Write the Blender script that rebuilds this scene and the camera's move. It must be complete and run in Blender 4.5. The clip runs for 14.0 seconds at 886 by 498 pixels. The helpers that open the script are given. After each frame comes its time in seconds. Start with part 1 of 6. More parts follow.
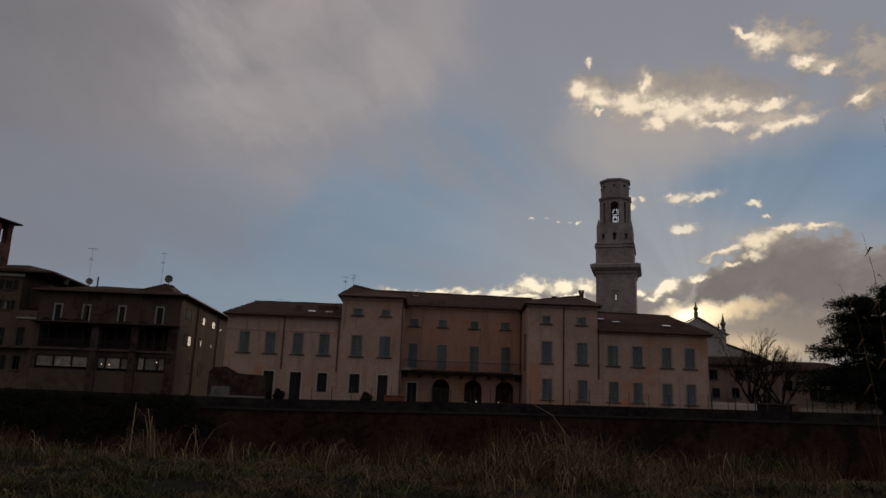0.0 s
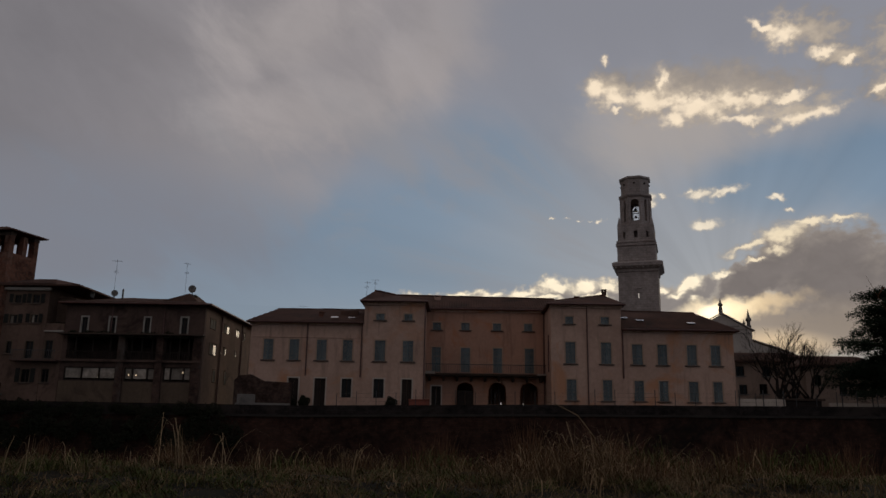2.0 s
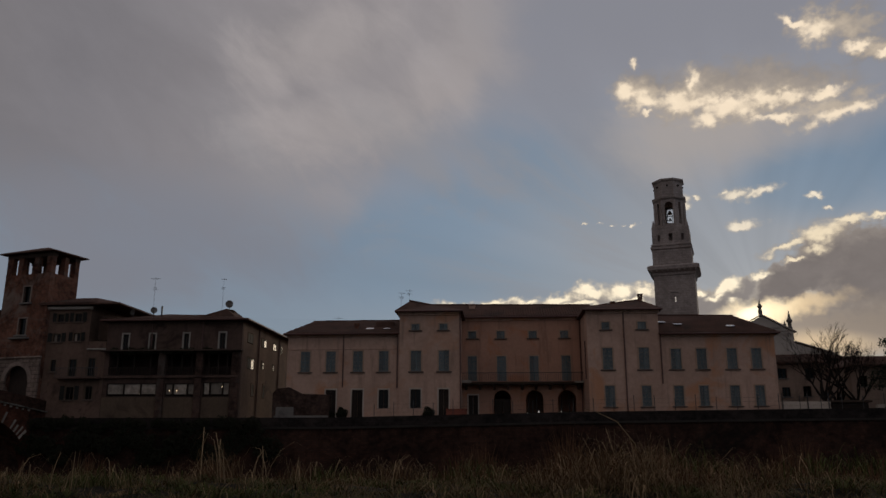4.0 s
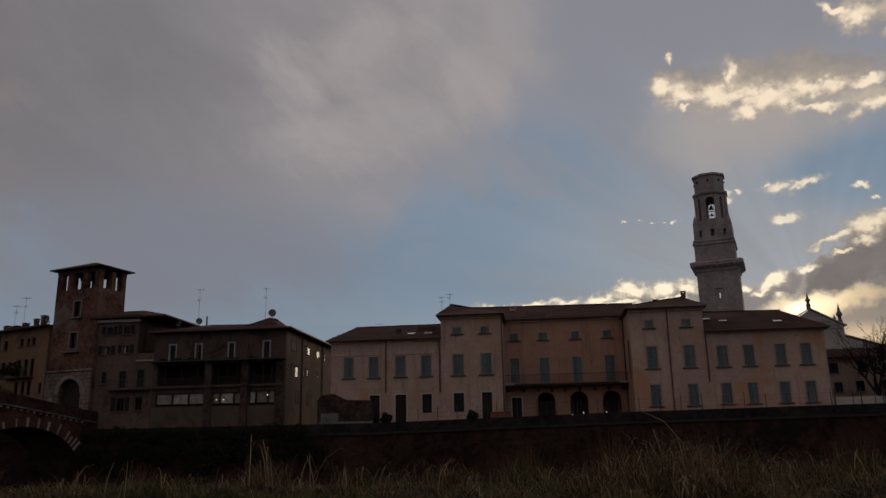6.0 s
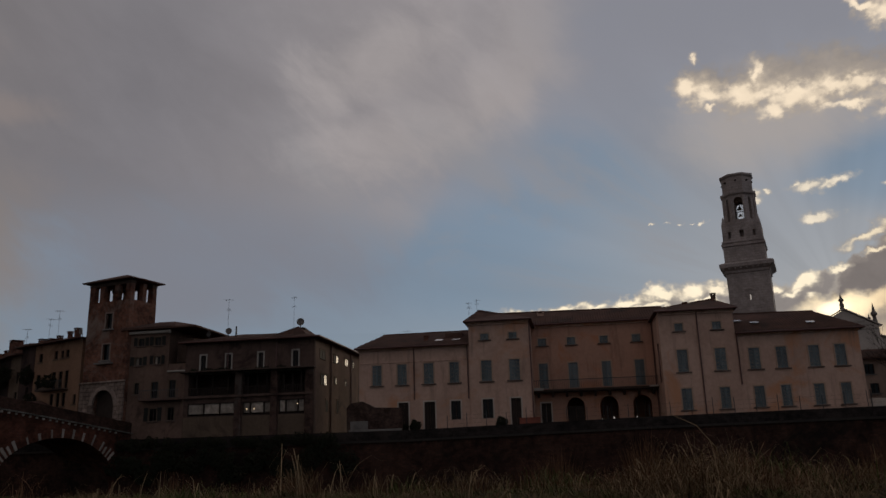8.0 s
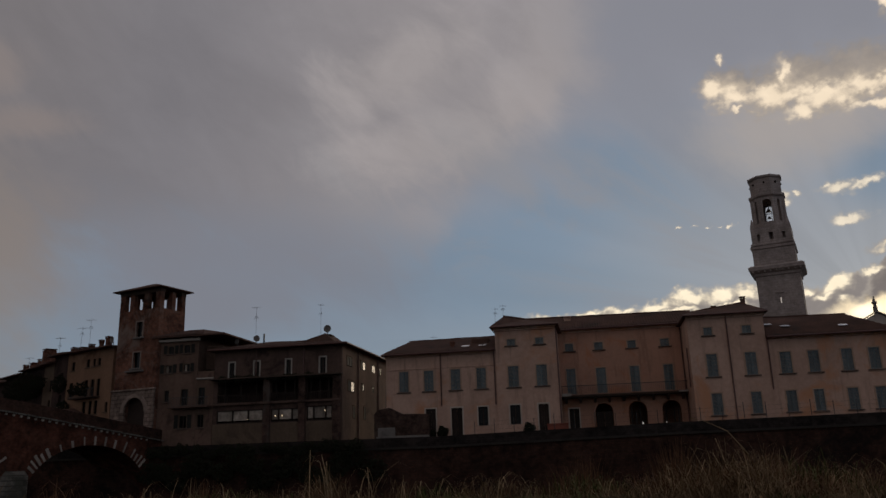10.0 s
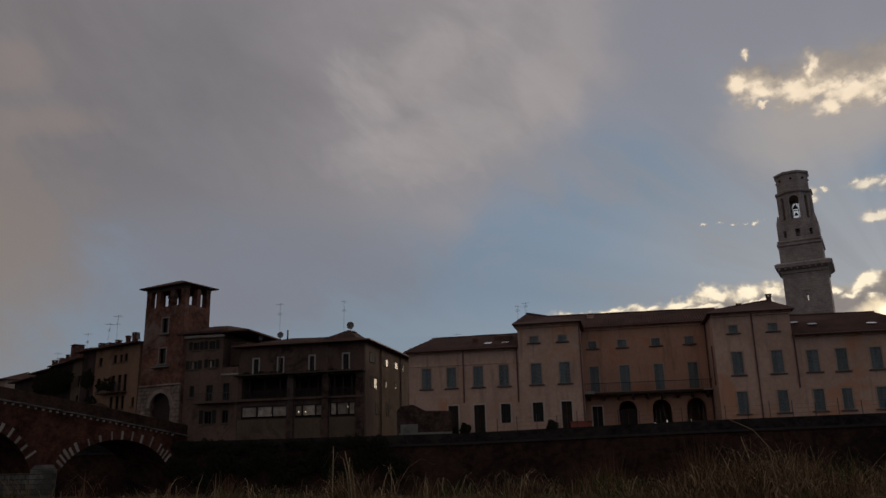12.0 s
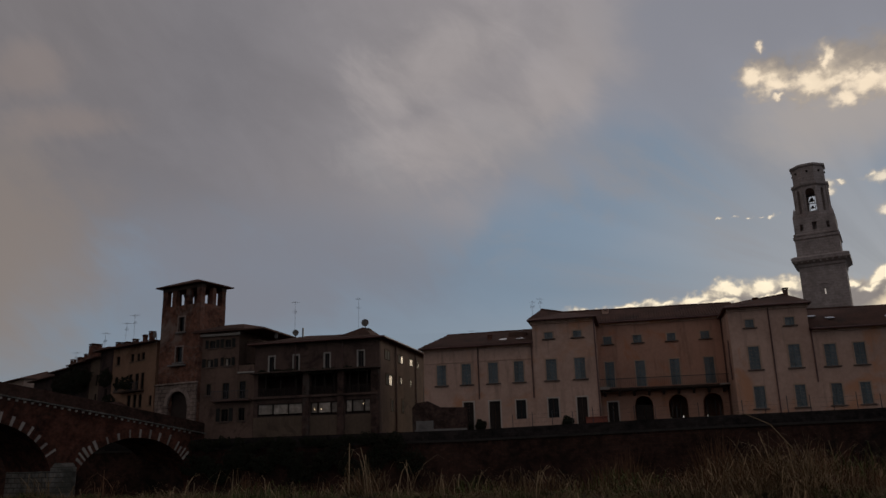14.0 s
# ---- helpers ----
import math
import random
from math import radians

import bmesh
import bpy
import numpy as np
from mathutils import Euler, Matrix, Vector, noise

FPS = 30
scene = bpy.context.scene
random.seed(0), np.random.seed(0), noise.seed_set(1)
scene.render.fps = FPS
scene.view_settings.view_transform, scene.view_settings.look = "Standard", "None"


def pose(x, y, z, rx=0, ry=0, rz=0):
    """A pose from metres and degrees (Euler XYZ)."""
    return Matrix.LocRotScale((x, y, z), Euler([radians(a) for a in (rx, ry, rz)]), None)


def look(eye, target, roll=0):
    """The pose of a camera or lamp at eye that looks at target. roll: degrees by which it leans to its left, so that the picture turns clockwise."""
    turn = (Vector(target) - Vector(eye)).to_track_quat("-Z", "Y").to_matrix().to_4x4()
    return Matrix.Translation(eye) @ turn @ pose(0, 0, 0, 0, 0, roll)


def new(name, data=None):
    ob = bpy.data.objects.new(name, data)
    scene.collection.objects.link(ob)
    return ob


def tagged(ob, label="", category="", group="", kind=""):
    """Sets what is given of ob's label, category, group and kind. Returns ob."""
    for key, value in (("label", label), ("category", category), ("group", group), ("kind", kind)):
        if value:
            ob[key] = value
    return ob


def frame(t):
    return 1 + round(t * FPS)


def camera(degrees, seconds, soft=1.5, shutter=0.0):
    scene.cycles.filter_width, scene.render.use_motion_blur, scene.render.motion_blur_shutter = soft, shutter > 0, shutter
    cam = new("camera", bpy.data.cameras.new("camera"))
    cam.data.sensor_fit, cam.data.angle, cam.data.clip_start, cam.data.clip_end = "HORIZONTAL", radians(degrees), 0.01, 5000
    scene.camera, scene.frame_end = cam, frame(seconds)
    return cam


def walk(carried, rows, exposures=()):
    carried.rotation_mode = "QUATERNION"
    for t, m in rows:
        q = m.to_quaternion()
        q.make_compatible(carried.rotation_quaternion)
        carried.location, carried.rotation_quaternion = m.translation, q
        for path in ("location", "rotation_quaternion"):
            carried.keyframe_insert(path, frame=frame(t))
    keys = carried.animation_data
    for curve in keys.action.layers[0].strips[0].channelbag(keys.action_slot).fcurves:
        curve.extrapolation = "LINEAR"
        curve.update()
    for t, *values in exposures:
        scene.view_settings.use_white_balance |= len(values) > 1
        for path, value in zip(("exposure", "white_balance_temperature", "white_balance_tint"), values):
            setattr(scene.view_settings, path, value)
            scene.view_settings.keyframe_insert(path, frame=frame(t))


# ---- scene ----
# Heights are counted from the eye; the camera turns on the spot on a grassy river bank.
cam = camera(59.0, 14.0, soft=1.5)
TURNS = [  # seconds, yaw, pitch, roll
    (0.0, 0.00, 13.02, 2.29),
    (0.5, 0.44, 12.74, 2.08),
    (1.0, 0.82, 12.61, 1.74),
    (1.5, 1.18, 12.80, 1.37),
    (2.0, 1.54, 13.20, 1.06),
    (4.5, 4.69, 13.97, -0.33),
    (5.0, 5.32, 14.11, -0.74),
    (5.5, 6.07, 14.07, -1.10),
    (6.0, 6.94, 14.12, -1.10),
    (6.5, 7.74, 14.19, -1.17),
    (7.0, 8.36, 14.35, -1.35),
    (7.5, 8.55, 14.47, -1.55),
    (8.0, 8.89, 14.63, -1.70),
    (10.5, 11.24, 15.14, -1.71),
    (11.0, 11.63, 15.10, -1.59),
    (11.5, 12.04, 14.99, -1.55),
    (12.0, 12.52, 14.95, -1.38),
    (12.5, 12.96, 14.91, -1.41),
    (13.0, 13.19, 14.89, -1.52),
    (13.5, 13.49, 14.88, -1.59),
    (14.0, 13.57, 14.73, -1.65),
]
walk(cam, [(t, pose(0, 0, 0, 90 + pitch, 0, yaw) @ pose(0, 0, 0, 0, 0, roll)) for t, yaw, pitch, roll in TURNS])

# ---- world and sun ----
SUN_AZ, SUN_EL = 18.4, 8.6  # degrees right of straight ahead, and up


class Graph:
    """Short calls for shader nodes."""

    def __init__(self, tree):
        self.tree = tree

    def node(self, kind):
        return self.tree.nodes.new(kind)

    def put(self, socket, value):
        if isinstance(value, bpy.types.NodeSocket):
            self.tree.links.new(value, socket)
        else:
            socket.default_value = value

    def math(self, op, a, b=0.0, c=0.0, clamp=False):
        n = self.node("ShaderNodeMath")
        n.operation, n.use_clamp = op, clamp
        for socket, value in zip(n.inputs, (a, b, c)):
            self.put(socket, value)
        return n.outputs[0]

    def ramp(self, value, lo, hi, a=0.0, b=1.0):
        n = self.node("ShaderNodeMapRange")
        n.interpolation_type = "SMOOTHSTEP"
        for socket, v in zip(n.inputs, (value, lo, hi, a, b)):
            self.put(socket, v)
        return n.outputs[0]

    def noise(self, vector, scale, detail=4.0, rough=0.55, warp=0.0):
        n = self.node("ShaderNodeTexNoise")
        self.put(n.inputs["Vector"], vector)
        for key, v in (("Scale", scale), ("Detail", detail), ("Roughness", rough), ("Distortion", warp)):
            n.inputs[key].default_value = v
        return n.outputs["Fac"]

    def mapping(self, vector, place=(0, 0, 0), turn=0.0, scale=(1, 1, 1), kind="TEXTURE"):
        n = self.node("ShaderNodeMapping")
        n.vector_type = kind
        self.put(n.inputs["Vector"], vector)
        n.inputs["Location"].default_value = place
        n.inputs["Rotation"].default_value = (0, 0, radians(turn))
        n.inputs["Scale"].default_value = scale
        return n.outputs[0]

    def mix(self, fac, a, b):
        n = self.node("ShaderNodeMix")
        n.data_type = "RGBA"
        self.put(n.inputs[0], fac)
        for socket, v in ((n.inputs[6], a), (n.inputs[7], b)):
            self.put(socket, (*v, 1) if isinstance(v, tuple) and len(v) == 3 else v)
        return n.outputs[2]

    def blend(self, fac, a, b):
        n = self.node("ShaderNodeMix")
        n.data_type = "VECTOR"
        self.put(n.inputs[0], fac)
        self.put(n.inputs[4], a)
        self.put(n.inputs[5], b)
        return n.outputs[1]

    def scaled(self, colour, value):
        n = self.node("ShaderNodeVectorMath")
        n.operation = "SCALE"
        self.put(n.inputs[0], colour)
        self.put(n.inputs["Scale"], value)
        return n.outputs[0]

    def plus(self, a, b):
        n = self.node("ShaderNodeVectorMath")
        n.operation = "ADD"
        self.put(n.inputs[0], a)
        self.put(n.inputs[1], b)
        return n.outputs[0]


def build_sky():
    world = bpy.data.worlds.new("evening_sky")
    scene.world = world
    world.use_nodes = True
    tree = world.node_tree
    tree.nodes.clear()
    g = Graph(tree)
    sky = g.node("ShaderNodeTexSky")
    sky.sky_type, sky.sun_disc = "NISHITA", False
    sky.sun_elevation, sky.sun_rotation = radians(SUN_EL), radians(SUN_AZ)
    sky.air_density, sky.dust_density, sky.ozone_density = 1.0, 0.6, 2.0
    way = g.node("ShaderNodeTexCoord").outputs["Generated"]
    parts = g.node("ShaderNodeSeparateXYZ")
    g.put(parts.inputs[0], way)
    az = g.math("MULTIPLY", g.math("ARCTAN2", parts.outputs[0], parts.outputs[1]), 57.2958)
    el = g.math("MULTIPLY", g.math("ARCSINE", parts.outputs[2]), 57.2958)
    join = g.node("ShaderNodeCombineXYZ")
    g.put(join.inputs[0], az)
    g.put(join.inputs[1], el)
    where = join.outputs[0]

    # a second, crumpled copy of the directions for the ragged clouds
    crumpled = where
    for scale, size in ((0.32, 1.9), (0.95, 1.0), (2.6, 0.46)):
        across = g.math("SUBTRACT", g.noise(where, scale, 3.0, 0.5), 0.5)
        upward = g.math("SUBTRACT", g.noise(g.plus(where, (31.7, 12.3, 0.0)), scale, 3.0, 0.5), 0.5)
        off = g.node("ShaderNodeCombineXYZ")
        g.put(off.inputs[0], across)
        g.put(off.inputs[1], upward)
        crumpled = g.plus(crumpled, g.scaled(off.outputs[0], size))

    ragged_parts = g.node("ShaderNodeSeparateXYZ")
    g.put(ragged_parts.inputs[0], crumpled)

    def blob(a, e, ra, re, turn=0.0, ragged=False):
        """1 at the heart of a turned ellipse, 0 on its rim."""
        px, py = (ragged_parts.outputs[0], ragged_parts.outputs[1]) if ragged else (az, el)
        c, s = math.cos(radians(turn)), math.sin(radians(turn))
        u = g.math("MULTIPLY_ADD", px, c / ra, g.math("MULTIPLY_ADD", py, s / ra, -(a * c + e * s) / ra))
        v = g.math("MULTIPLY_ADD", px, -s / re, g.math("MULTIPLY_ADD", py, c / re, (a * s - e * c) / re))
        return g.math("SUBTRACT", 1.0, g.math("SQRT", g.math("MULTIPLY_ADD", u, u, g.math("MULTIPLY", v, v))))

    def heap(a, e, ra, re, turn=0.0):
        return blob(a, e, ra, re, turn, True)

    def most(values):
        out = values[0]
        for v in values[1:]:
            out = g.math("SMOOTH_MAX", out, v, 0.25)
        return out

    # clear air: lilac grey high up, blue lower down
    split = g.node("ShaderNodeSeparateColor")
    g.put(split.inputs[0], sky.outputs[0])
    air = g.node("ShaderNodeCombineXYZ")
    for i in range(3):
        g.put(air.inputs[i], split.outputs[i])
    clear = g.scaled(air.outputs[0], 0.010)
    haze = g.blend(g.ramp(el, 9.0, 28.0), (0.174, 0.212, 0.262), (0.228, 0.226, 0.248))
    drift = g.mapping(where, (0, 0, 0), -32.0, (1.8, 1.0, 1.0))
    soft = g.math("SUBTRACT", g.noise(drift, 0.13, 6.0, 0.58, 0.5), 0.5)
    wisp = g.math("SUBTRACT", g.noise(drift, 0.42, 5.0, 0.6, 0.6), 0.5)
    both = g.math("ADD", g.math("MULTIPLY", soft, 1.3), g.math("MULTIPLY", wisp, 0.55))

    def layer(colour, blobs, lo, hi, weight, tone, ragged=0.5):
        d = g.math("ADD", most(blobs), g.math("MULTIPLY", both, ragged))
        return g.blend(g.ramp(d, lo, hi, 0.0, weight), colour, tone)

    haze = layer(haze, [blob(-5.0, 15.0, 15.0, 5.5, 14.0), blob(4.0, 18.5, 9.0, 4.5, -30.0), blob(-2.0, 12.0, 15.0, 3.5, 0.0)], 0.0, 0.75, 0.80, (0.150, 0.206, 0.270), 0.75)
    haze = layer(haze, [blob(30.0, 17.2, 10.0, 4.0, -4.0), blob(22.0, 17.0, 7.0, 3.5, 0.0)], 0.0, 0.6, 0.95, (0.112, 0.178, 0.255), 0.4)
    haze = layer(haze, [blob(-46.0, 14.0, 14.0, 11.0, 0.0)], 0.0, 0.9, 0.9, (0.218, 0.188, 0.172), 0.5)
    haze = layer(haze, [blob(-30.0, 10.5, 11.0, 3.0, 0.0)], 0.0, 0.8, 0.5, (0.175, 0.175, 0.192), 0.4)
    colour = g.plus(haze, clear)

    # the high veil that fills the upper left: an upright edge, a slanting one, and a soft lower side
    def side(ka, ke, level, soft_width):
        d = g.math("ADD", g.math("MULTIPLY", az, ka), g.math("MULTIPLY", el, ke))
        return g.math("DIVIDE", g.math("SUBTRACT", d, level), soft_width)

    def least(values):
        out = values[0]
        for v in values[1:]:
            out = g.math("SMOOTH_MIN", out, v, 0.35)
        return out

    cover = least([side(-1.0, 0.12, 2.0, 2.6), side(-0.613, 0.790, 20.3, 2.2), side(-0.10, 0.97, 18.0, 4.6)])
    cover = g.math("ADD", cover, g.math("MULTIPLY", both, 2.1))
    tone = g.blend(g.ramp(az, -8.0, -34.0), (0.292, 0.266, 0.266), (0.190, 0.178, 0.186))
    pale = g.ramp(g.math("ADD", most([blob(-3.5, 25.0, 8.5, 5.0, 48.0), blob(-11.0, 22.6, 12.0, 3.6, 8.0), blob(-1.0, 29.0, 7.0, 5.0, 90.0), blob(-14.0, 28.0, 9.0, 4.0, 20.0)]), g.math("MULTIPLY", both, 1.2)), 0.0, 0.8, 0.0, 0.85)
    tone = g.blend(pale, tone, (0.350, 0.314, 0.303))
    tone = g.blend(g.ramp(az, -30.0, -44.0), tone, (0.190, 0.173, 0.174))
    tone = g.scaled(tone, g.math("ADD", 1.0, g.math("MULTIPLY", both, 0.30)))
    colour = g.blend(g.ramp(cover, -1.0, 1.0, 0.0, 0.93), colour, tone)
    colour = layer(colour, [blob(14.0, 31.0, 20.0, 8.0)], -0.1, 0.7, 0.6, (0.232, 0.232, 0.258), 0.6)

    colour = layer(colour, [blob(-26.0, 13.0, 17.0, 6.5, 0.0)], 0.0, 0.8, 0.80, (0.203, 0.209, 0.238), 0.9)
    colour = layer(colour, [blob(-46.0, 13.5, 11.5, 10.0, 0.0)], 0.0, 0.8, 0.85, (0.236, 0.200, 0.178), 0.8)
    colour = layer(colour, [blob(-40.5, 22.3, 6.0, 1.6, 8.0), blob(-44.0, 25.0, 5.0, 2.6, 20.0)], 0.0, 0.8, 0.55, (0.262, 0.216, 0.196), 1.1)

    # beams that fan out from the hidden sun
    turn = g.math("ARCTAN2", g.math("SUBTRACT", el, SUN_EL), g.math("SUBTRACT", az, SUN_AZ))
    reach = g.ramp(blob(SUN_AZ, SUN_EL, 42.0, 22.0), 0.0, 0.5)
    rays = 1.0
    for scale, amount in ((2.4, 0.36), (6.5, 0.13)):
        line = g.node("ShaderNodeTexNoise")
        line.noise_dimensions = "1D"
        g.put(line.inputs["W"], turn)
        line.inputs["Scale"].default_value, line.inputs["Detail"].default_value = scale, 1.5
        rays = g.math("ADD", rays, g.math("MULTIPLY", g.math("MULTIPLY", g.math("SUBTRACT", line.outputs["Fac"], 0.47), reach), amount))
    colour = g.scaled(colour, rays)

    # thin streaks of vapour drawn out along the beams
    away = g.math("POWER", g.math("ADD", g.math("POWER", g.math("SUBTRACT", az, SUN_AZ), 2.0), g.math("POWER", g.math("SUBTRACT", el, SUN_EL), 2.0)), 0.5)
    fan = g.node("ShaderNodeCombineXYZ")
    g.put(fan.inputs[0], g.math("MULTIPLY", turn, 5.5))
    g.put(fan.inputs[1], g.math("MULTIPLY", away, 0.085))
    streak = g.noise(fan.outputs[0], 1.0, 5.0, 0.55, 0.5)
    zone = g.ramp(blob(-3.0, 17.0, 24.0, 8.0, -14.0), 0.0, 0.6)
    colour = g.blend(g.math("MULTIPLY", g.ramp(streak, 0.46, 0.68, 0.0, 0.62), zone), colour, (0.268, 0.262, 0.272))

    # light that spreads through the haze round the hidden sun
    colour = layer(colour, [blob(11.0, 13.0, 15.0, 10.0)], 0.0, 1.0, 0.50, (0.302, 0.314, 0.332), 0.4)
    colour = layer(colour, [blob(16.0, 21.6, 10.0, 4.4, 4.0)], -0.1, 0.8, 0.85, (0.385, 0.345, 0.318), 0.9)
    colour = layer(colour, [blob(23.0, 7.2, 10.0, 3.2, 0.0)], 0.0, 0.7, 0.9, (0.33, 0.265, 0.205), 0.3)

    # heaped clouds
    flat = g.mapping(where, (0, 0, 0), 0.0, (1.35, 1.0, 1.0))
    lumps = g.math("SUBTRACT", g.noise(flat, 0.75, 3.0, 0.5, 0.4), 0.5)
    fine = g.math("SUBTRACT", g.noise(flat, 1.9, 5.0, 0.52, 0.3), 0.5)
    rough = g.math("ADD", g.math("MULTIPLY", lumps, 1.5), g.math("MULTIPLY", fine, 1.5))
    other = g.mapping(where, (7.3, -0.55, 3.0), 0.0, (1.45, 1.0, 1.0))
    shadow = g.math("SUBTRACT", g.noise(other, 0.9, 5.0, 0.55, 0.4), 0.5)

    def cloud(colour, heaps, dim, bright, lo, hi, amount, weight=1.0, start=0.1, full=0.9):
        """A soft-edged cloud whose tone goes from dim at its edge to bright in its heart."""
        d = g.math("ADD", most(heaps), g.math("MULTIPLY", rough, amount))
        shade = g.blend(g.ramp(g.math("ADD", d, g.math("MULTIPLY", shadow, 0.5)), start, full), dim, bright)
        shade = g.scaled(shade, g.math("ADD", 1.0, g.math("MULTIPLY", shadow, 0.35)))
        return g.blend(g.ramp(d, lo, hi, 0.0, weight), colour, shade)

    # the high clouds: cream-grey bodies, with the light on their lower sides
    bodies = [heap(17.2, 23.9, 6.5, 1.9, -4), heap(21.5, 23.6, 4.5, 1.5, -6), heap(11.4, 24.6, 2.2, 1.4, -20)]
    colour = cloud(colour, bodies, (0.290, 0.255, 0.228), (0.345, 0.293, 0.245), -0.25, 0.55, 0.45, 0.9)
    far_bodies = [heap(25.3, 26.7, 3.4, 1.4, -8), heap(27.4, 24.7, 2.8, 1.0, -22), heap(30.4, 24.6, 2.2, 2.2, 0), heap(30.4, 22.4, 2.4, 1.0, 18)]
    colour = cloud(colour, far_bodies, (0.270, 0.240, 0.218), (0.400, 0.338, 0.272), -0.20, 0.75, 0.85, 0.9)
    glow = [heap(11.6, 24.0, 2.6, 1.3, -16), heap(15.2, 23.4, 3.6, 1.6, -4), heap(19.6, 22.7, 4.6, 1.25, 0), heap(23.8, 21.6, 3.6, 0.9, 6), heap(24.2, 26.8, 2.4, 1.25, -14), heap(27.6, 24.6, 1.6, 0.6, -20), heap(29.9, 22.3, 1.6, 0.5, 24)]
    colour = cloud(colour, glow, (0.370, 0.315, 0.262), (0.530, 0.440, 0.338), -0.30, 0.90, 0.75, 0.88, 0.0, 0.9)
    lights = [heap(10.2, 24.4, 0.9, 1.1, 10), heap(11.7, 23.6, 1.9, 0.8, -20), heap(14.3, 23.3, 2.4, 0.95, -4), heap(15.0, 24.5, 0.5, 1.2, 0), heap(17.4, 22.8, 2.8, 0.95, -4), heap(21.0, 22.7, 2.8, 0.65, 2), heap(23.7, 22.5, 1.5, 0.40, 8), heap(15.7, 22.1, 1.5, 0.55, 15), heap(20.5, 21.35, 2.3, 0.40, -6), heap(24.6, 21.0, 2.6, 0.55, 10), heap(11.9, 22.8, 0.5, 0.25), heap(10.9, 26.4, 0.35, 0.3), heap(23.6, 26.7, 1.6, 1.0, -20), heap(22.2, 27.6, 0.9, 0.3, -20), heap(26.3, 25.1, 1.1, 0.4, 0), heap(27.9, 24.2, 0.6, 0.3, -20), heap(29.6, 22.2, 1.0, 0.25, 30)]
    colour = cloud(colour, lights, (0.48, 0.400, 0.312), (0.95, 0.78, 0.57), -0.45, 0.95, 0.70, 0.95, -0.05, 0.75)

    # scraps of cloud near the bell tower
    small = [heap(17.5, 16.6, 1.6, 0.5, 0), heap(19.0, 16.7, 1.6, 0.34, 8), heap(16.9, 16.9, 0.5, 0.4, 40), heap(17.8, 14.4, 1.5, 0.42, 4), heap(22.3, 16.0, 0.5, 0.25, -35), heap(23.0, 15.3, 0.45, 0.22), heap(13.7, 16.6, 0.7, 0.40, 20), heap(14.9, 16.9, 0.4, 0.2), heap(6.7, 15.3, 0.34, 0.13, 10), heap(7.9, 15.0, 0.34, 0.13, 10), heap(8.7, 15.0, 0.34, 0.13, 10), heap(9.5, 15.1, 0.34, 0.13, 10), heap(10.3, 15.1, 0.34, 0.13, 10)]
    colour = cloud(colour, small, (0.42, 0.38, 0.33), (0.88, 0.76, 0.58), -0.25, 0.80, 0.75, 0.92)

    # the dark mass: grey throughout, thin bright crests on the side of the sun
    mass = [heap(25.4, 10.8, 5.4, 3.3, -3), heap(32.0, 10.0, 8.0, 3.5, 0), heap(20.8, 10.9, 3.8, 1.35, 16), heap(18.4, 9.8, 2.4, 0.8, 20), heap(40.0, 10.5, 9.0, 3.4), heap(22.6, 12.4, 2.2, 1.5, 20), heap(20.6, 10.2, 2.6, 1.0, 10)]
    colour = cloud(colour, mass, (0.290, 0.250, 0.218), (0.196, 0.170, 0.156), -0.08, 0.26, 0.34, 1.0, 0.0, 0.6)
    crests = [heap(20.2, 12.85, 1.9, 0.36, 14), heap(22.6, 13.6, 1.5, 0.75, 15), heap(24.4, 14.25, 1.6, 0.34, 0), heap(26.3, 14.1, 1.3, 0.24, -8), heap(22.1, 12.6, 1.1, 0.4, 20), heap(20.6, 11.8, 0.9, 0.14, 4)]
    colour = cloud(colour, crests, (0.36, 0.305, 0.248), (0.90, 0.75, 0.52), -0.55, 0.85, 0.70, 0.93, -0.1, 0.85)
    colour = layer(colour, [blob(26.0, 7.6, 7.0, 2.2, -4.0)], 0.0, 0.9, 0.75, (0.262, 0.215, 0.172), 0.4)

    # the low bank behind the roofs: grey feet under bright billows
    feet = [heap(-2.4, 9.0, 3.0, 0.8, 2), heap(2.0, 9.1, 4.0, 1.0, 3), heap(6.6, 9.4, 3.6, 1.3, 6), heap(10.4, 9.6, 3.4, 1.6, 4), heap(15.0, 9.2, 2.4, 1.5, 0), heap(17.0, 10.0, 1.6, 0.9, 20)]
    colour = cloud(colour, feet, (0.38, 0.335, 0.285), (0.250, 0.222, 0.203), -0.10, 0.28, 0.30, 1.0, 0.1, 0.6)
    billows = [heap(-3.0, 9.75, 1.8, 0.35, 2), heap(-0.4, 9.85, 1.6, 0.36, 3), heap(2.2, 9.9, 1.8, 0.42, 3), heap(4.6, 10.0, 1.6, 0.45, 4), heap(6.8, 10.5, 1.5, 0.62, 8), heap(8.9, 10.5, 1.6, 0.75, 4), heap(10.7, 10.6, 1.3, 0.7, 0), heap(6.0, 9.6, 2.0, 0.3), heap(9.6, 9.7, 1.8, 0.35), heap(14.2, 10.2, 0.9, 0.40, 0), heap(16.0, 10.35, 1.2, 0.62, 25), heap(15.4, 9.7, 0.8, 0.35, 0), heap(18.2, 11.0, 0.75, 0.33, 12), heap(16.3, 9.2, 0.4, 0.28)]
    colour = cloud(colour, billows, (0.46, 0.40, 0.325), (1.05, 0.90, 0.65), -0.30, 0.70, 0.72, 0.97, 0.0, 0.75)

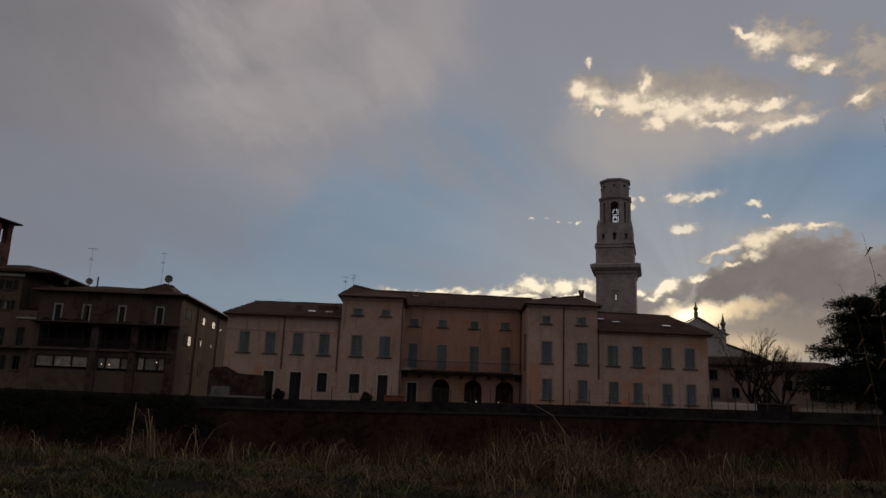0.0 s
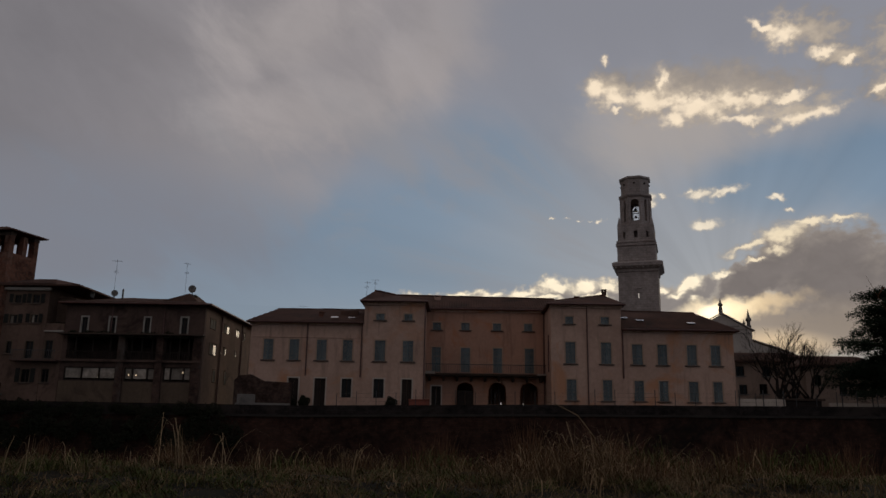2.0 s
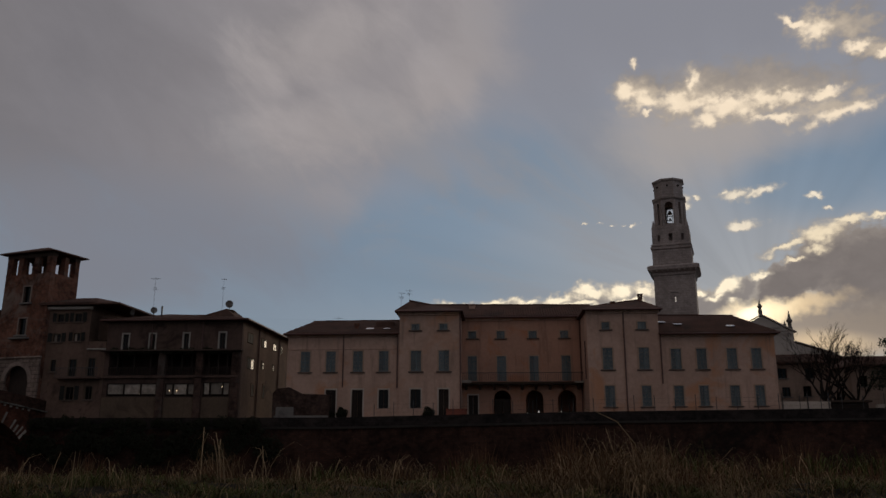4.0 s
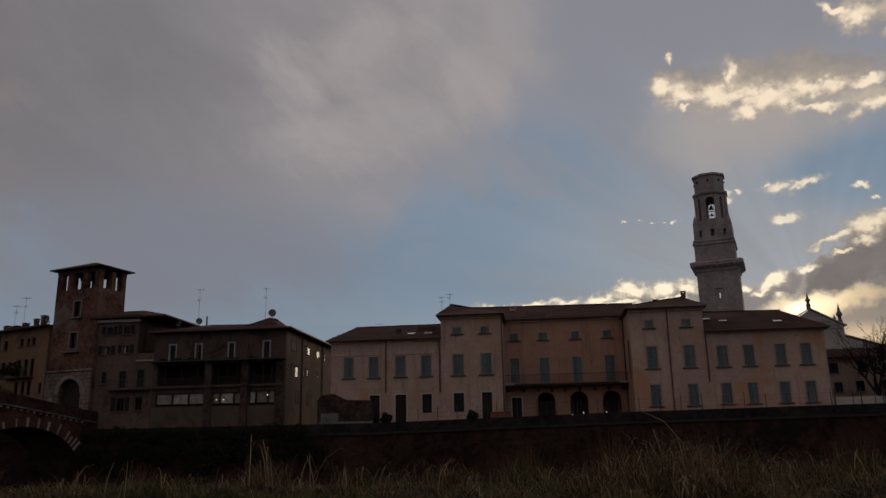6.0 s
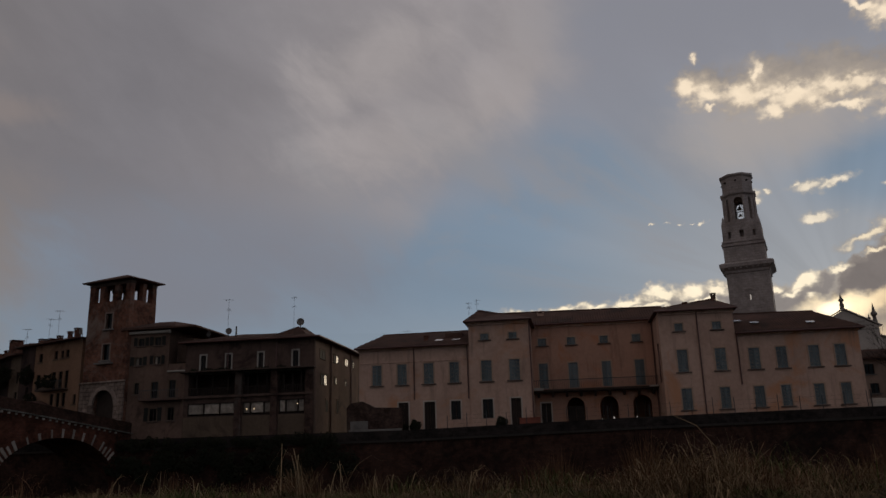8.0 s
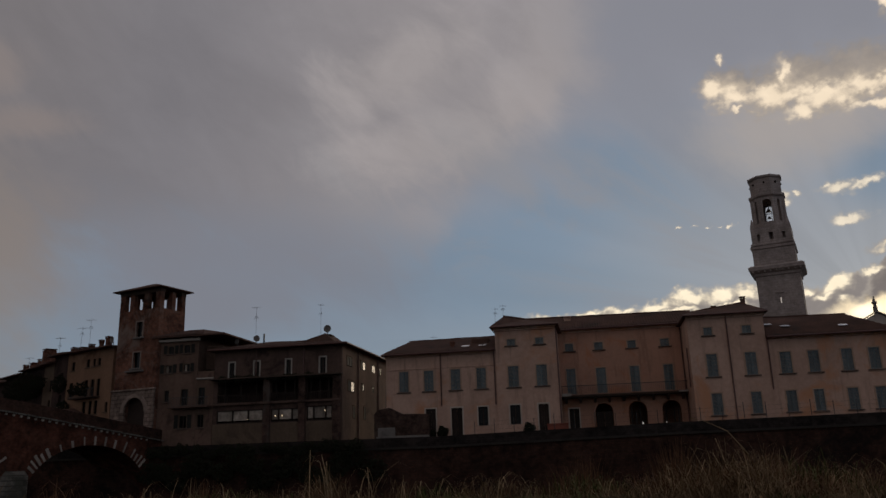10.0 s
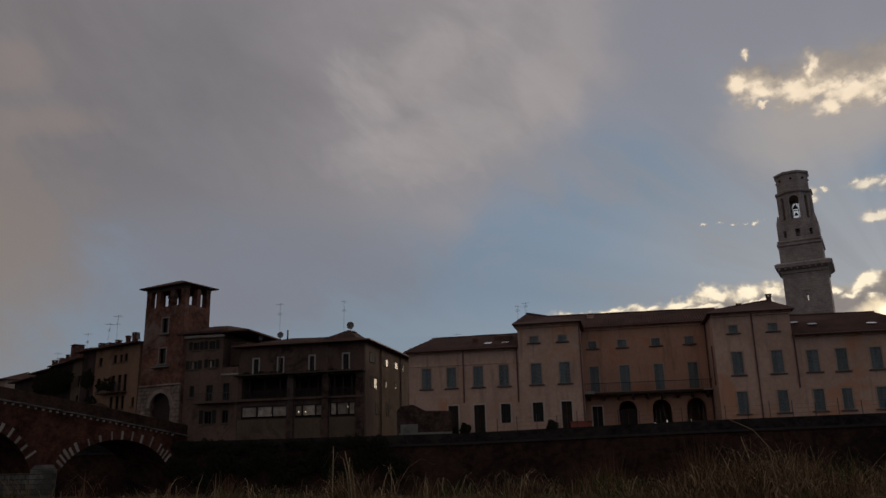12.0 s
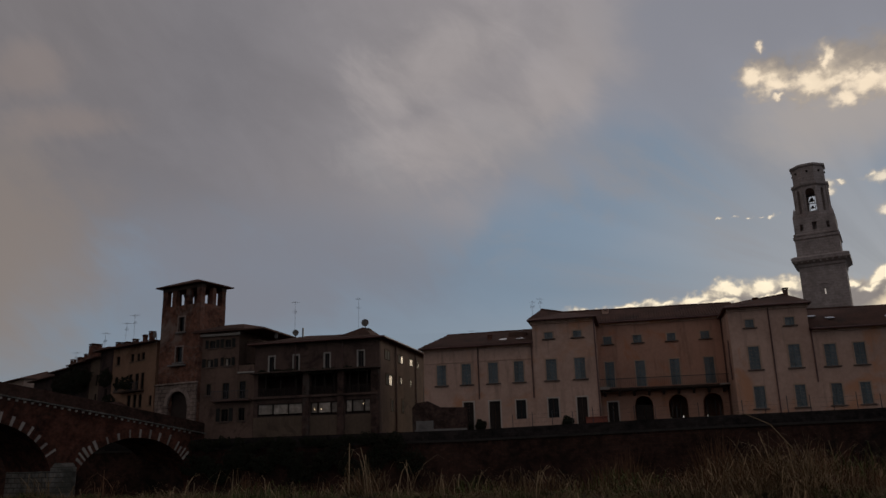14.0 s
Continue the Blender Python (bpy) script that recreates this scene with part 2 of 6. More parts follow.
    # where the hidden sun burns through under the mass
    colour = layer(colour, [heap(20.0, 8.85, 4.8, 0.75, 8.0)], -0.1, 0.9, 0.9, (0.82, 0.61, 0.36), 0.8)
    colour = layer(colour, [heap(18.1, 8.55, 3.2, 1.05, 7.0)], -0.1, 0.8, 1.0, (1.25, 1.00, 0.62), 0.6)
    colour = layer(colour, [blob(21.4, 6.2, 5.0, 1.3, -4.0)], 0.0, 0.9, 0.9, (0.72, 0.54, 0.34), 0.4)
    colour = layer(colour, [blob(17.7, 8.45, 1.5, 0.75, 5.0)], 0.0, 0.8, 1.0, (1.60, 1.32, 0.90), 0.3)
    cool = g.node("ShaderNodeVectorMath")
    cool.operation = "MULTIPLY"
    g.put(cool.inputs[0], colour)
    cool.inputs[1].default_value = (0.997, 1.003, 1.028)
    colour = cool.outputs[0]
    below = g.ramp(el, -3.0, 0.0)
    colour = g.blend(below, (0.05, 0.045, 0.04), colour)
    back = g.node("ShaderNodeBackground")
    g.put(back.inputs["Color"], colour)
    back.inputs["Strength"].default_value = 1.0
    out = g.node("ShaderNodeOutputWorld")
    tree.links.new(back.outputs[0], out.inputs[0])


build_sky()
sun = new("sun", bpy.data.lights.new("sun", "SUN"))
sun.data.energy, sun.data.angle, sun.data.color = 0.5, radians(12), (1.0, 0.82, 0.6)
_a, _e = radians(SUN_AZ), radians(SUN_EL)
sun.matrix_world = look((math.sin(_a) * math.cos(_e) * 300, math.cos(_a) * math.cos(_e) * 300, math.sin(_e) * 300), (0, 0, 0))

# ---- materials ----
def surface(name, base, other, rough=0.85, coarse=0.35, fine=6.0, bump=0.25, streaks=0.0, stain=None, metal=0.0, spread=0.0, stain_scale=0.25, stain_at=0.56, island=0.0):
    """A weathered surface: two colours mixed at two sizes, an optional stain, optional rain streaks, and a fine relief."""
    m = bpy.data.materials.new(name)
    m.use_nodes = True
    tree = m.node_tree
    tree.nodes.clear()
    g = Graph(tree)
    at = g.node("ShaderNodeTexCoord").outputs["Object"]
    big, small = g.noise(at, coarse, 5.0, 0.6, 0.3), g.noise(at, fine, 4.0, 0.6)
    fac = g.ramp(g.math("ADD", g.math("MULTIPLY", big, 0.65), g.math("MULTIPLY", small, 0.35)), 0.33, 0.67)
    colour = g.mix(fac, base, other)
    if stain:
        colour = g.mix(g.ramp(g.noise(at, stain_scale, 6.0, 0.65, 0.8), stain_at, stain_at + 0.14, 0.0, 0.75), colour, stain)
    if streaks:
        long = g.mapping(at, (0, 0, 0), 0.0, (1.0, 1.0, 9.0))
        drip = g.ramp(g.noise(long, 1.6, 4.0, 0.6), 0.52, 0.75, 0.0, streaks)
        colour = g.mix(drip, colour, tuple(0.45 * c for c in base))
    if spread:
        who = g.node("ShaderNodeObjectInfo").outputs["Random"]
        colour = g.scaled(colour, g.math("ADD", 1.0 - spread / 2, g.math("MULTIPLY", who, spread)))
    if island:
        piece = g.node("ShaderNodeNewGeometry").outputs["Random Per Island"]
        colour = g.scaled(colour, g.math("ADD", 1.0 - island / 2, g.math("MULTIPLY", piece, island)))
    shader = g.node("ShaderNodeBsdfPrincipled")
    g.put(shader.inputs["Base Color"], colour)
    g.put(shader.inputs["Roughness"], g.math("ADD", rough - 0.06, g.math("MULTIPLY", small, 0.12)))
    shader.inputs["Metallic"].default_value = metal
    shader.inputs["Specular IOR Level"].default_value = 0.5 if metal or rough < 0.65 else 0.12
    if bump:
        relief = g.node("ShaderNodeBump")
        relief.inputs["Strength"].default_value, relief.inputs["Distance"].default_value = bump, 0.03
        g.put(relief.inputs["Height"], g.math("ADD", small, g.math("MULTIPLY", big, 0.5)))
        tree.links.new(relief.outputs[0], shader.inputs["Normal"])
    out = g.node("ShaderNodeOutputMaterial")
    tree.links.new(shader.outputs[0], out.inputs[0])
    return m


def coursed(name, brick, brick2, mortar, width, height, rough=0.9, bump=0.5, stain=None, patchy=(0.40, 1.65), stain_at=0.52):
    """Courses of brick or ashlar too small or too far to build singly."""
    m = bpy.data.materials.new(name)
    m.use_nodes = True
    tree = m.node_tree
    tree.nodes.clear()
    g = Graph(tree)
    at = g.node("ShaderNodeTexCoord").outputs["Object"]
    parts = g.node("ShaderNodeSeparateXYZ")
    g.put(parts.inputs[0], at)
    flat = g.node("ShaderNodeCombineXYZ")
    g.put(flat.inputs[0], g.math("ADD", parts.outputs[0], parts.outputs[1]))
    g.put(flat.inputs[1], parts.outputs[2])
    tile = g.node("ShaderNodeTexBrick")
    g.put(tile.inputs["Vector"], flat.outputs[0])
    for key, v in (("Color1", (*brick, 1)), ("Color2", (*brick2, 1)), ("Mortar", (*mortar, 1)), ("Scale", 1.0), ("Mortar Size", min(width, height) * 0.10), ("Brick Width", width), ("Row Height", height)):
        tile.inputs[key].default_value = v
    patch = g.math("ADD", g.math("MULTIPLY", g.noise(at, 0.3, 5.0, 0.65, 0.5), 0.55), g.math("MULTIPLY", g.noise(at, 1.7, 5.0, 0.7, 0.3), 0.45))
    colour = g.scaled(tile.outputs["Color"], g.ramp(patch, 0.36, 0.64, *patchy))
    if stain:
        colour = g.mix(g.ramp(g.noise(at, 0.22, 6.0, 0.7, 1.0), stain_at, stain_at + 0.16, 0.0, 0.85), colour, stain)
    shader = g.node("ShaderNodeBsdfPrincipled")
    g.put(shader.inputs["Base Color"], colour)
    shader.inputs["Roughness"].default_value = rough
    shader.inputs["Specular IOR Level"].default_value = 0.12
    relief = g.node("ShaderNodeBump")
    relief.inputs["Strength"].default_value, relief.inputs["Distance"].default_value = bump, 0.03
    g.put(relief.inputs["Height"], g.math("SUBTRACT", g.noise(at, 5.0, 4.0), g.math("MULTIPLY", tile.outputs["Fac"], 0.8)))
    tree.links.new(relief.outputs[0], shader.inputs["Normal"])
    out = g.node("ShaderNodeOutputMaterial")
    tree.links.new(shader.outputs[0], out.inputs[0])
    return m


def glass(name, tint, rough=0.03):
    m = bpy.data.materials.new(name)
    m.use_nodes = True
    b = m.node_tree.nodes["Principled BSDF"]
    b.inputs["Base Color"].default_value = (*tint, 1)
    b.inputs["Roughness"].default_value = rough
    b.inputs["IOR"].default_value = 1.5
    b.inputs["Specular IOR Level"].default_value = 0.12 if name == "river_water" else 0.18 if rough < 0.2 else 0.035
    return m


def lamp_glow(name, colour, power):
    m = bpy.data.materials.new(name)
    m.use_nodes = True
    b = m.node_tree.nodes["Principled BSDF"]
    b.inputs["Emission Color"].default_value = (*colour, 1)
    b.inputs["Emission Strength"].default_value = power
    return m


PEACH = surface("peach_render", (0.595, 0.378, 0.282), (0.445, 0.276, 0.202), 0.9, 0.22, 3.0, 0.15, 0.7, (0.54, 0.240, 0.120), stain_scale=0.16, stain_at=0.54)
OCHRE = surface("ochre_render", (0.53, 0.288, 0.196), (0.41, 0.220, 0.150), 0.9, 0.25, 3.0, 0.15, 0.5, (0.50, 0.205, 0.105), stain_scale=0.18, stain_at=0.54)
CREAM = surface("cream_stone_trim", (0.58, 0.465, 0.375), (0.47, 0.37, 0.295), 0.8, 0.8, 8.0, 0.15)
SHUTTER = surface("grey_green_shutter_paint", (0.188, 0.202, 0.196), (0.135, 0.149, 0.147), 0.7, 1.5, 9.0, 0.1, spread=0.35)
DARKWOOD = surface("dark_door_wood", (0.030, 0.021, 0.017), (0.045, 0.031, 0.024), 0.8, 1.0, 9.0, 0.1, spread=0.4)
ROOFTILE = surface("old_clay_roof_tile", (0.135, 0.072, 0.052), (0.078, 0.046, 0.036), 0.9, 0.5, 4.0, 0.5, 0.3, (0.052, 0.042, 0.036), spread=0.1)
EAVE = surface("dark_eave_wood", (0.085, 0.055, 0.040), (0.06, 0.042, 0.034), 0.8, 1.0, 8.0, 0.2)
PIPE = surface("rusty_brown_downpipe", (0.135, 0.052, 0.037), (0.09, 0.04, 0.03), 0.5, 2.0, 9.0, 0.1)
IRON = surface("dark_iron", (0.035, 0.033, 0.032), (0.055, 0.045, 0.04), 0.55, 2.0, 12.0, 0.1)
STONE = surface("grey_slab_stone", (0.22, 0.19, 0.165), (0.15, 0.13, 0.115), 0.85, 0.8, 7.0, 0.3, 0.3, (0.07, 0.06, 0.05))
TUFF = coursed("pale_ashlar", (0.395, 0.320, 0.285), (0.355, 0.290, 0.258), (0.320, 0.258, 0.230), 1.1, 0.45, 0.85, 0.25, (0.285, 0.232, 0.205), (0.72, 1.22))
BRICK = coursed("old_red_brick", (0.150, 0.056, 0.034), (0.105, 0.042, 0.027), (0.095, 0.062, 0.045), 0.27, 0.085, 0.9, 0.5, (0.185, 0.140, 0.112), (0.35, 1.9))
# Base colours set very low, so the quay face renders near black.
QUAYBRICK = coursed("dark_quay_brick", (0.052, 0.022, 0.014), (0.034, 0.016, 0.011), (0.026, 0.017, 0.013), 0.5, 0.2, 0.9, 0.6, (0.012, 0.009, 0.007))
DULL = surface("dull_brown_render", (0.136, 0.083, 0.064), (0.088, 0.054, 0.042), 0.9, 0.45, 3.0, 0.2, 0.6, (0.026, 0.016, 0.013), stain_at=0.52)
BEIGE = surface("dirty_beige_render", (0.155, 0.105, 0.070), (0.11, 0.075, 0.052), 0.9, 0.35, 3.0, 0.2, 0.4, (0.07, 0.045, 0.034))
GREYR = surface("grey_brown_render", (0.190, 0.115, 0.084), (0.120, 0.074, 0.054), 0.9, 0.3, 3.0, 0.2, 0.5, (0.042, 0.026, 0.022))
YELLOW = surface("ochre_yellow_render", (0.300, 0.170, 0.104), (0.215, 0.120, 0.074), 0.9, 0.3, 3.0, 0.2, 0.4, (0.12, 0.062, 0.038))
PINK = surface("faded_pink_render", (0.42, 0.29, 0.22), (0.32, 0.22, 0.168), 0.9, 0.3, 3.0, 0.2, 0.4, (0.12, 0.08, 0.06))
WHITE = surface("chalky_white_paint", (0.42, 0.36, 0.30), (0.32, 0.27, 0.225), 0.8, 1.0, 8.0, 0.1, 0.3)
CURTAIN = surface("pale_curtain", (0.42, 0.34, 0.27), (0.20, 0.16, 0.128), 0.9, 1.6, 4.0, 0.1, spread=0.8)
WINDOW = glass("dark_window_glass", (0.004, 0.004, 0.004), 0.14)
DIM = surface("dusty_curtained_glass", (0.055, 0.045, 0.038), (0.035, 0.030, 0.026), 0.75, 0.6, 3.0, 0.0)
CLEAR = glass("bright_window_glass", (0.012, 0.011, 0.010), 0.24)
SOIL = surface("damp_bank_soil", (0.020, 0.015, 0.009), (0.013, 0.012, 0.006), 0.95, 0.3, 5.0, 0.6)
WATER = glass("river_water", (0.012, 0.014, 0.012), 0.25)
BARK = surface("bare_tree_bark", (0.030, 0.022, 0.018), (0.020, 0.016, 0.013), 0.95, 2.0, 12.0, 0.5)
NEEDLE = surface("cedar_needles", (0.026, 0.040, 0.020), (0.016, 0.026, 0.013), 0.8, 0.8, 6.0, 0.0)
LEAF = surface("dark_ivy_leaves", (0.020, 0.024, 0.012), (0.028, 0.020, 0.012), 0.8, 0.8, 6.0, 0.0)
GRASS = surface("green_bank_grass", (0.056, 0.072, 0.016), (0.098, 0.082, 0.028), 0.9, 0.45, 2.5, 0.0, island=0.9)
STRAW = surface("dry_straw", (0.345, 0.230, 0.125), (0.17, 0.110, 0.058), 0.9, 0.6, 3.0, 0.0, island=1.1)
RUSSET = surface("dry_russet_reeds", (0.175, 0.085, 0.042), (0.085, 0.044, 0.024), 0.95, 0.6, 4.0, 0.0, island=0.9)
TERRA = surface("terracotta_red", (0.28, 0.085, 0.055), (0.20, 0.065, 0.045), 0.8, 1.0, 6.0, 0.1)
PAVE = surface("terrace_paving", (0.16, 0.14, 0.115), (0.12, 0.105, 0.09), 0.9, 0.5, 4.0, 0.3)
BULB = lamp_glow("warm_bulb", (1.0, 0.72, 0.42), 0.9)
DRYMAT = surface("matted_dry_grass", (0.215, 0.132, 0.066), (0.086, 0.056, 0.029), 0.95, 0.9, 4.0, 0.0, island=1.0)
COPING = surface("dark_coping_stone", (0.050, 0.040, 0.033), (0.032, 0.026, 0.022), 0.9, 0.6, 6.0, 0.4, 0.3, (0.09, 0.075, 0.06), stain_scale=0.35, stain_at=0.62)
GATESTONE = surface("weathered_gate_stone", (0.34, 0.250, 0.200), (0.22, 0.162, 0.130), 0.9, 0.6, 3.0, 0.4, 0.4, (0.07, 0.05, 0.04), stain_scale=0.5)
OLDSHUTTER = surface("faded_dark_shutter", (0.034, 0.031, 0.026), (0.022, 0.020, 0.017), 0.8, 1.5, 9.0, 0.1, spread=0.5)
PARAPET = coursed("dark_quay_parapet_brick", (0.030, 0.022, 0.019), (0.022, 0.017, 0.015), (0.018, 0.014, 0.012), 0.5, 0.2, 0.9, 0.5, (0.045, 0.033, 0.027))
PALESTONE = surface("pale_bridge_stone", (0.36, 0.29, 0.235), (0.25, 0.20, 0.165), 0.9, 1.2, 6.0, 0.3, spread=0.5)
# Bright metal in place of glass: puts the sky's sheen on the roof lights.
SKYGLARE = surface("sky_glare_metal", (0.70, 0.70, 0.70), (0.55, 0.55, 0.56), 0.25, 1.0, 6.0, 0.05, metal=1.0)
TRIM = surface("peach_window_trim", (0.47, 0.305, 0.215), (0.38, 0.245, 0.172), 0.85, 0.8, 8.0, 0.15)
SILL = surface("dark_worn_sill", (0.160, 0.110, 0.085), (0.100, 0.070, 0.056), 0.9, 0.8, 7.0, 0.3)
STUBBRICK = coursed("sooty_broken_brick", (0.085, 0.046, 0.034), (0.060, 0.035, 0.027), (0.05, 0.036, 0.029), 0.27, 0.085, 0.9, 0.6, (0.10, 0.078, 0.064))
# BRICK again at roughly 0.6 of its value; PARAPETBRICK lies lower still.
BRIDGEBRICK = coursed("dark_bridge_brick", (0.095, 0.030, 0.017), (0.060, 0.020, 0.012), (0.055, 0.032, 0.022), 0.27, 0.085, 0.9, 0.5, (0.034, 0.020, 0.014), (0.3, 1.7))

PIERSTONE = coursed("damp_pier_ashlar", (0.200, 0.172, 0.142), (0.145, 0.124, 0.102), (0.07, 0.058, 0.047), 0.95, 0.42, 0.85, 0.5, (0.055, 0.050, 0.038), (0.5, 1.3))
OLDGATE = coursed("weathered_gate_ashlar", (0.300, 0.215, 0.170), (0.225, 0.160, 0.126), (0.150, 0.106, 0.084), 0.9, 0.42, 0.88, 0.4, (0.150, 0.100, 0.076), (0.5, 1.35))
PATCHED = coursed("plaster_patched_brick", (0.165, 0.066, 0.040), (0.115, 0.048, 0.031), (0.105, 0.068, 0.050), 0.27, 0.085, 0.9, 0.5, (0.245, 0.178, 0.142), (0.45, 1.8), 0.49)
PARAPETBRICK = coursed("dark_bridge_parapet_brick", (0.060, 0.027, 0.018), (0.042, 0.020, 0.014), (0.040, 0.026, 0.019), 0.27, 0.085, 0.9, 0.5, (0.032, 0.020, 0.015), (0.4, 1.6))
CHURCHSTONE = surface("pale_church_stone", (0.50, 0.42, 0.36), (0.40, 0.335, 0.285), 0.9, 0.4, 3.0, 0.2, 0.4, (0.30, 0.25, 0.21))
# Darker copy of DULL: row houses, and shade painted into the loggia recess.
ROWDULL = surface("dark_row_and_recess_render", (0.062, 0.036, 0.029), (0.036, 0.022, 0.018), 0.9, 0.45, 3.0, 0.2, 0.6, (0.022, 0.014, 0.012), stain_at=0.50, spread=0.4)

# ---- building blocks ----
def thing(name, m, label, category, group="", kind=""):
    ob = new(name)
    ob.matrix_world = m
    ob.empty_display_size = 0.2
    return tagged(ob, label, category, group, kind)


def mesh_of(name, bm, material):
    bmesh.ops.recalc_face_normals(bm, faces=bm.faces)
    me = bpy.data.meshes.new(name)
    bm.to_mesh(me)
    bm.free()
    me.materials.append(material)
    return me


def part(name, bm, material, parent, label="", smooth=False):
    """One mesh under a thing or a part, in the thing's own metres."""
    me = bm if isinstance(bm, bpy.types.Mesh) else mesh_of(name, bm, material)
    if smooth:
        me.shade_smooth()
    ob = new(name, me)
    ob.parent = parent
    return tagged(ob, label)


def box(bm, x0, x1, y0, y1, z0, z1):
    v = [bm.verts.new(p) for p in ((x0, y0, z0), (x1, y0, z0), (x1, y1, z0), (x0, y1, z0), (x0, y0, z1), (x1, y0, z1), (x1, y1, z1), (x0, y1, z1))]
    for f in ((3, 2, 1, 0), (4, 5, 6, 7), (0, 1, 5, 4), (1, 2, 6, 5), (2, 3, 7, 6), (3, 0, 4, 7)):
        bm.faces.new([v[i] for i in f])
    return bm


def boxes(*rows):
    bm = bmesh.new()
    for r in rows:
        box(bm, *r)
    return bm


def bevelled(width, *rows):
    bm = boxes(*rows)
    bmesh.ops.bevel(bm, geom=bm.edges[:], offset=width, segments=1, affect="EDGES")
    return bm


def tube(bm, points, radii, sides=6):
    """A tube along points; radii: one number or one for each point."""
    pts = [Vector(p) for p in points]
    radii = [radii] * len(pts) if isinstance(radii, (int, float)) else radii
    rings = []
    for i, p in enumerate(pts):
        ahead = (pts[min(i + 1, len(pts) - 1)] - pts[max(i - 1, 0)]).normalized()
        side = ahead.cross(Vector((0, 0, 1)) if abs(ahead.z) < 0.9 else Vector((1, 0, 0))).normalized()
        above = side.cross(ahead)
        rings.append([bm.verts.new(p + radii[i] * (math.cos(a) * side + math.sin(a) * above)) for a in (2 * math.pi * k / sides for k in range(sides))])
    for a, b in zip(rings, rings[1:]):
        for k in range(sides):
            bm.faces.new((a[k], a[(k + 1) % sides], b[(k + 1) % sides], b[k]))
    bm.faces.new(rings[0])
    bm.faces.new(rings[-1][::-1])
    return bm


def prism(outline, y0, y1):
    """An outline of (x, z) drawn out along y."""
    bm = bmesh.new()
    a = [bm.verts.new((x, y0, z)) for x, z in outline]
    b = [bm.verts.new((x, y1, z)) for x, z in outline]
    bm.faces.new(a)
    bm.faces.new(b[::-1])
    for i in range(len(a)):
        j = (i + 1) % len(a)
        bm.faces.new((a[j], a[i], b[i], b[j]))
    return bm


def rings_solid(rings, cap=True):
    """A closed skin through rings of equal length, bottom to top."""
    bm = bmesh.new()
    vs = [[bm.verts.new(p) for p in r] for r in rings]
    for a, b in zip(vs, vs[1:]):
        n = len(a)
        for i in range(n):
            bm.faces.new((a[i], a[(i + 1) % n], b[(i + 1) % n], b[i]))
    if cap:
        bm.faces.new(vs[0][::-1])
        bm.faces.new(vs[-1])
    return bm


def pierced(x0, x1, z0, z1, holes, deep=0.45):
    """A wall in the plane y = 0, deep behind it, with openings (x0, x1, z0, z1) right through it."""
    bm = bmesh.new()
    xs = sorted({x0, x1, *(v for h in holes for v in h[:2])})
    zs = sorted({z0, z1, *(v for h in holes for v in h[2:4])})
    xs, zs = [v for v in xs if x0 <= v <= x1], [v for v in zs if z0 <= v <= z1]
    grid = {}

    def at(x, y, z):
        key = (round(x, 3), y, round(z, 3))
        if key not in grid:
            grid[key] = bm.verts.new((x, y, z))
        return grid[key]

    def quad(*pts):
        bm.faces.new([at(*p) for p in pts])

    def open_at(x, z):
        return any(h[0] < x < h[1] and h[2] < z < h[3] for h in holes)

    for xa, xb in zip(xs, xs[1:]):
        for za, zb in zip(zs, zs[1:]):
            if open_at((xa + xb) / 2, (za + zb) / 2):
                continue
            quad((xa, 0, za), (xb, 0, za), (xb, 0, zb), (xa, 0, zb))
            quad((xa, deep, zb), (xb, deep, zb), (xb, deep, za), (xa, deep, za))
            mx, mz = (xa + xb) / 2, (za + zb) / 2
            for x, side in ((xa, -1), (xb, 1)):
                nx = x + side * 0.005
                if not x0 < nx < x1 or open_at(nx, mz):
                    quad((x, 0, za), (x, 0, zb), (x, deep, zb), (x, deep, za))
            for z, side in ((za, -1), (zb, 1)):
                nz = z + side * 0.005
                if not z0 < nz < z1 or open_at(mx, nz):
                    quad((xa, 0, z), (xb, 0, z), (xb, deep, z), (xa, deep, z))
    return bm


def shifted(bm, m):
    bmesh.ops.transform(bm, matrix=m, verts=bm.verts)
    return bm


def hip_roof(x0, x1, y0, y1, eave, a, b, thick=0.16):
    """Four slopes from an eave rectangle up to the ridge from a to b (a on the left), with a thick edge."""
    bm = bmesh.new()
    low = [bm.verts.new(p) for p in ((x0, y0, eave - thick), (x1, y0, eave - thick), (x1, y1, eave - thick), (x0, y1, eave - thick))]
    top = [bm.verts.new(p) for p in ((x0, y0, eave), (x1, y0, eave), (x1, y1, eave), (x0, y1, eave))]
    ra, rb = bm.verts.new(a), bm.verts.new(b)
    bm.faces.new(low[::-1])
    for i in range(4):
        j = (i + 1) % 4
        bm.faces.new((low[i], low[j], top[j], top[i]))
    for f in ((top[0], top[1], rb, ra), (top[1], top[2], rb), (top[2], top[3], ra, rb), (top[3], top[0], ra)):
        bm.faces.new(f)
    return bm


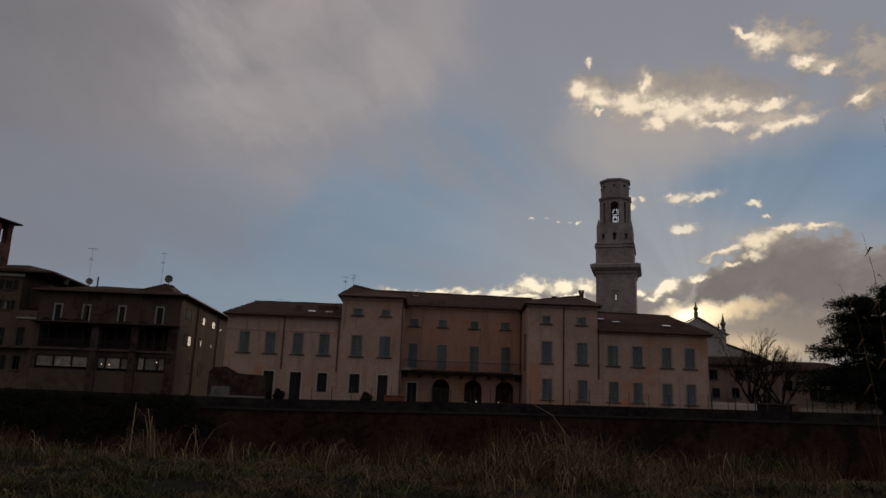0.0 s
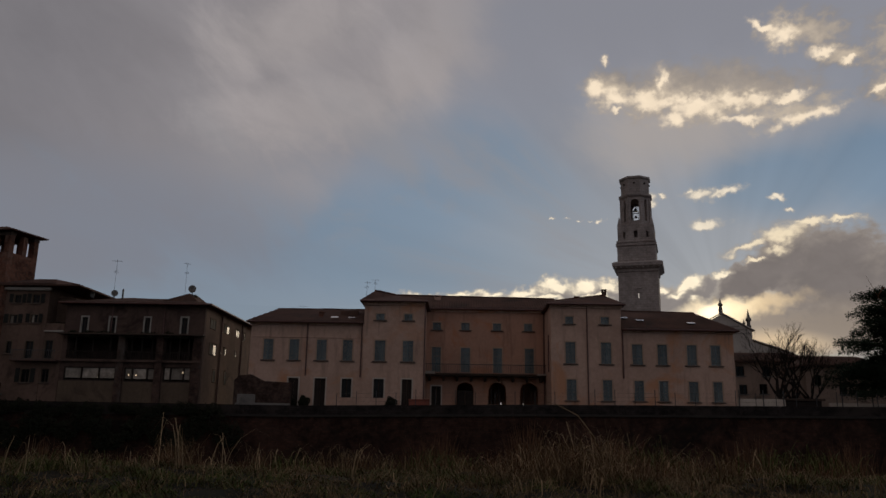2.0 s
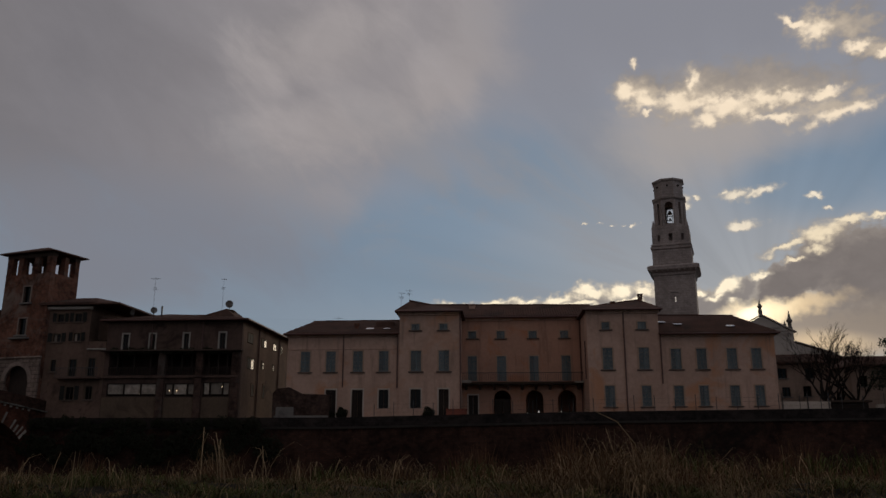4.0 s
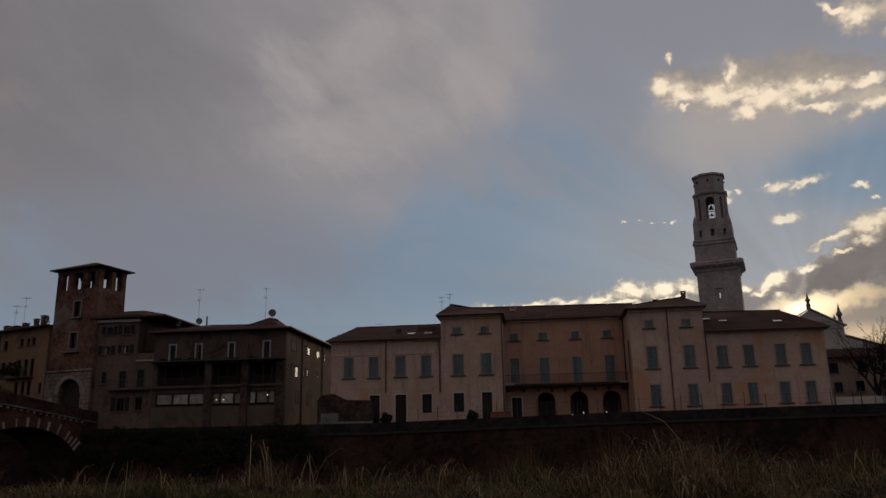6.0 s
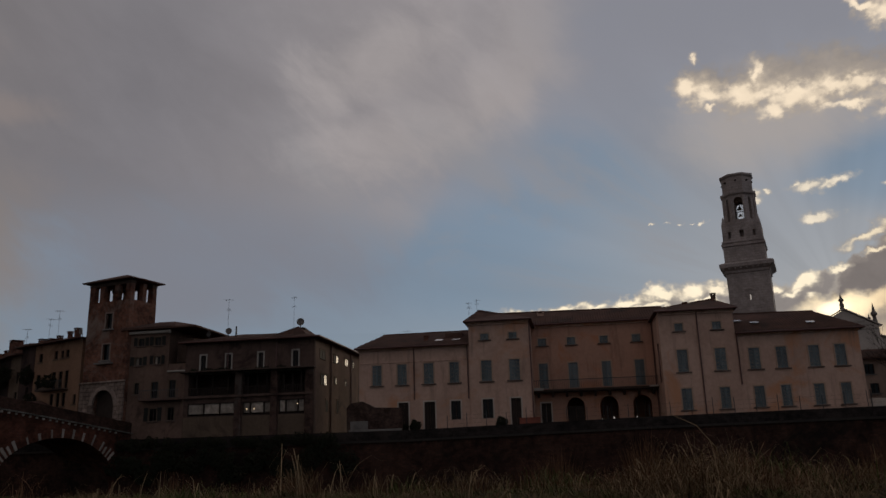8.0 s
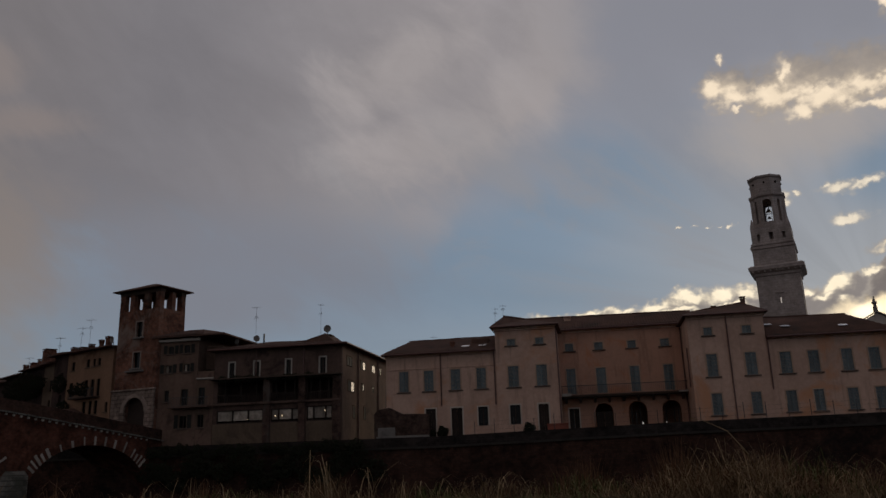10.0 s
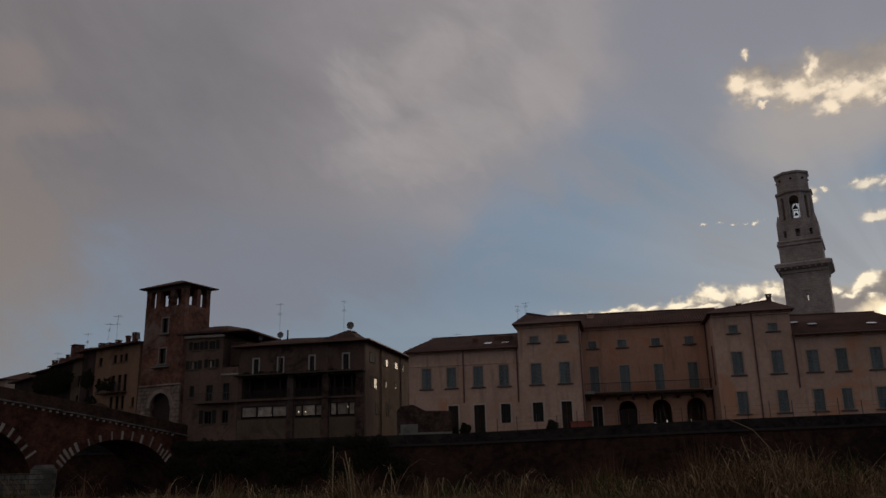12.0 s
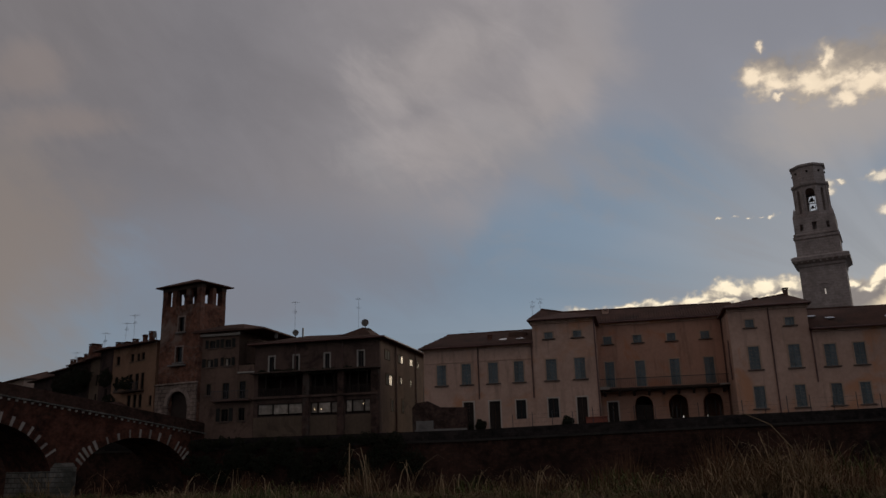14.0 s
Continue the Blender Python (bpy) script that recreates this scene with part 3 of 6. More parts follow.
def tile_rows(x0, x1, y0, z0, ya, za, xa, xb, step=0.27):
    """Rounded cover tiles running down one roof slope, from the ridge (xa..xb, ya, za) to the eave (x0..x1, y0, z0)."""
    bm = bmesh.new()
    n = max(2, int((x1 - x0) / step))
    lean = Vector((0, ya - y0, za - z0)).normalized()
    out = Vector((0, -lean.z, lean.y))
    for i in range(n):
        u = (i + 0.5) / n
        x = x0 + u * (x1 - x0)
        top = 0.985
        if x < xa:
            top = (x - x0) / max(xa - x0, 0.01)
        elif x > xb:
            top = (x1 - x) / max(x1 - xb, 0.01)
        if top < 0.98:
            top -= 0.05
        if top < 0.08:
            continue
        jig = random.uniform(-0.02, 0.02)
        foot = Vector((x + jig, y0 - 0.04, z0)) + out * 0.01
        head = Vector((x + jig, y0 + (ya - y0) * top, z0 + (za - z0) * top)) + out * 0.01
        w = step * 0.30
        rows = []
        for p in (foot, head):
            rows.append([bm.verts.new(p + Vector((dx * w, 0, 0)) + out * dh) for dx, dh in ((-1, 0), (-0.55, 0.075), (0.55, 0.075), (1, 0))])
        for k in range(3):
            bm.faces.new((rows[0][k], rows[0][k + 1], rows[1][k + 1], rows[1][k]))
        bm.faces.new(rows[0])
    return bm


def shuttered(parent, x0, x1, z0, z1, y, sill=True, frame_mat=None, leaf_mat=None):
    """A window with a flat stone surround, two closed louvred leaves and a sill."""
    w = 0.13
    surround = part("window", bevelled(0.015, (x0 - w, x0, y - 0.05, y + 0.12, z0 - 0.02, z1), (x1, x1 + w, y - 0.05, y + 0.12, z0 - 0.02, z1), (x0 - w, x1 + w, y - 0.05, y + 0.12, z1, z1 + w)), frame_mat or TRIM, parent)
    mid = (x0 + x1) / 2
    for a, b in ((x0 + 0.01, mid - 0.01), (mid + 0.01, x1 - 0.01)):
        bm = boxes((a, a + 0.07, y + 0.0, y + 0.06, z0, z1), (b - 0.07, b, y + 0.0, y + 0.06, z0, z1), (a, b, y + 0.001, y + 0.06, z1 - 0.09, z1 - 0.001), (a, b, y + 0.001, y + 0.06, z0 + 0.001, z0 + 0.09))
        n = max(4, int((z1 - z0) / 0.14))
        for i in range(n):
            z = z0 + 0.09 + (z1 - z0 - 0.18) * (i + 0.5) / n
            v = [bm.verts.new(p) for p in ((a + 0.06, y + 0.015, z - 0.05), (b - 0.06, y + 0.015, z - 0.05), (b - 0.06, y + 0.055, z + 0.05), (a + 0.06, y + 0.055, z + 0.05))]
            bm.faces.new(v)
        part("shutter", bm, leaf_mat or SHUTTER, surround)
    if sill:
        part("sill", bevelled(0.02, (x0 - 0.28, x1 + 0.28, y - 0.17, y + 0.04, z0 - 0.14, z0 - 0.02)), SILL, surround)
    return surround


def glazed(parent, x0, x1, z0, z1, y, frame_mat=None, wide=0.10, bars=1, pane_mat=None, name="window", sill=False, inset=0.12):
    """A window or glazed door: outer frame, mullions, and panes of glass set back in the wall."""
    rows = [(x0 - wide, x0, y - 0.04, y + 0.14, z0, z1 + wide), (x1, x1 + wide, y - 0.04, y + 0.14, z0, z1 + wide), (x0, x1, y - 0.04, y + 0.14, z1, z1 + wide)]
    frame_ob = part(name, boxes(*rows), frame_mat or WHITE, parent)
    n = bars + 1
    for i in range(n):
        a, b = x0 + (x1 - x0) * i / n, x0 + (x1 - x0) * (i + 1) / n
        t = 0.05
        part("sash", boxes((a, a + t, y + inset, y + inset + 0.05, z0, z1), (b - t, b, y + inset, y + inset + 0.05, z0, z1), (a + t, b - t, y + inset, y + inset + 0.05, z1 - t, z1), (a + t, b - t, y + inset, y + inset + 0.05, z0, z0 + t)), DARKWOOD, frame_ob)
        part("pane", boxes((a + t, b - t, y + inset + 0.015, y + inset + 0.03, z0 + t, z1 - t)), pane_mat[i % len(pane_mat)] if isinstance(pane_mat, tuple) else pane_mat or WINDOW, frame_ob)
    if sill:
        part("sill", bevelled(0.02, (x0 - 0.2, x1 + 0.2, y - 0.14, y + 0.04, z0 - 0.14, z0 - 0.003)), SILL, frame_ob)
    return frame_ob


def panelled_door(parent, x0, x1, z0, z1, y, frame_mat=None):
    w = 0.14
    surround = part("door", boxes((x0 - w, x0, y - 0.05, y + 0.15, z0, z1 + w), (x1, x1 + w, y - 0.05, y + 0.15, z0, z1 + w), (x0, x1, y - 0.05, y + 0.15, z1, z1 + w)), frame_mat or CREAM, parent)
    mid = (x0 + x1) / 2
    for a, b in ((x0, mid - 0.01), (mid + 0.01, x1)):
        bm = boxes((a, b, y + 0.16, y + 0.22, z0, z1))
        h = (z1 - z0) / 3
        for k in range(3):
            box(bm, a + 0.08, b - 0.08, y + 0.13, y + 0.17, z0 + k * h + 0.08, z0 + (k + 1) * h - 0.06)
        part("leaf", bm, DARKWOOD, surround)
    return surround


def shell(parent, x0, x1, y0, y1, z0, z1, material, front_holes, name="wall", side=True):
    """Four walls: a pierced front in the plane y0 and plain sides and back."""
    part(name, shifted(pierced(x0, x1, z0, z1, front_holes), Matrix.Translation((0, y0, 0))), material, parent)
    t = 0.4
    part(name, boxes((x0, x0 + t, y0 + 0.452, y1 - t - 0.002, z0, z1)), material, parent)
    part(name, boxes((x1 - t, x1, y0 + 0.452, y1 - t - 0.002, z0, z1)), material, parent)
    part(name, boxes((x0, x1, y1 - t, y1, z0, z1)), material, parent)


def downpipe(parent, x, y, z0, z1):
    bm = tube(bmesh.new(), [(x, y, z0), (x, y, z1 - 0.3), (x, y - 0.12, z1)], 0.065, 8)
    for k in range(int((z1 - z0) / 2.2)):
        box(bm, x - 0.09, x + 0.09, y - 0.08, y + 0.12, z0 + 1 + 2.2 * k, z0 + 1.05 + 2.2 * k)
    return part("downpipe", bm, PIPE, parent, "rusty brown downpipe")


def chimney(parent, x, y, z0, z1, w=0.6, material=None):
    bm = bevelled(0.02, (x - w / 2, x + w / 2, y - w / 2, y + w / 2, z0, z1 - 0.22), (x - w / 2 - 0.08, x + w / 2 + 0.08, y - w / 2 - 0.08, y + w / 2 + 0.08, z1 - 0.08, z1), (x - w / 2 - 0.05, x + w / 2 + 0.05, y - w / 2 - 0.05, y + w / 2 + 0.05, z1 - 0.30, z1 - 0.221))
    for sx in (-1, 1):
        for sy in (-1, 1):
            box(bm, x + sx * w * 0.4 - 0.06, x + sx * w * 0.4 + 0.06, y + sy * w * 0.4 - 0.06, y + sy * w * 0.4 + 0.06, z1 - 0.221, z1 - 0.081)
    return part("chimney", bm, material or BRICK, parent, "brick chimney stack with a cap")


def antenna(x, y, z, h, arms=4, lean=0.0, wide=0.5):
    t = thing("roof_antenna", pose(x, y, z, 0, lean, 0), "thin metal television antenna standing on a roof", "antenna", "roof antennas")
    part("mast", tube(bmesh.new(), [(0, 0, -0.4), (0, 0, h)], 0.014, 5), IRON, t)
    bm = tube(bmesh.new(), [(-wide, -0.1, h - 0.15), (wide, 0.1, h - 0.15)], 0.009, 4)
    for k in range(arms):
        u = -wide + 2 * wide * (k + 0.5) / arms
        tube(bm, [(u, -0.35, h - 0.15), (u, 0.35, h - 0.15)], 0.011, 4)
        part("dipole", tube(bmesh.new(), [(-0.2 - 0.04 * k, 0, h * 0.72 - 0.08 * k), (0.2 + 0.04 * k, 0, h * 0.72 - 0.08 * k)], 0.010, 4), IRON, t)
    part("aerial", bm, IRON, t)
    return t


def dish(x, y, z, r, aim=200.0):
    t = thing("satellite_dish", pose(x, y, z, 0, 0, aim), "dark round satellite dish on a roof mast", "satellite dish", "satellite dishes")
    part("mast", tube(bmesh.new(), [(0, 0, -0.9), (0, 0, 0.0)], 0.04, 6), IRON, t)
    rings = []
    for k in range(6):
        q = k / 5
        rings.append([(r * q * math.cos(a) if k else 0.01 * math.cos(a), 0.12 + 0.28 * r * q * q, 0.15 + (r * q if k else 0.01) * math.sin(a)) for a in (2 * math.pi * j / 20 for j in range(20))])
    outer = [[(x1, y1 - 0.03, z1) for x1, y1, z1 in r1] for r1 in rings[::-1]]
    part("reflector", rings_solid(rings + outer), STONE, t, smooth=True)
    part("feed_arm", tube(bmesh.new(), [(0, 0.15, 0.15 - r), (0, 0.7, 0.1)], 0.02, 5), IRON, t)
    return t


# ---- ground, river, quay ----
def bank_height(x, y):
    """The near bank: almost level, a low crest, then a slope down to the water."""
    crest = 0.58 * math.exp(-((y - 15.5 - 0.03 * x) / 5.0) ** 2)
    drop = max(0.0, y - 21.0)
    wave = 0.16 * noise.noise((x * 0.22, y * 0.22, 3.0)) + 0.13 * noise.noise((x * 0.8, y * 0.8, 1.0)) + 0.11 * noise.noise((x * 1.7, y * 1.7, 5.0))
    return -1.38 + crest + wave - min(5.2, 0.42 * drop)


def build_ground():
    bm = bmesh.new()
    xs = [-2200, -900, -300, -120, -70] + [-52 + 0.55 * i for i in range(191)] + [70, 120, 300, 900, 2200]
    ys = [-2200, -800, -200, -60, -20] + [-4 + 1.2 * i for i in range(9)] + [7 + 0.5 * i for i in range(36)] + [26, 28, 32, 38, 44] + [50, 60]
    rows = [[bm.verts.new((x, y, bank_height(max(-60, min(60, x)), y))) for x in xs] for y in ys]
    far = []
    for y, z in ((74.0, -6.6), (76.3, -6.6), (76.32, 1.95), (88, 2.0), (130, 2.2), (400, 5.0), (4500, 20.0)):
        far.append([bm.verts.new((x, y, z)) for x in xs])
    rows += far
    for a, b in zip(rows, rows[1:]):
        for i in range(len(xs) - 1):
            bm.faces.new((a[i], a[i + 1], b[i + 1], b[i]))
    me = mesh_of("ground", bm, SOIL)
    me.shade_smooth()
    tagged(new("ground", me), "dark damp earth of both river banks", "ground", kind="structure")
    tagged(new("water", mesh_of("water", boxes((-2000, 2000, 20, 75.9, -5.9, -5.4)), WATER)), "dark river water between the banks", "water", kind="structure")


def quay_top(x):
    return 2.28 if x < -16 else 2.28 + (x + 16) * 0.0205 if x < 7 else 2.752 + (x - 7) * 0.0105


def build_quay():
    quay = thing("quay_wall", pose(0, 76, -6), "tall dark brick quay wall with a stone coping", "quay wall", kind="structure")
    stops = [-130, -90, -60, -47, -39, -30, -22, -16, -8, 0, 7, 16, 27, 40, 60, 90, 140]
    for a, b in zip(stops, stops[1:]):
        za, zb = quay_top(a) + 6 - 1.1, quay_top(b) + 6 - 1.1
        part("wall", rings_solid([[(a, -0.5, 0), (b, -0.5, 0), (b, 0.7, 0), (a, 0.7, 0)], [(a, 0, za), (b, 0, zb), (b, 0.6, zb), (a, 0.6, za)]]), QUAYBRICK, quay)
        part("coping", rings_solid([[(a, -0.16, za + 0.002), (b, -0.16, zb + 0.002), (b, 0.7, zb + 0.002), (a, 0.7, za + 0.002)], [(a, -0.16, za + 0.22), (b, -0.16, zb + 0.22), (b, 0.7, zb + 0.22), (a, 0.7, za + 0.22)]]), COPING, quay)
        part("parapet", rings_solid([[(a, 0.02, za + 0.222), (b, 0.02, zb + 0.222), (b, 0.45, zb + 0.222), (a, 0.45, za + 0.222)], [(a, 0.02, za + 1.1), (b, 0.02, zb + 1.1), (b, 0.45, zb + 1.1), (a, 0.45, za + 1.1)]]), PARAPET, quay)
    tagged(new("terrace", mesh_of("terrace", boxes((-22, 60, 76.9, 79.85, 2.05, 2.12)), PAVE)), "stone paved terrace behind the quay parapet", "terrace", kind="structure")


build_ground()
build_quay()


# ---- the long peach palace ----
def build_palace():
    Y = 80.0
    house = thing("palace", pose(0, Y, 2.0), "long peach rendered riverside palace with grey-green shutters", "palace")
    B = -2.0  # heights below are from the eye; the thing stands at 2.0

    def win(x0, x1, z0, z1, y, **kw):
        return shuttered(house, x0, x1, z0 + B, z1 + B, y, **kw)

    def holes(rows):
        return [(a, b, c + B, e + B) for a, b, c, e in rows]

    upper = (6.98, 9.05)
    lw = [(-20.33, -19.37, *upper), (-17.67, -16.71, *upper), (-14.87, -13.89, *upper), (-12.19, -11.23, *upper)]
    lw_doors = [(-17.60, -16.56, 2.2, 5.15), (-14.91, -13.80, 2.2, 5.15)]
    lw_low = [(-12.16, -11.17, 3.28, 5.15)]
    lb = [(-8.90, -7.86, *upper), (-6.05, -5.00, *upper)]
    lb_small = [(-8.88, -8.04, 11.18, 11.80), (-5.98, -5.16, 11.18, 11.80)]
    lb_low = [(-8.91, -7.87, 3.28, 5.17)]
    lb_door = [(-6.05, -5.05, 2.2, 5.17)]
    rb = [(10.48, 11.44, 7.05, 9.19), (14.06, 15.06, 7.05, 9.19), (10.56, 11.50, 3.40, 5.42), (14.16, 15.06, 3.40, 5.42)]
    rb_small = [(10.50, 11.28, 11.07, 11.80), (14.10, 14.92, 11.07, 11.80)]
    rw = [(17.22, 18.22, 7.05, 9.06), (19.76, 20.70, 7.05, 9.06), (22.72, 23.66, 7.05, 9.06), (25.10, 26.04, 7.05, 9.06)]
    rw += [(17.34, 18.24, 3.45, 5.40), (19.80, 20.66, 3.45, 5.40), (22.76, 23.66, 3.45, 5.40), (25.16, 26.04, 3.45, 5.40)]
    shell(house, -21.75, -10.12, 0, 11.5, 0, 10.80 + B, PEACH, holes(lw + lw_doors + lw_low))
    shell(house, -10.11, -3.95, -0.12, 12.5, 0, 13.02 + B, PEACH, holes(lb + lb_small + lb_low + lb_door))
    shell(house, 9.0, 16.15, -0.12, 12.5, 0, 13.0 + B, PEACH, holes(rb + rb_small))
    shell(house, 16.16, 27.42, 0, 11.5, 0, 10.55 + B, PEACH, holes(rw))
    for r in lw + rw:
        win(*r, 0.0)
    for r in lb + lb_small + rb + rb_small:
        win(*r, -0.12)
    for a, b, c, e in lw_doors:
        panelled_door(house, a, b, c + B, e + B, 0.0)
    panelled_door(house, lb_door[0][0], lb_door[0][1], 2.2 + B, 5.17 + B, -0.12)
    glazed(house, *lw_low[0][:2], 3.28 + B, 5.15 + B, 0.0, CREAM, 0.13, 1)
    glazed(house, *lb_low[0][:2], 3.28 + B, 5.17 + B, -0.12, CREAM, 0.13, 1)
    # the recessed middle
    R = 6.0
    small = [(-3.25, -2.40, 11.05, 11.82), (-0.12, 0.74, 11.05, 11.82), (3.38, 4.22, 11.05, 11.80), (6.80, 7.64, 11.05, 11.80)]
    tall = [(-3.30, -2.36, 6.42, 9.10), (-0.14, 0.84, 6.42, 9.08), (3.40, 4.34, 6.42, 9.08), (6.86, 7.80, 6.42, 9.08)]
    arches = [(-0.56, 1.30, 2.2, 4.50), (2.88, 4.78, 2.2, 4.50), (6.30, 8.22, 2.2, 4.50)]
    door = [(-3.28, -2.26, 2.2, 4.90)]
    full = [(a, b, 2.2, 5.45) for a, b, c, e in arches]
    part("wall", shifted(pierced(-3.94, 8.99, 0, 13.35 + B, holes(small + tall + full + door)), Matrix.Translation((0, R, 0))), OCHRE, house)
    part("wall", shifted(pierced(-3.94, 8.99, 0, 13.35 + B, holes([(3.2, 3.32, 2.95, 3.3), (4.5, 4.62, 3.0, 3.5), (7.1, 7.2, 2.9, 3.5)]), 0.4), Matrix.Translation((0, R + 6.5, 0))), OCHRE, house)
    part("wall", boxes((-3.94, 8.99, R + 0.5, R + 6.4, 5.9 + B, 6.1 + B)), OCHRE, house, "upper floor slab over the arcade")
    for a, b, c, e in arches:
        mid, r, top = (a + b) / 2, (b - a) / 2, e + B
        head = [(b, top), (b, 5.45 + B), (a, 5.45 + B), (a, top)] + [(mid - r * math.cos(math.pi * k / 14), top + 0.90 * math.sin(math.pi * k / 14)) for k in range(1, 14)]
        part("arch_head", shifted(prism(head, 0.0, 0.45), Matrix.Translation((0, R - 0.003, 0))), OCHRE, house)
        ring = [(mid - (r + 0.16) * math.cos(math.pi * k / 14), top + (0.90 + 0.14) * math.sin(math.pi * k / 14)) for k in range(15)]
        ring += [(mid + r * math.cos(math.pi * k / 14), top + 0.90 * math.sin(math.pi * k / 14)) for k in range(15)]
        part("arch_trim", prism(ring, R - 0.06, R + 0.05), OCHRE, house)
        for x in (a - 0.16, b):
            part("jamb", boxes((x, x + 0.16, R - 0.06, R + 0.05, 0.2, top)), OCHRE, house)
    part("gate_leaf", boxes((-0.5, 0.36, R + 0.3, R + 0.36, 0.2, 4.5 + B), (0.38, 1.24, R + 0.3, R + 0.36, 0.2, 4.5 + B)), DARKWOOD, house)
    for x in (3.2, 4.05, 6.7, 7.5):
        part("gate_bar", tube(bmesh.new(), [(x, R + 0.3, 0.2), (x, R + 0.3, 4.9 + B)], 0.04, 6), IRON, house)
    for r in small:
        win(*r, R)
    for r in tall:
        win(*r, R, sill=False)
    panelled_door(house, -3.28, -2.26, 2.2 + B, 4.90 + B, R)
    # balcony across the recess
    zb = 6.12 + B
    balcony = part("balcony", bevelled(0.03, (-3.92, 8.97, R - 1.5, R - 0.01, zb - 0.16, zb + 0.06), (-3.92, 8.97, R - 1.58, R - 1.46, zb - 0.05, zb + 0.10)), EAVE, house, "long dark balcony on brackets")
    for k in range(9):
        x = -3.5 + 1.5 * k
        part("bracket", prism([(0, 0), (1.3, 0), (1.3, -0.10), (0.25, -0.5), (0, -0.5)], -0.12, 0.12), SILL, balcony).matrix_basis = Matrix.Translation((x, R - 0.01, zb - 0.162)) @ pose(0, 0, 0, 0, 0, -90)
    part("handrail", boxes((-3.92, 8.97, R - 1.50, R - 1.44, zb + 1.02, zb + 1.08)), IRON, balcony)
    bar = mesh_of("baluster", tube(bmesh.new(), [(0, 0, 0), (0, 0, 0.98)], 0.016, 5), IRON)
    for k in range(66):
        ob = part("baluster", bar, IRON, balcony)
        ob.location = (-3.8 + 0.195 * k, R - 1.47, zb + 0.06)
    # Pale patch at either end of the balcony, built as an awning box.
    part("awning_box", bevelled(0.03, (-3.9, -2.9, R - 1.75, R - 1.3, zb - 0.02, zb + 0.28)), WHITE, house, "small white awning box")
    part("awning_box", bevelled(0.03, (8.0, 8.95, R - 1.8, R - 1.4, zb - 0.05, zb + 0.12)), WHITE, house, "small white awning box")
    # cornices, string course, plinth
    for a, b, y, z, h in ((-21.9, -10.14, 0, 10.52, 0.28), (-10.25, -3.85, -0.12, 12.66, 0.36), (8.9, 16.28, -0.12, 12.64, 0.36), (16.3, 27.55, 0, 10.26, 0.29), (-3.84, 8.89, R, 12.98, 0.37)):
        part("cornice", bevelled(0.04, (a, b, y - 0.16, y - 0.003, z + B, z + h * 0.5 + B), (a - 0.0, b + 0.0, y - 0.30, y - 0.003, z + h * 0.5 + B + 0.003, z + h + B)), PEACH, house)
    part("string_course", bevelled(0.02, (-21.75, -10.15, -0.07, -0.003, 9.24 + B, 9.36 + B)), PEACH, house)
    # roofs
    for x0, x1, y0, y1, e, a, b in (
        (-22.15, -10.14, -0.55, 12.1, 10.90, (-20.6, 6, 13.07 + B), (-9.8, 6, 13.10 + B)),
        (-10.55, -3.55, -0.65, 13.0, 13.16, (-9.45, 3.2, 14.80 + B), (-7.4, 6, 14.82 + B)),
        (8.60, 16.55, -0.65, 13.0, 13.12, (10.3, 6, 14.45 + B), (15.15, 3.2, 14.60 + B)),
        (16.18, 27.90, -0.55, 12.1, 10.62, (15.8, 6, 13.40 + B), (25.4, 6, 13.26 + B)),
        (-9.2, 11.0, R - 0.5, 14.4, 13.40, (-8.0, 10.0, 15.50 + B), (10.6, 10.0, 15.28 + B)),
    ):
        roof = part("roof", hip_roof(x0, x1, y0, y1, e + B, a, b), ROOFTILE, house, "old clay tile hip roof")
        if a[1] == b[1]:
            part("roof_tiles", tile_rows(x0, x1, y0, e + B, a[1], min(a[2], b[2]) - 0.02, a[0], b[0]), ROOFTILE, roof)
        cap = [Vector(a).lerp(Vector(b), k / 12) + Vector((0, 0, 0.03 + random.uniform(-0.02, 0.02))) for k in range(13)]
        part("ridge_cap", tube(bmesh.new(), cap, 0.11, 6), ROOFTILE, roof)
        part("gutter", tube(bmesh.new(), [(x0, y0 - 0.08, e + B - 0.10), (x1, y0 - 0.08, e + B - 0.10)], 0.09, 8), PIPE, roof)
    for x, y, z0, z1 in ((-15.9, -0.1, 5.4, 10.7), (-10.3, -0.12, 5.3, 10.7), (-3.85, -0.2, 2.4, 12.9), (12.68, -0.22, 2.3, 12.9), (16.25, -0.2, 5.6, 10.5), (8.9, 5.85, 2.4, 13.0), (8.85, 0.9, 6.2, 10.0)):
        downpipe(house, x, y, z0 + B, z1 + B)
    chimney(house, 15.05, 2.9, 14.2 + B, 15.2 + B, 0.42)
    chimney(house, 12.4, 4.6, 14.0 + B, 14.72 + B, 0.4)
    chimney(house, -2.9, 9.0, 14.2 + B, 15.35 + B, 0.7, PEACH)
    chimney(house, -14.9, 1.8, 11.3 + B, 12.2 + B, 0.4)
    for x, y, z in ((-13.4, 1.2, 11.50), (-11.6, 1.2, 11.5), (18.5, 1.8, 11.74), (17.0, 2.6, 12.1), (23.6, 1.2, 11.44)):
        part("skylight", shifted(bevelled(0.01, (-0.4, 0.4, -0.35, 0.35, 0.02, 0.10)), pose(x, y, z + B, 18, 0, 0)), SKYGLARE, house, "tilted glass roof light")
    part("dormer", bevelled(0.03, (-13.0, -11.1, 2.6, 4.2, 11.8 + B, 12.50 + B)), ROOFTILE, house, "low tiled dormer box")
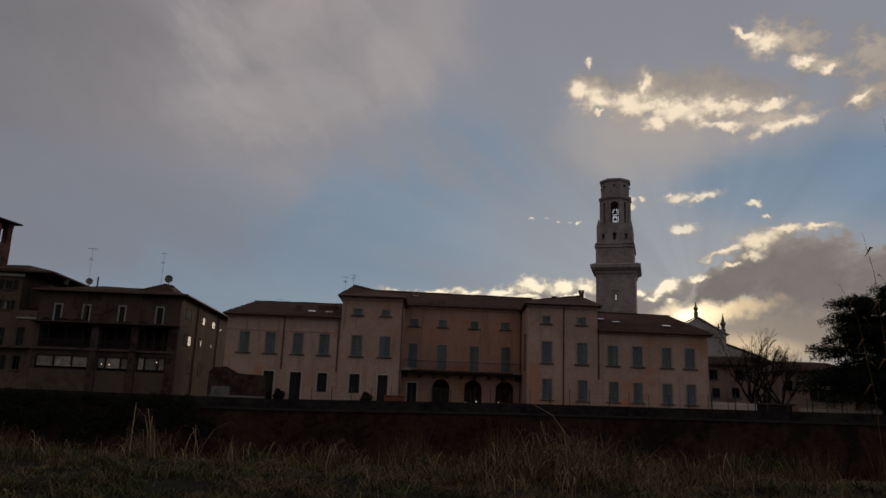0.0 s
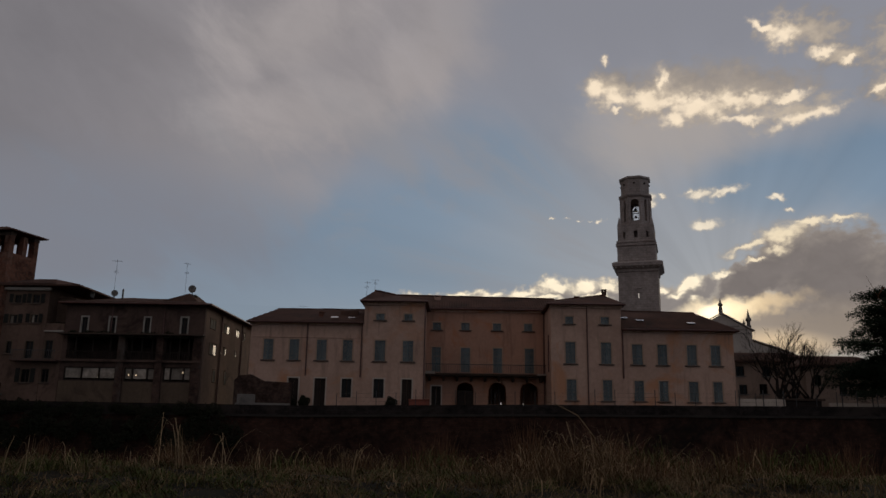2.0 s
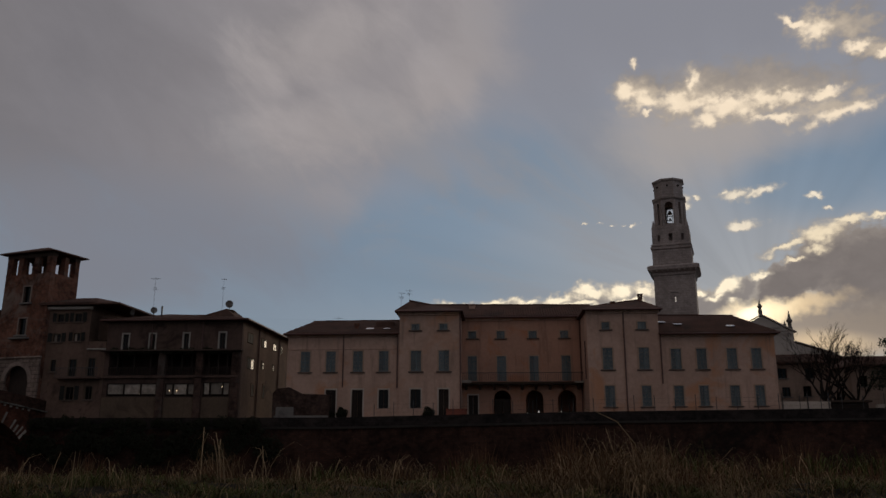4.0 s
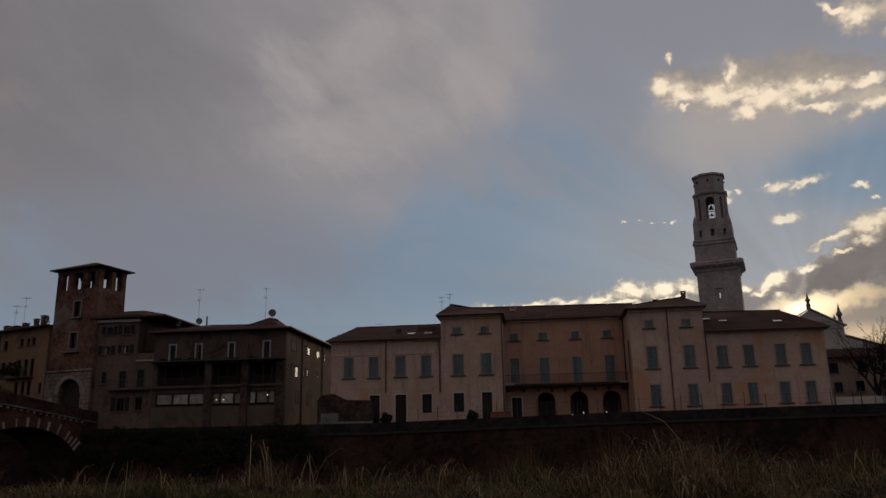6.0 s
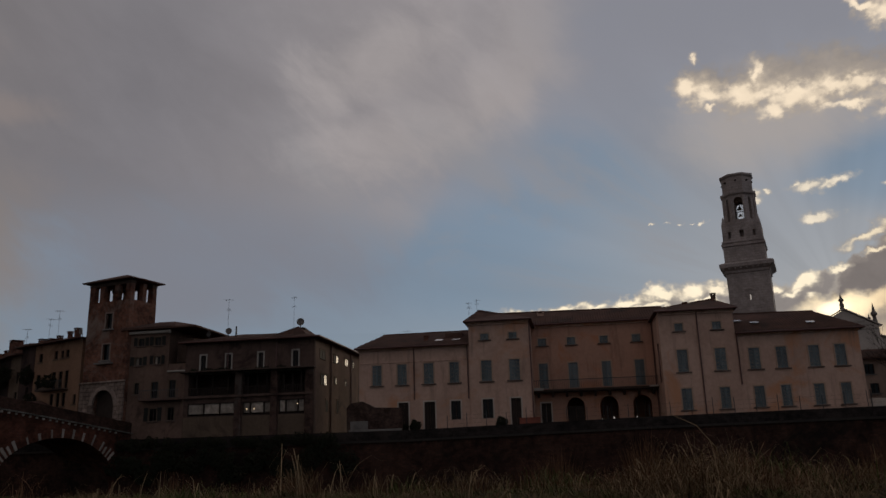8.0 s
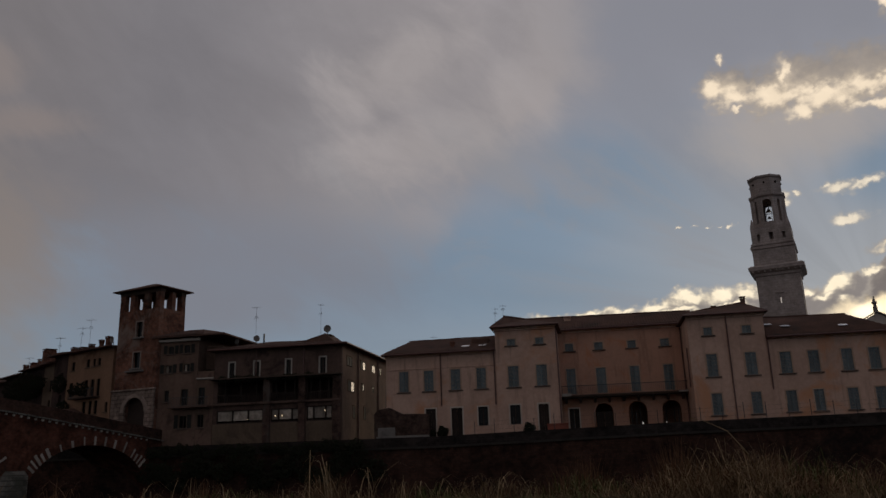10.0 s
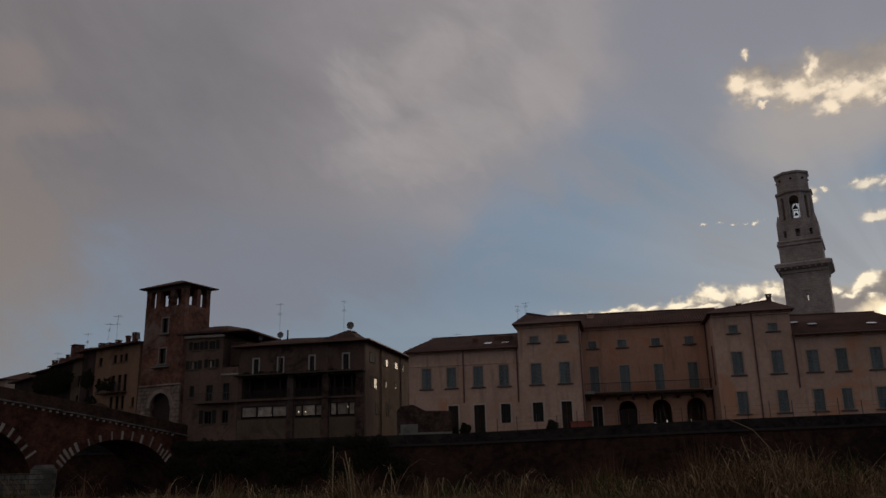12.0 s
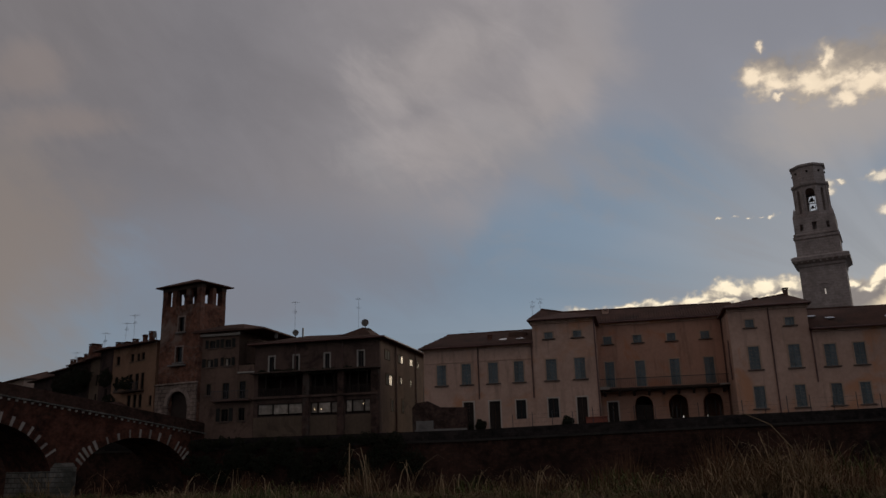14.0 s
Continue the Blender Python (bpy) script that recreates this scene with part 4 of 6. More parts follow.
    part("skylight", shifted(bevelled(0.01, (-0.75, 0.75, -0.5, 0.5, 0.0, 0.08)), pose(-12.05, 3.4, 12.52 + B, 6, 0, 0)), SKYGLARE, house)
    return house


build_palace()


# ---- the restaurant house and its neighbours on the quay ----
def build_loggia_house():
    Y = 77.5
    h = thing("loggia_house", pose(0, Y, 2.0), "dull brown three storey house with a dark timber loggia", "house")
    B = -2.0
    attic = [(-38.39, -37.52, 9.12, 10.84), (-35.56, -34.72, 9.12, 10.84), (-32.02, -31.20, 9.15, 10.86), (-28.30, -27.40, 9.15, 10.90)]
    loggia = [(-39.5, -34.3, 6.55, 8.75), (-33.5, -30.4, 6.5, 8.72), (-29.6, -26.75, 6.45, 8.70)]
    ribbon = [(-39.5, -34.36, 4.38, 5.74), (-33.45, -30.38, 4.35, 5.72), (-29.55, -26.85, 4.34, 5.84)]
    rows = [(a, b, c + B, e + B) for a, b, c, e in attic + loggia + ribbon]
    part("wall", pierced(-39.95, -25.8, 0, 12.0 + B, rows), DULL, h)
    side_up = [(1.6, 3.6, 9.95, 11.08), (6.4, 8.5, 10.05, 11.1), (10.9, 12.4, 10.15, 11.15), (14.2, 15.0, 10.1, 11.15)]
    side_mid = [(1.9, 4.3, 7.3, 8.58), (6.8, 7.9, 7.7, 8.62), (11.0, 11.8, 7.82, 8.66)]
    side_low = [(3.6, 4.7, 4.6, 6.0), (7.6, 8.6, 4.6, 6.2)]
    turn = pose(-25.8, 0.0, 0, 0, 0, 90)
    side_rows = [(a, b, c + B, e + B) for a, b, c, e in side_up + side_mid + side_low]
    part("wall", shifted(pierced(0.455, 20.0, 0, 12.0 + B, side_rows, 0.4), turn), GREYR, h)
    part("wall", boxes((-39.95, -39.5, 0.46, 19.6, 0, 12.0 + B)), DULL, h)
    part("wall", boxes((-39.95, -26.21, 19.6, 20.0, 0, 12.0 + B)), DULL, h)
    part("floor_slab", boxes((-39.4, -26.3, 0.5, 15.0, 6.0 + B, 6.3 + B), (-39.4, -26.3, 0.5, 15.0, 8.9 + B, 9.0 + B)), DULL, h)
    # The dark render deepens the shade inside the loggia.
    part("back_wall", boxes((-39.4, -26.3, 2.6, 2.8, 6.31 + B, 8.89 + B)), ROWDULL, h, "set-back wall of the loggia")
    for a, b, c, e in attic:
        glazed(h, a + 0.14, b - 0.14, c + B, e - 0.14 + B, 0.0, WHITE, 0.14, 1)
    for a, b, c, e in side_up + side_mid + side_low:
        w = glazed(h, a + 0.15, b - 0.15, c + 0.05 + B, e - 0.15 + B, 0.0, BEIGE if c > 7 else GREYR, 0.10, 1, DIM if (a, c) == (1.6, 9.95) or c < 7.0 else (DIM, CLEAR) if a < 9 else CLEAR, inset=-0.025)
        w.matrix_basis = turn
    for k, (a, b) in enumerate(((-39.5, -34.3), (-33.5, -30.4), (-29.6, -26.75))):
        z = 6.4 + B
        rail = part("loggia_rail", boxes((a, b, -0.02, 0.05, z + 0.85, z + 0.93), (a, b, -0.02, 0.05, z + 0.12, z + 0.18)), DARKWOOD, h)
        n = int((b - a) / 0.22)
        for i in range(n):
            x = a + (b - a) * (i + 0.5) / n
            part("baluster", boxes((x - 0.03, x + 0.03, -0.005, 0.04, z + 0.18, z + 0.85)), DARKWOOD, rail)
        for i in range(3):
            x = a + (b - a) * (i + 0.5) / 3
            part("post", boxes((x - 0.06, x + 0.06, 0.08, 0.2, 6.32 + B, 8.7 + B)), DARKWOOD, h)
    for x0, x1 in ((-34.25, -33.52), (-30.38, -29.66), (-26.70, -25.85)):
        part("pillar", bevelled(0.03, (x0, x1, -0.28, -0.004, 0, 8.9 + B)), STUBBRICK, h, "brick pillar")
    part("pergola_roof", bevelled(0.03, (-40.1, -25.6, -0.9, -0.005, 8.86 + B, 9.02 + B)), EAVE, h, "dark projecting timber canopy")
    part("ledge", bevelled(0.03, (-39.9, -25.9, -0.35, -0.005, 6.22 + B, 6.45 + B)), DULL, h)
    for (a, b, c, e), n in zip(ribbon, (3, 3, 3)):
        wnd = part("ribbon_window", boxes((a, b, 0.05, 0.16, e - 0.1 + B, e + B), (a, b, 0.05, 0.16, c + B, c + 0.1 + B)), DARKWOOD, h)
        cuts = [a + (b - a) * u for u in ((0, 0.34, 0.68, 1) if n == 3 and b - a > 4 else (0, 0.26, 0.74, 1))]
        for u, v in zip(cuts, cuts[1:]):
            part("mullion", boxes((u, u + 0.12, 0.04, 0.17, c + 0.1 + B, e - 0.1 + B)), DARKWOOD, wnd)
            part("curtain", boxes((u + 0.09, v - 0.09, 0.14, 0.17, c + 0.28 + B, e - 0.1 + B)), CURTAIN, wnd, "pale drawn curtain behind glass")
    for x, z in ((-33.0, 3.0), (-32.25, 2.98), (-27.6, 3.35), (-36.0, 2.75)):
        part("lamp", tube(bmesh.new(), [(x, 0.10, z - 0.07), (x, 0.10, z), (x, 0.10, z + 0.07)], [0.03, 0.06, 0.025], 8), BULB, h, "small warm lit lamp in the window")
    part("plinth", bevelled(0.03, (-39.9, -34.3, -0.05, -0.003, 0.3, 4.35 + B), (-33.45, -30.42, -0.05, -0.003, 0.3, 4.3 + B), (-29.6, -26.75, -0.05, -0.003, 0.3, 4.3 + B)), BEIGE, h, "dirty beige lower wall")
    roof = part("roof", hip_roof(-40.5, -25.1, -0.7, 20.6, 12.14 + B, (-37.0, 7.5, 13.95 + B), (-31.8, 7.5, 13.8 + B)), ROOFTILE, h, "shallow clay tile hip roof")
    part("roof_tiles", tile_rows(-40.5, -25.1, -0.7, 12.14 + B, 7.5, 13.79 + B, -37.0, -31.8), ROOFTILE, roof)
    part("gutter", tube(bmesh.new(), [(-40.5, -0.78, 12.04 + B), (-25.05, -0.78, 12.04 + B), (-25.05, 20.6, 12.04 + B)], 0.09, 8), PIPE, roof)
    part("roof_room", rings_solid([[(-31.6, 1.6, 12.3 + B), (-26.6, 1.6, 12.1 + B), (-26.6, 5, 12.5 + B), (-31.6, 5, 12.9 + B)], [(-31.0, 1.7, 12.75 + B), (-28.4, 2.2, 13.62 + B), (-28.4, 5, 13.75 + B), (-31.0, 5, 13.2 + B)]]), ROOFTILE, h, "raised tiled hatch in the roof")
    chimney(h, -28.4, 3.0, 12.9 + B, 13.55 + B, 0.9, BEIGE)
    for x, z in ((-36.2, 14.6), (-35.4, 13.5), (-31.5, 13.5)):
        part("flue", tube(bmesh.new(), [(x, 4, 12.9 + B), (x, 4, z - 0.3 + B)], 0.09, 6), IRON, h)
    for x in (-35.2, -29.9):
        downpipe(h, x, -0.08, 9.05 + B, 11.95 + B)
    for y in (5.5, 13.4):
        downpipe(h, -25.72, y, 2.4 + B, 11.95 + B)
    return h


build_loggia_house()


def build_tall_house():
    h = thing("tall_house", pose(0, 77.5, 2.0), "narrow grey brown town house with green shutters and a balcony", "house")
    B = -2.0
    wins = [(-45.55, -44.65, 12.05, 12.95), (-43.70, -42.75, 12.05, 13.0), (-45.80, -44.80, 9.98, 10.9), (-43.62, -42.72, 10.05, 10.95), (-45.72, -45.0, 6.95, 8.25)]
    doors = [(-43.77, -42.80, 6.48, 8.28)]
    low = [(-43.84, -42.80, 4.12, 5.5)]
    shell(h, -46.9, -41.9, 0, 9, 0, 13.75 + B, GREYR, [(a, b, c + B, e + B) for a, b, c, e in wins + doors + low])
    for k, (a, b, c, e) in enumerate(wins + doors + low):
        w = glazed(h, a + 0.1, b - 0.1, c + B, e - 0.1 + B, 0.0, BEIGE, 0.1, 1, (WINDOW, WINDOW, CURTAIN) if k in (0, 1) else (CURTAIN, WINDOW) if k in (2, 3) else WINDOW, sill=True)
        if k in (0, 1, 2, 3, 6):
            wd = (b - a) / 2
            for s0, s1 in ((a - wd + 0.05, a - 0.01), (b + 0.01, b + wd - 0.05)):
                part("shutter", bevelled(0.01, (s0, s1, -0.09, -0.045, c + B, e + B)), OLDSHUTTER, w)
    # the lower stair bay with its roof terrace
    low2 = [(-41.8, -40.85, 6.5, 8.38), (-41.8, -40.88, 4.15, 5.55)]
    shell(h, -41.88, -39.98, 0.02, 6.0, 0, 9.12 + B, GREYR, [(a, b, c + B, e + B) for a, b, c, e in low2], side=False)
    for a, b, c, e in low2:
        glazed(h, a + 0.1, b - 0.1, c + B, e - 0.1 + B, 0.02, BEIGE, 0.1, 1, sill=True)
    part("terrace_slab", bevelled(0.03, (-41.95, -39.97, -0.15, 6.0, 9.13 + B, 9.3 + B)), WHITE, h, "pale terrace edge")
    part("terrace_parapet", boxes((-41.87, -40.0, 0.02, 0.16, 9.31 + B, 10.0 + B)), GREYR, h)
    part("back_room", boxes((-41.87, -39.99, 1.7, 9.0, 9.31 + B, 12.9 + B)), GREYR, h)
    balcony = part("balcony", bevelled(0.03, (-44.6, -40.1, -1.0, -0.01, 6.14 + B, 6.32 + B)), DULL, h, "narrow stone balcony")
    part("handrail", boxes((-44.6, -40.1, -0.98, -0.93, 7.2 + B, 7.26 + B)), IRON, balcony)
    for k in range(24):
        x = -44.55 + 0.19 * k
        part("baluster", boxes((x - 0.015, x + 0.015, -0.97, -0.94, 6.32 + B, 7.2 + B)), IRON, balcony)
    part("cornice", bevelled(0.04, (-46.9, -41.7, -0.35, -0.003, 13.3 + B, 13.6 + B)), WHITE, h, "pale moulded cornice")
    roof = part("roof", hip_roof(-47.3, -38.6, -0.7, 9.6, 13.9 + B, (-45.2, 3.5, 15.15 + B), (-43.2, 3.5, 15.15 + B)), ROOFTILE, h)
    part("roof_tiles", tile_rows(-47.3, -41.0, -0.7, 13.9 + B, 3.5, 15.1 + B, -45.2, -43.2), ROOFTILE, roof)
    return h


build_tall_house()


def build_gate_tower():
    """Local x runs along the gate front away from the near corner, y into the tower."""
    m = pose(-46.5, 77.0, 2.0, 0, 0, 180 - 15.0)
    # local x -> heading 285, local y must lead away from the eye, so the front is drawn at y = 0 going to -y
    t = thing("gate_tower", m, "old brick gate tower with an open loggia under a tiled roof", "tower")
    B = -2.0
    W, Dp = 6.1, 3.8
    flip = pose(0, 0, 0) @ Matrix.Diagonal((1, -1, 1, 1))
    front = [(2.38, 3.31, 14.16, 15.86), (2.46, 3.48, 10.77, 12.49), (1.15, 4.19, 2.2, 7.62)]
    part("wall", shifted(pierced(0, W, 0, 17.2 + B, [(a, b, c + B, e + B) for a, b, c, e in front], 0.6), flip), PATCHED, t)
    for r in ((0, 0.6, -Dp, -0.602, 0, 17.2 + B), (W - 0.6, W, -Dp, -0.602, 0, 17.2 + B), (0.602, W - 0.602, -Dp, -Dp + 0.6, 0, 17.2 + B)):
        part("wall", boxes(r), BRICK, t)
    part("floor_slab", boxes((0.6, W - 0.6, -Dp + 0.6, -0.6, 16.8 + B, 17.1 + B)), BRICK, t)
    for a, b, c, e in front[:2]:
        w = part("window", boxes((a - 0.14, a, -0.12, 0.05, c + B, e + 0.14 + B), (b, b + 0.14, -0.12, 0.05, c + B, e + 0.14 + B), (a, b, -0.12, 0.05, e + B, e + 0.14 + B)), GATESTONE, t)
        part("pane", boxes((a, b, -0.3, -0.26, c + B, e + B)), WINDOW, w)
        part("sill", bevelled(0.02, (a - 0.3, b + 0.3, -0.06, 0.25, c - 0.18 + B, c - 0.004 + B)), STONE, w)
    part("ledge", bevelled(0.03, (1.8, 4.2, 0.005, 0.5, 10.3 + B, 10.5 + B)), STONE, t, "small stone balcony ledge")
    # pale stone gate surround with its arch
    mid, r = 2.67, 1.52
    spring = 6.05 + B
    outer = [(-0.1, 0.2), (-0.1, 8.3 + B), (6.2, 8.3 + B), (6.2, 0.2), (mid + r, 0.2), (mid + r, spring)]
    outer += [(mid + r * math.cos(math.pi * k / 16), spring + r * math.sin(math.pi * k / 16)) for k in range(1, 16)] + [(mid - r, spring), (mid - r, 0.2)]
    part("gate_surround", prism([(x, z) for x, z in outer], 0.005, 0.18), OLDGATE, t, "pale stone gate surround")
    ring = [(mid + 2.0 * math.cos(math.pi * k / 16), spring + 1.95 * math.sin(math.pi * k / 16)) for k in range(17)] + [(mid - r * math.cos(math.pi * k / 16), spring + r * math.sin(math.pi * k / 16)) for k in range(17)]
    part("gate_arch", prism(ring, 0.10, 0.26), GATESTONE, t, "pale stone arch ring")
    part("gate_leaf", boxes((mid - r, mid + r, -0.55, -0.45, 0.2, 7.6 + B)), DARKWOOD, t)
    part("cornice", bevelled(0.04, (-0.2, 6.3, 0.005, 0.32, 8.28 + B, 8.5 + B)), OLDGATE, t)
    # loggia piers
    for x0, x1, y0, y1 in ((0, 0.75, -0.6, 0), (W - 0.75, W, -0.6, 0), (1.75, 2.45, -0.5, -0.02), (3.9, 4.6, -0.5, -0.02), (0, 0.75, -Dp, -Dp + 0.6), (W - 0.75, W, -Dp, -Dp + 0.6), (1.75, 2.45, -Dp + 0.02, -Dp + 0.5), (3.9, 4.6, -Dp + 0.02, -Dp + 0.5), (0.0, 0.6, -2.3, -1.75), (W - 0.6, W, -2.3, -1.75)):
        part("pier", bevelled(0.02, (x0, x1, y0, y1, 17.204 + B, 19.2 + B)), BRICK, t, "square brick pier")
    part("lintel", boxes((-0.02, W + 0.02, -0.7, 0.02, 19.0 + B, 19.4 + B), (-0.02, W + 0.02, -Dp - 0.02, -Dp + 0.7, 19.0 + B, 19.4 + B)), EAVE, t)
    roof = part("roof", hip_roof(-0.62, W + 0.62, -Dp - 0.62, 0.62, 19.56 + B, (2.7, -Dp / 2, 20.55 + B), (3.6, -Dp / 2, 20.55 + B), 0.12), ROOFTILE, t, "low tiled pyramid roof with wide eaves")
    return t


build_gate_tower()


def build_town_house(name, at, heading, width, depth, height, material, label, wins, roof_rise=1.3, chims=(), shutters=True, slope=0.0):
    """A plain house; local x runs along its front to the far end."""
    t = thing(name, pose(at[0], at[1], 2.0, 0, 0, 90 - heading), label, "house", "houses by the bridge")
    s = Matrix.Diagonal((1, -1, 1, 1))
    B = -2.0
    part("wall", shifted(pierced(0, width, 0, height + B, [(a, b, c + B, e + B) for a, b, c, e in wins], 0.4), s), material, t)
    for r in ((0, 0.4, -depth, -0.402, 0, height + B), (width - 0.4, width, -depth, -0.402, 0, height + B), (0.402, width - 0.402, -depth, -depth + 0.4, 0, height + B)):
        part("wall", boxes(r), material, t)
    for a, b, c, e in wins:
        w = part("window", boxes((a, b, -0.22, -0.2, c + B, e + B)), WINDOW, t)
        part("frame", boxes((a, a + 0.07, -0.2, -0.12, c + B, e + B), (b - 0.07, b, -0.2, -0.12, c + B, e + B), ((a + b) / 2 - 0.03, (a + b) / 2 + 0.03, -0.2, -0.12, c + B, e + B)), DARKWOOD, w)
        part("sill", boxes((a - 0.12, b + 0.12, -0.05, 0.12, c - 0.12 + B, c - 0.004 + B)), BEIGE, w)
    part("roof", hip_roof(-0.4, width + 0.4, -depth - 0.4, 0.9, height + 0.12 + B, (2.0, -depth / 2, height + roof_rise + B), (width - 2.0, -depth / 2, height + roof_rise + B)), ROOFTILE, t)
    for x, y, z0, z1, w in chims:
        chimney(t, x, -y, z0 + B, z1 + B, w)
    return t


yellow = build_town_house("yellow_house", (-53.5, 79.7), 293, 9.0, 8.0, 13.6, YELLOW, "ochre yellow house with dark windows beside the gate tower",
    [(4.54, 5.24, 11.71, 12.65), (3.38, 3.95, 11.74, 12.60), (2.35, 3.02, 11.78, 12.62), (7.5, 8.25, 11.58, 12.6), (2.2, 2.9, 8.3, 10.25), (3.3, 4.1, 8.3, 10.25), (4.6, 5.4, 8.3, 10.25), (7.6, 8.4, 8.5, 10.15), (2.41, 3.1, 6.3, 7.8), (3.5, 4.2, 6.3, 7.8), (4.7, 5.44, 6.3, 7.8), (0.45, 1.0, 6.4, 7.5)], 0.6,
    [(6.4, 1.2, 13.2, 14.7, 0.5), (4.4, 1.2, 13.2, 15.0, 0.42), (3.0, 1.2, 13.2, 15.25, 0.52)])
ledge = part("balcony", bevelled(0.03, (2.0, 7.0, 0.01, 0.9, 6.08, 6.22)), EAVE, yellow, "narrow balcony with a dark iron railing")
part("handrail", boxes((2.0, 7.0, 0.82, 0.87, 7.10, 7.16)), IRON, ledge)
for k in range(28):
    part("baluster", boxes((2.08 + 0.18 * k, 2.11 + 0.18 * k, 0.83, 0.86, 6.22, 7.10)), IRON, ledge)
HEADING = 303
hx, hy = math.sin(radians(HEADING)), math.cos(radians(HEADING))
x0, y0 = -61.8, 83.2
for width, h, mat, label, wins, chims in (
    (4.2, 14.1, ROWDULL, "brown rendered house with ivy stains", [(1.2, 2.0, 10.3, 11.6), (1.2, 2.0, 7.6, 9.0)], [(0.6, 2.0, 13.2, 14.7, 0.9), (3.4, 2.0, 13.2, 15.0, 0.8)]),
    (3.2, 13.4, BEIGE, "narrow faded pink house", [(0.4, 1.2, 9.6, 11.0), (0.4, 1.2, 7.2, 8.6)], []),
    (6.5, 13.3, ROWDULL, "dark brown house with a wooden gallery", [(1.0, 2.0, 10.0, 11.2), (3.4, 4.4, 10.0, 11.2)], [(1.0, 2.0, 12.4, 14.9, 0.6), (4.6, 2, 12.4, 15.8, 1.3)]),
    (7.5, 13.0, ROWDULL, "dark old house with several chimneys", [(2.0, 3.0, 9.8, 11.0)], [(1.0, 2.0, 12.2, 14.8, 0.6), (2.8, 2.0, 12.2, 14.5, 1.1), (6.4, 2, 12.2, 14.6, 0.6)]),
    (9.0, 12.5, ROWDULL, "low dull grey brown house at the end of the row", [(3.0, 4.0, 9.6, 10.8)], [(4.0, 2.0, 11.6, 12.5, 0.5)]),
):
    build_town_house("row_house", (x0, y0), HEADING, width - 0.02, 9.0, h - 0.4, mat, label, wins, 0.9, chims)
    x0, y0 = x0 + hx * width, y0 + hy * width


for k, (x, w) in enumerate(((-58.0, 16.0), (-74.0, 18.0), (-92.0, 20.0), (-112.0, 24.0))):
    build_town_house("riverside_house", (x, 78.6), 270, w - 0.05, 8.0, 6.2, (DULL, GREYR, BEIGE, DULL)[k], "low dark riverside house beyond the bridge", [(w * (i + 0.3) / 4, w * (i + 0.3) / 4 + 1.0, 3.6, 5.2) for i in range(4)], 1.0)
build_town_house("gabled_house", (-109.0, 122.0), 300, 14.0, 9.0, 15.6, PINK, "pale house with a low gable beyond the bridge", [(3, 4, 10, 11.6)], 1.8)


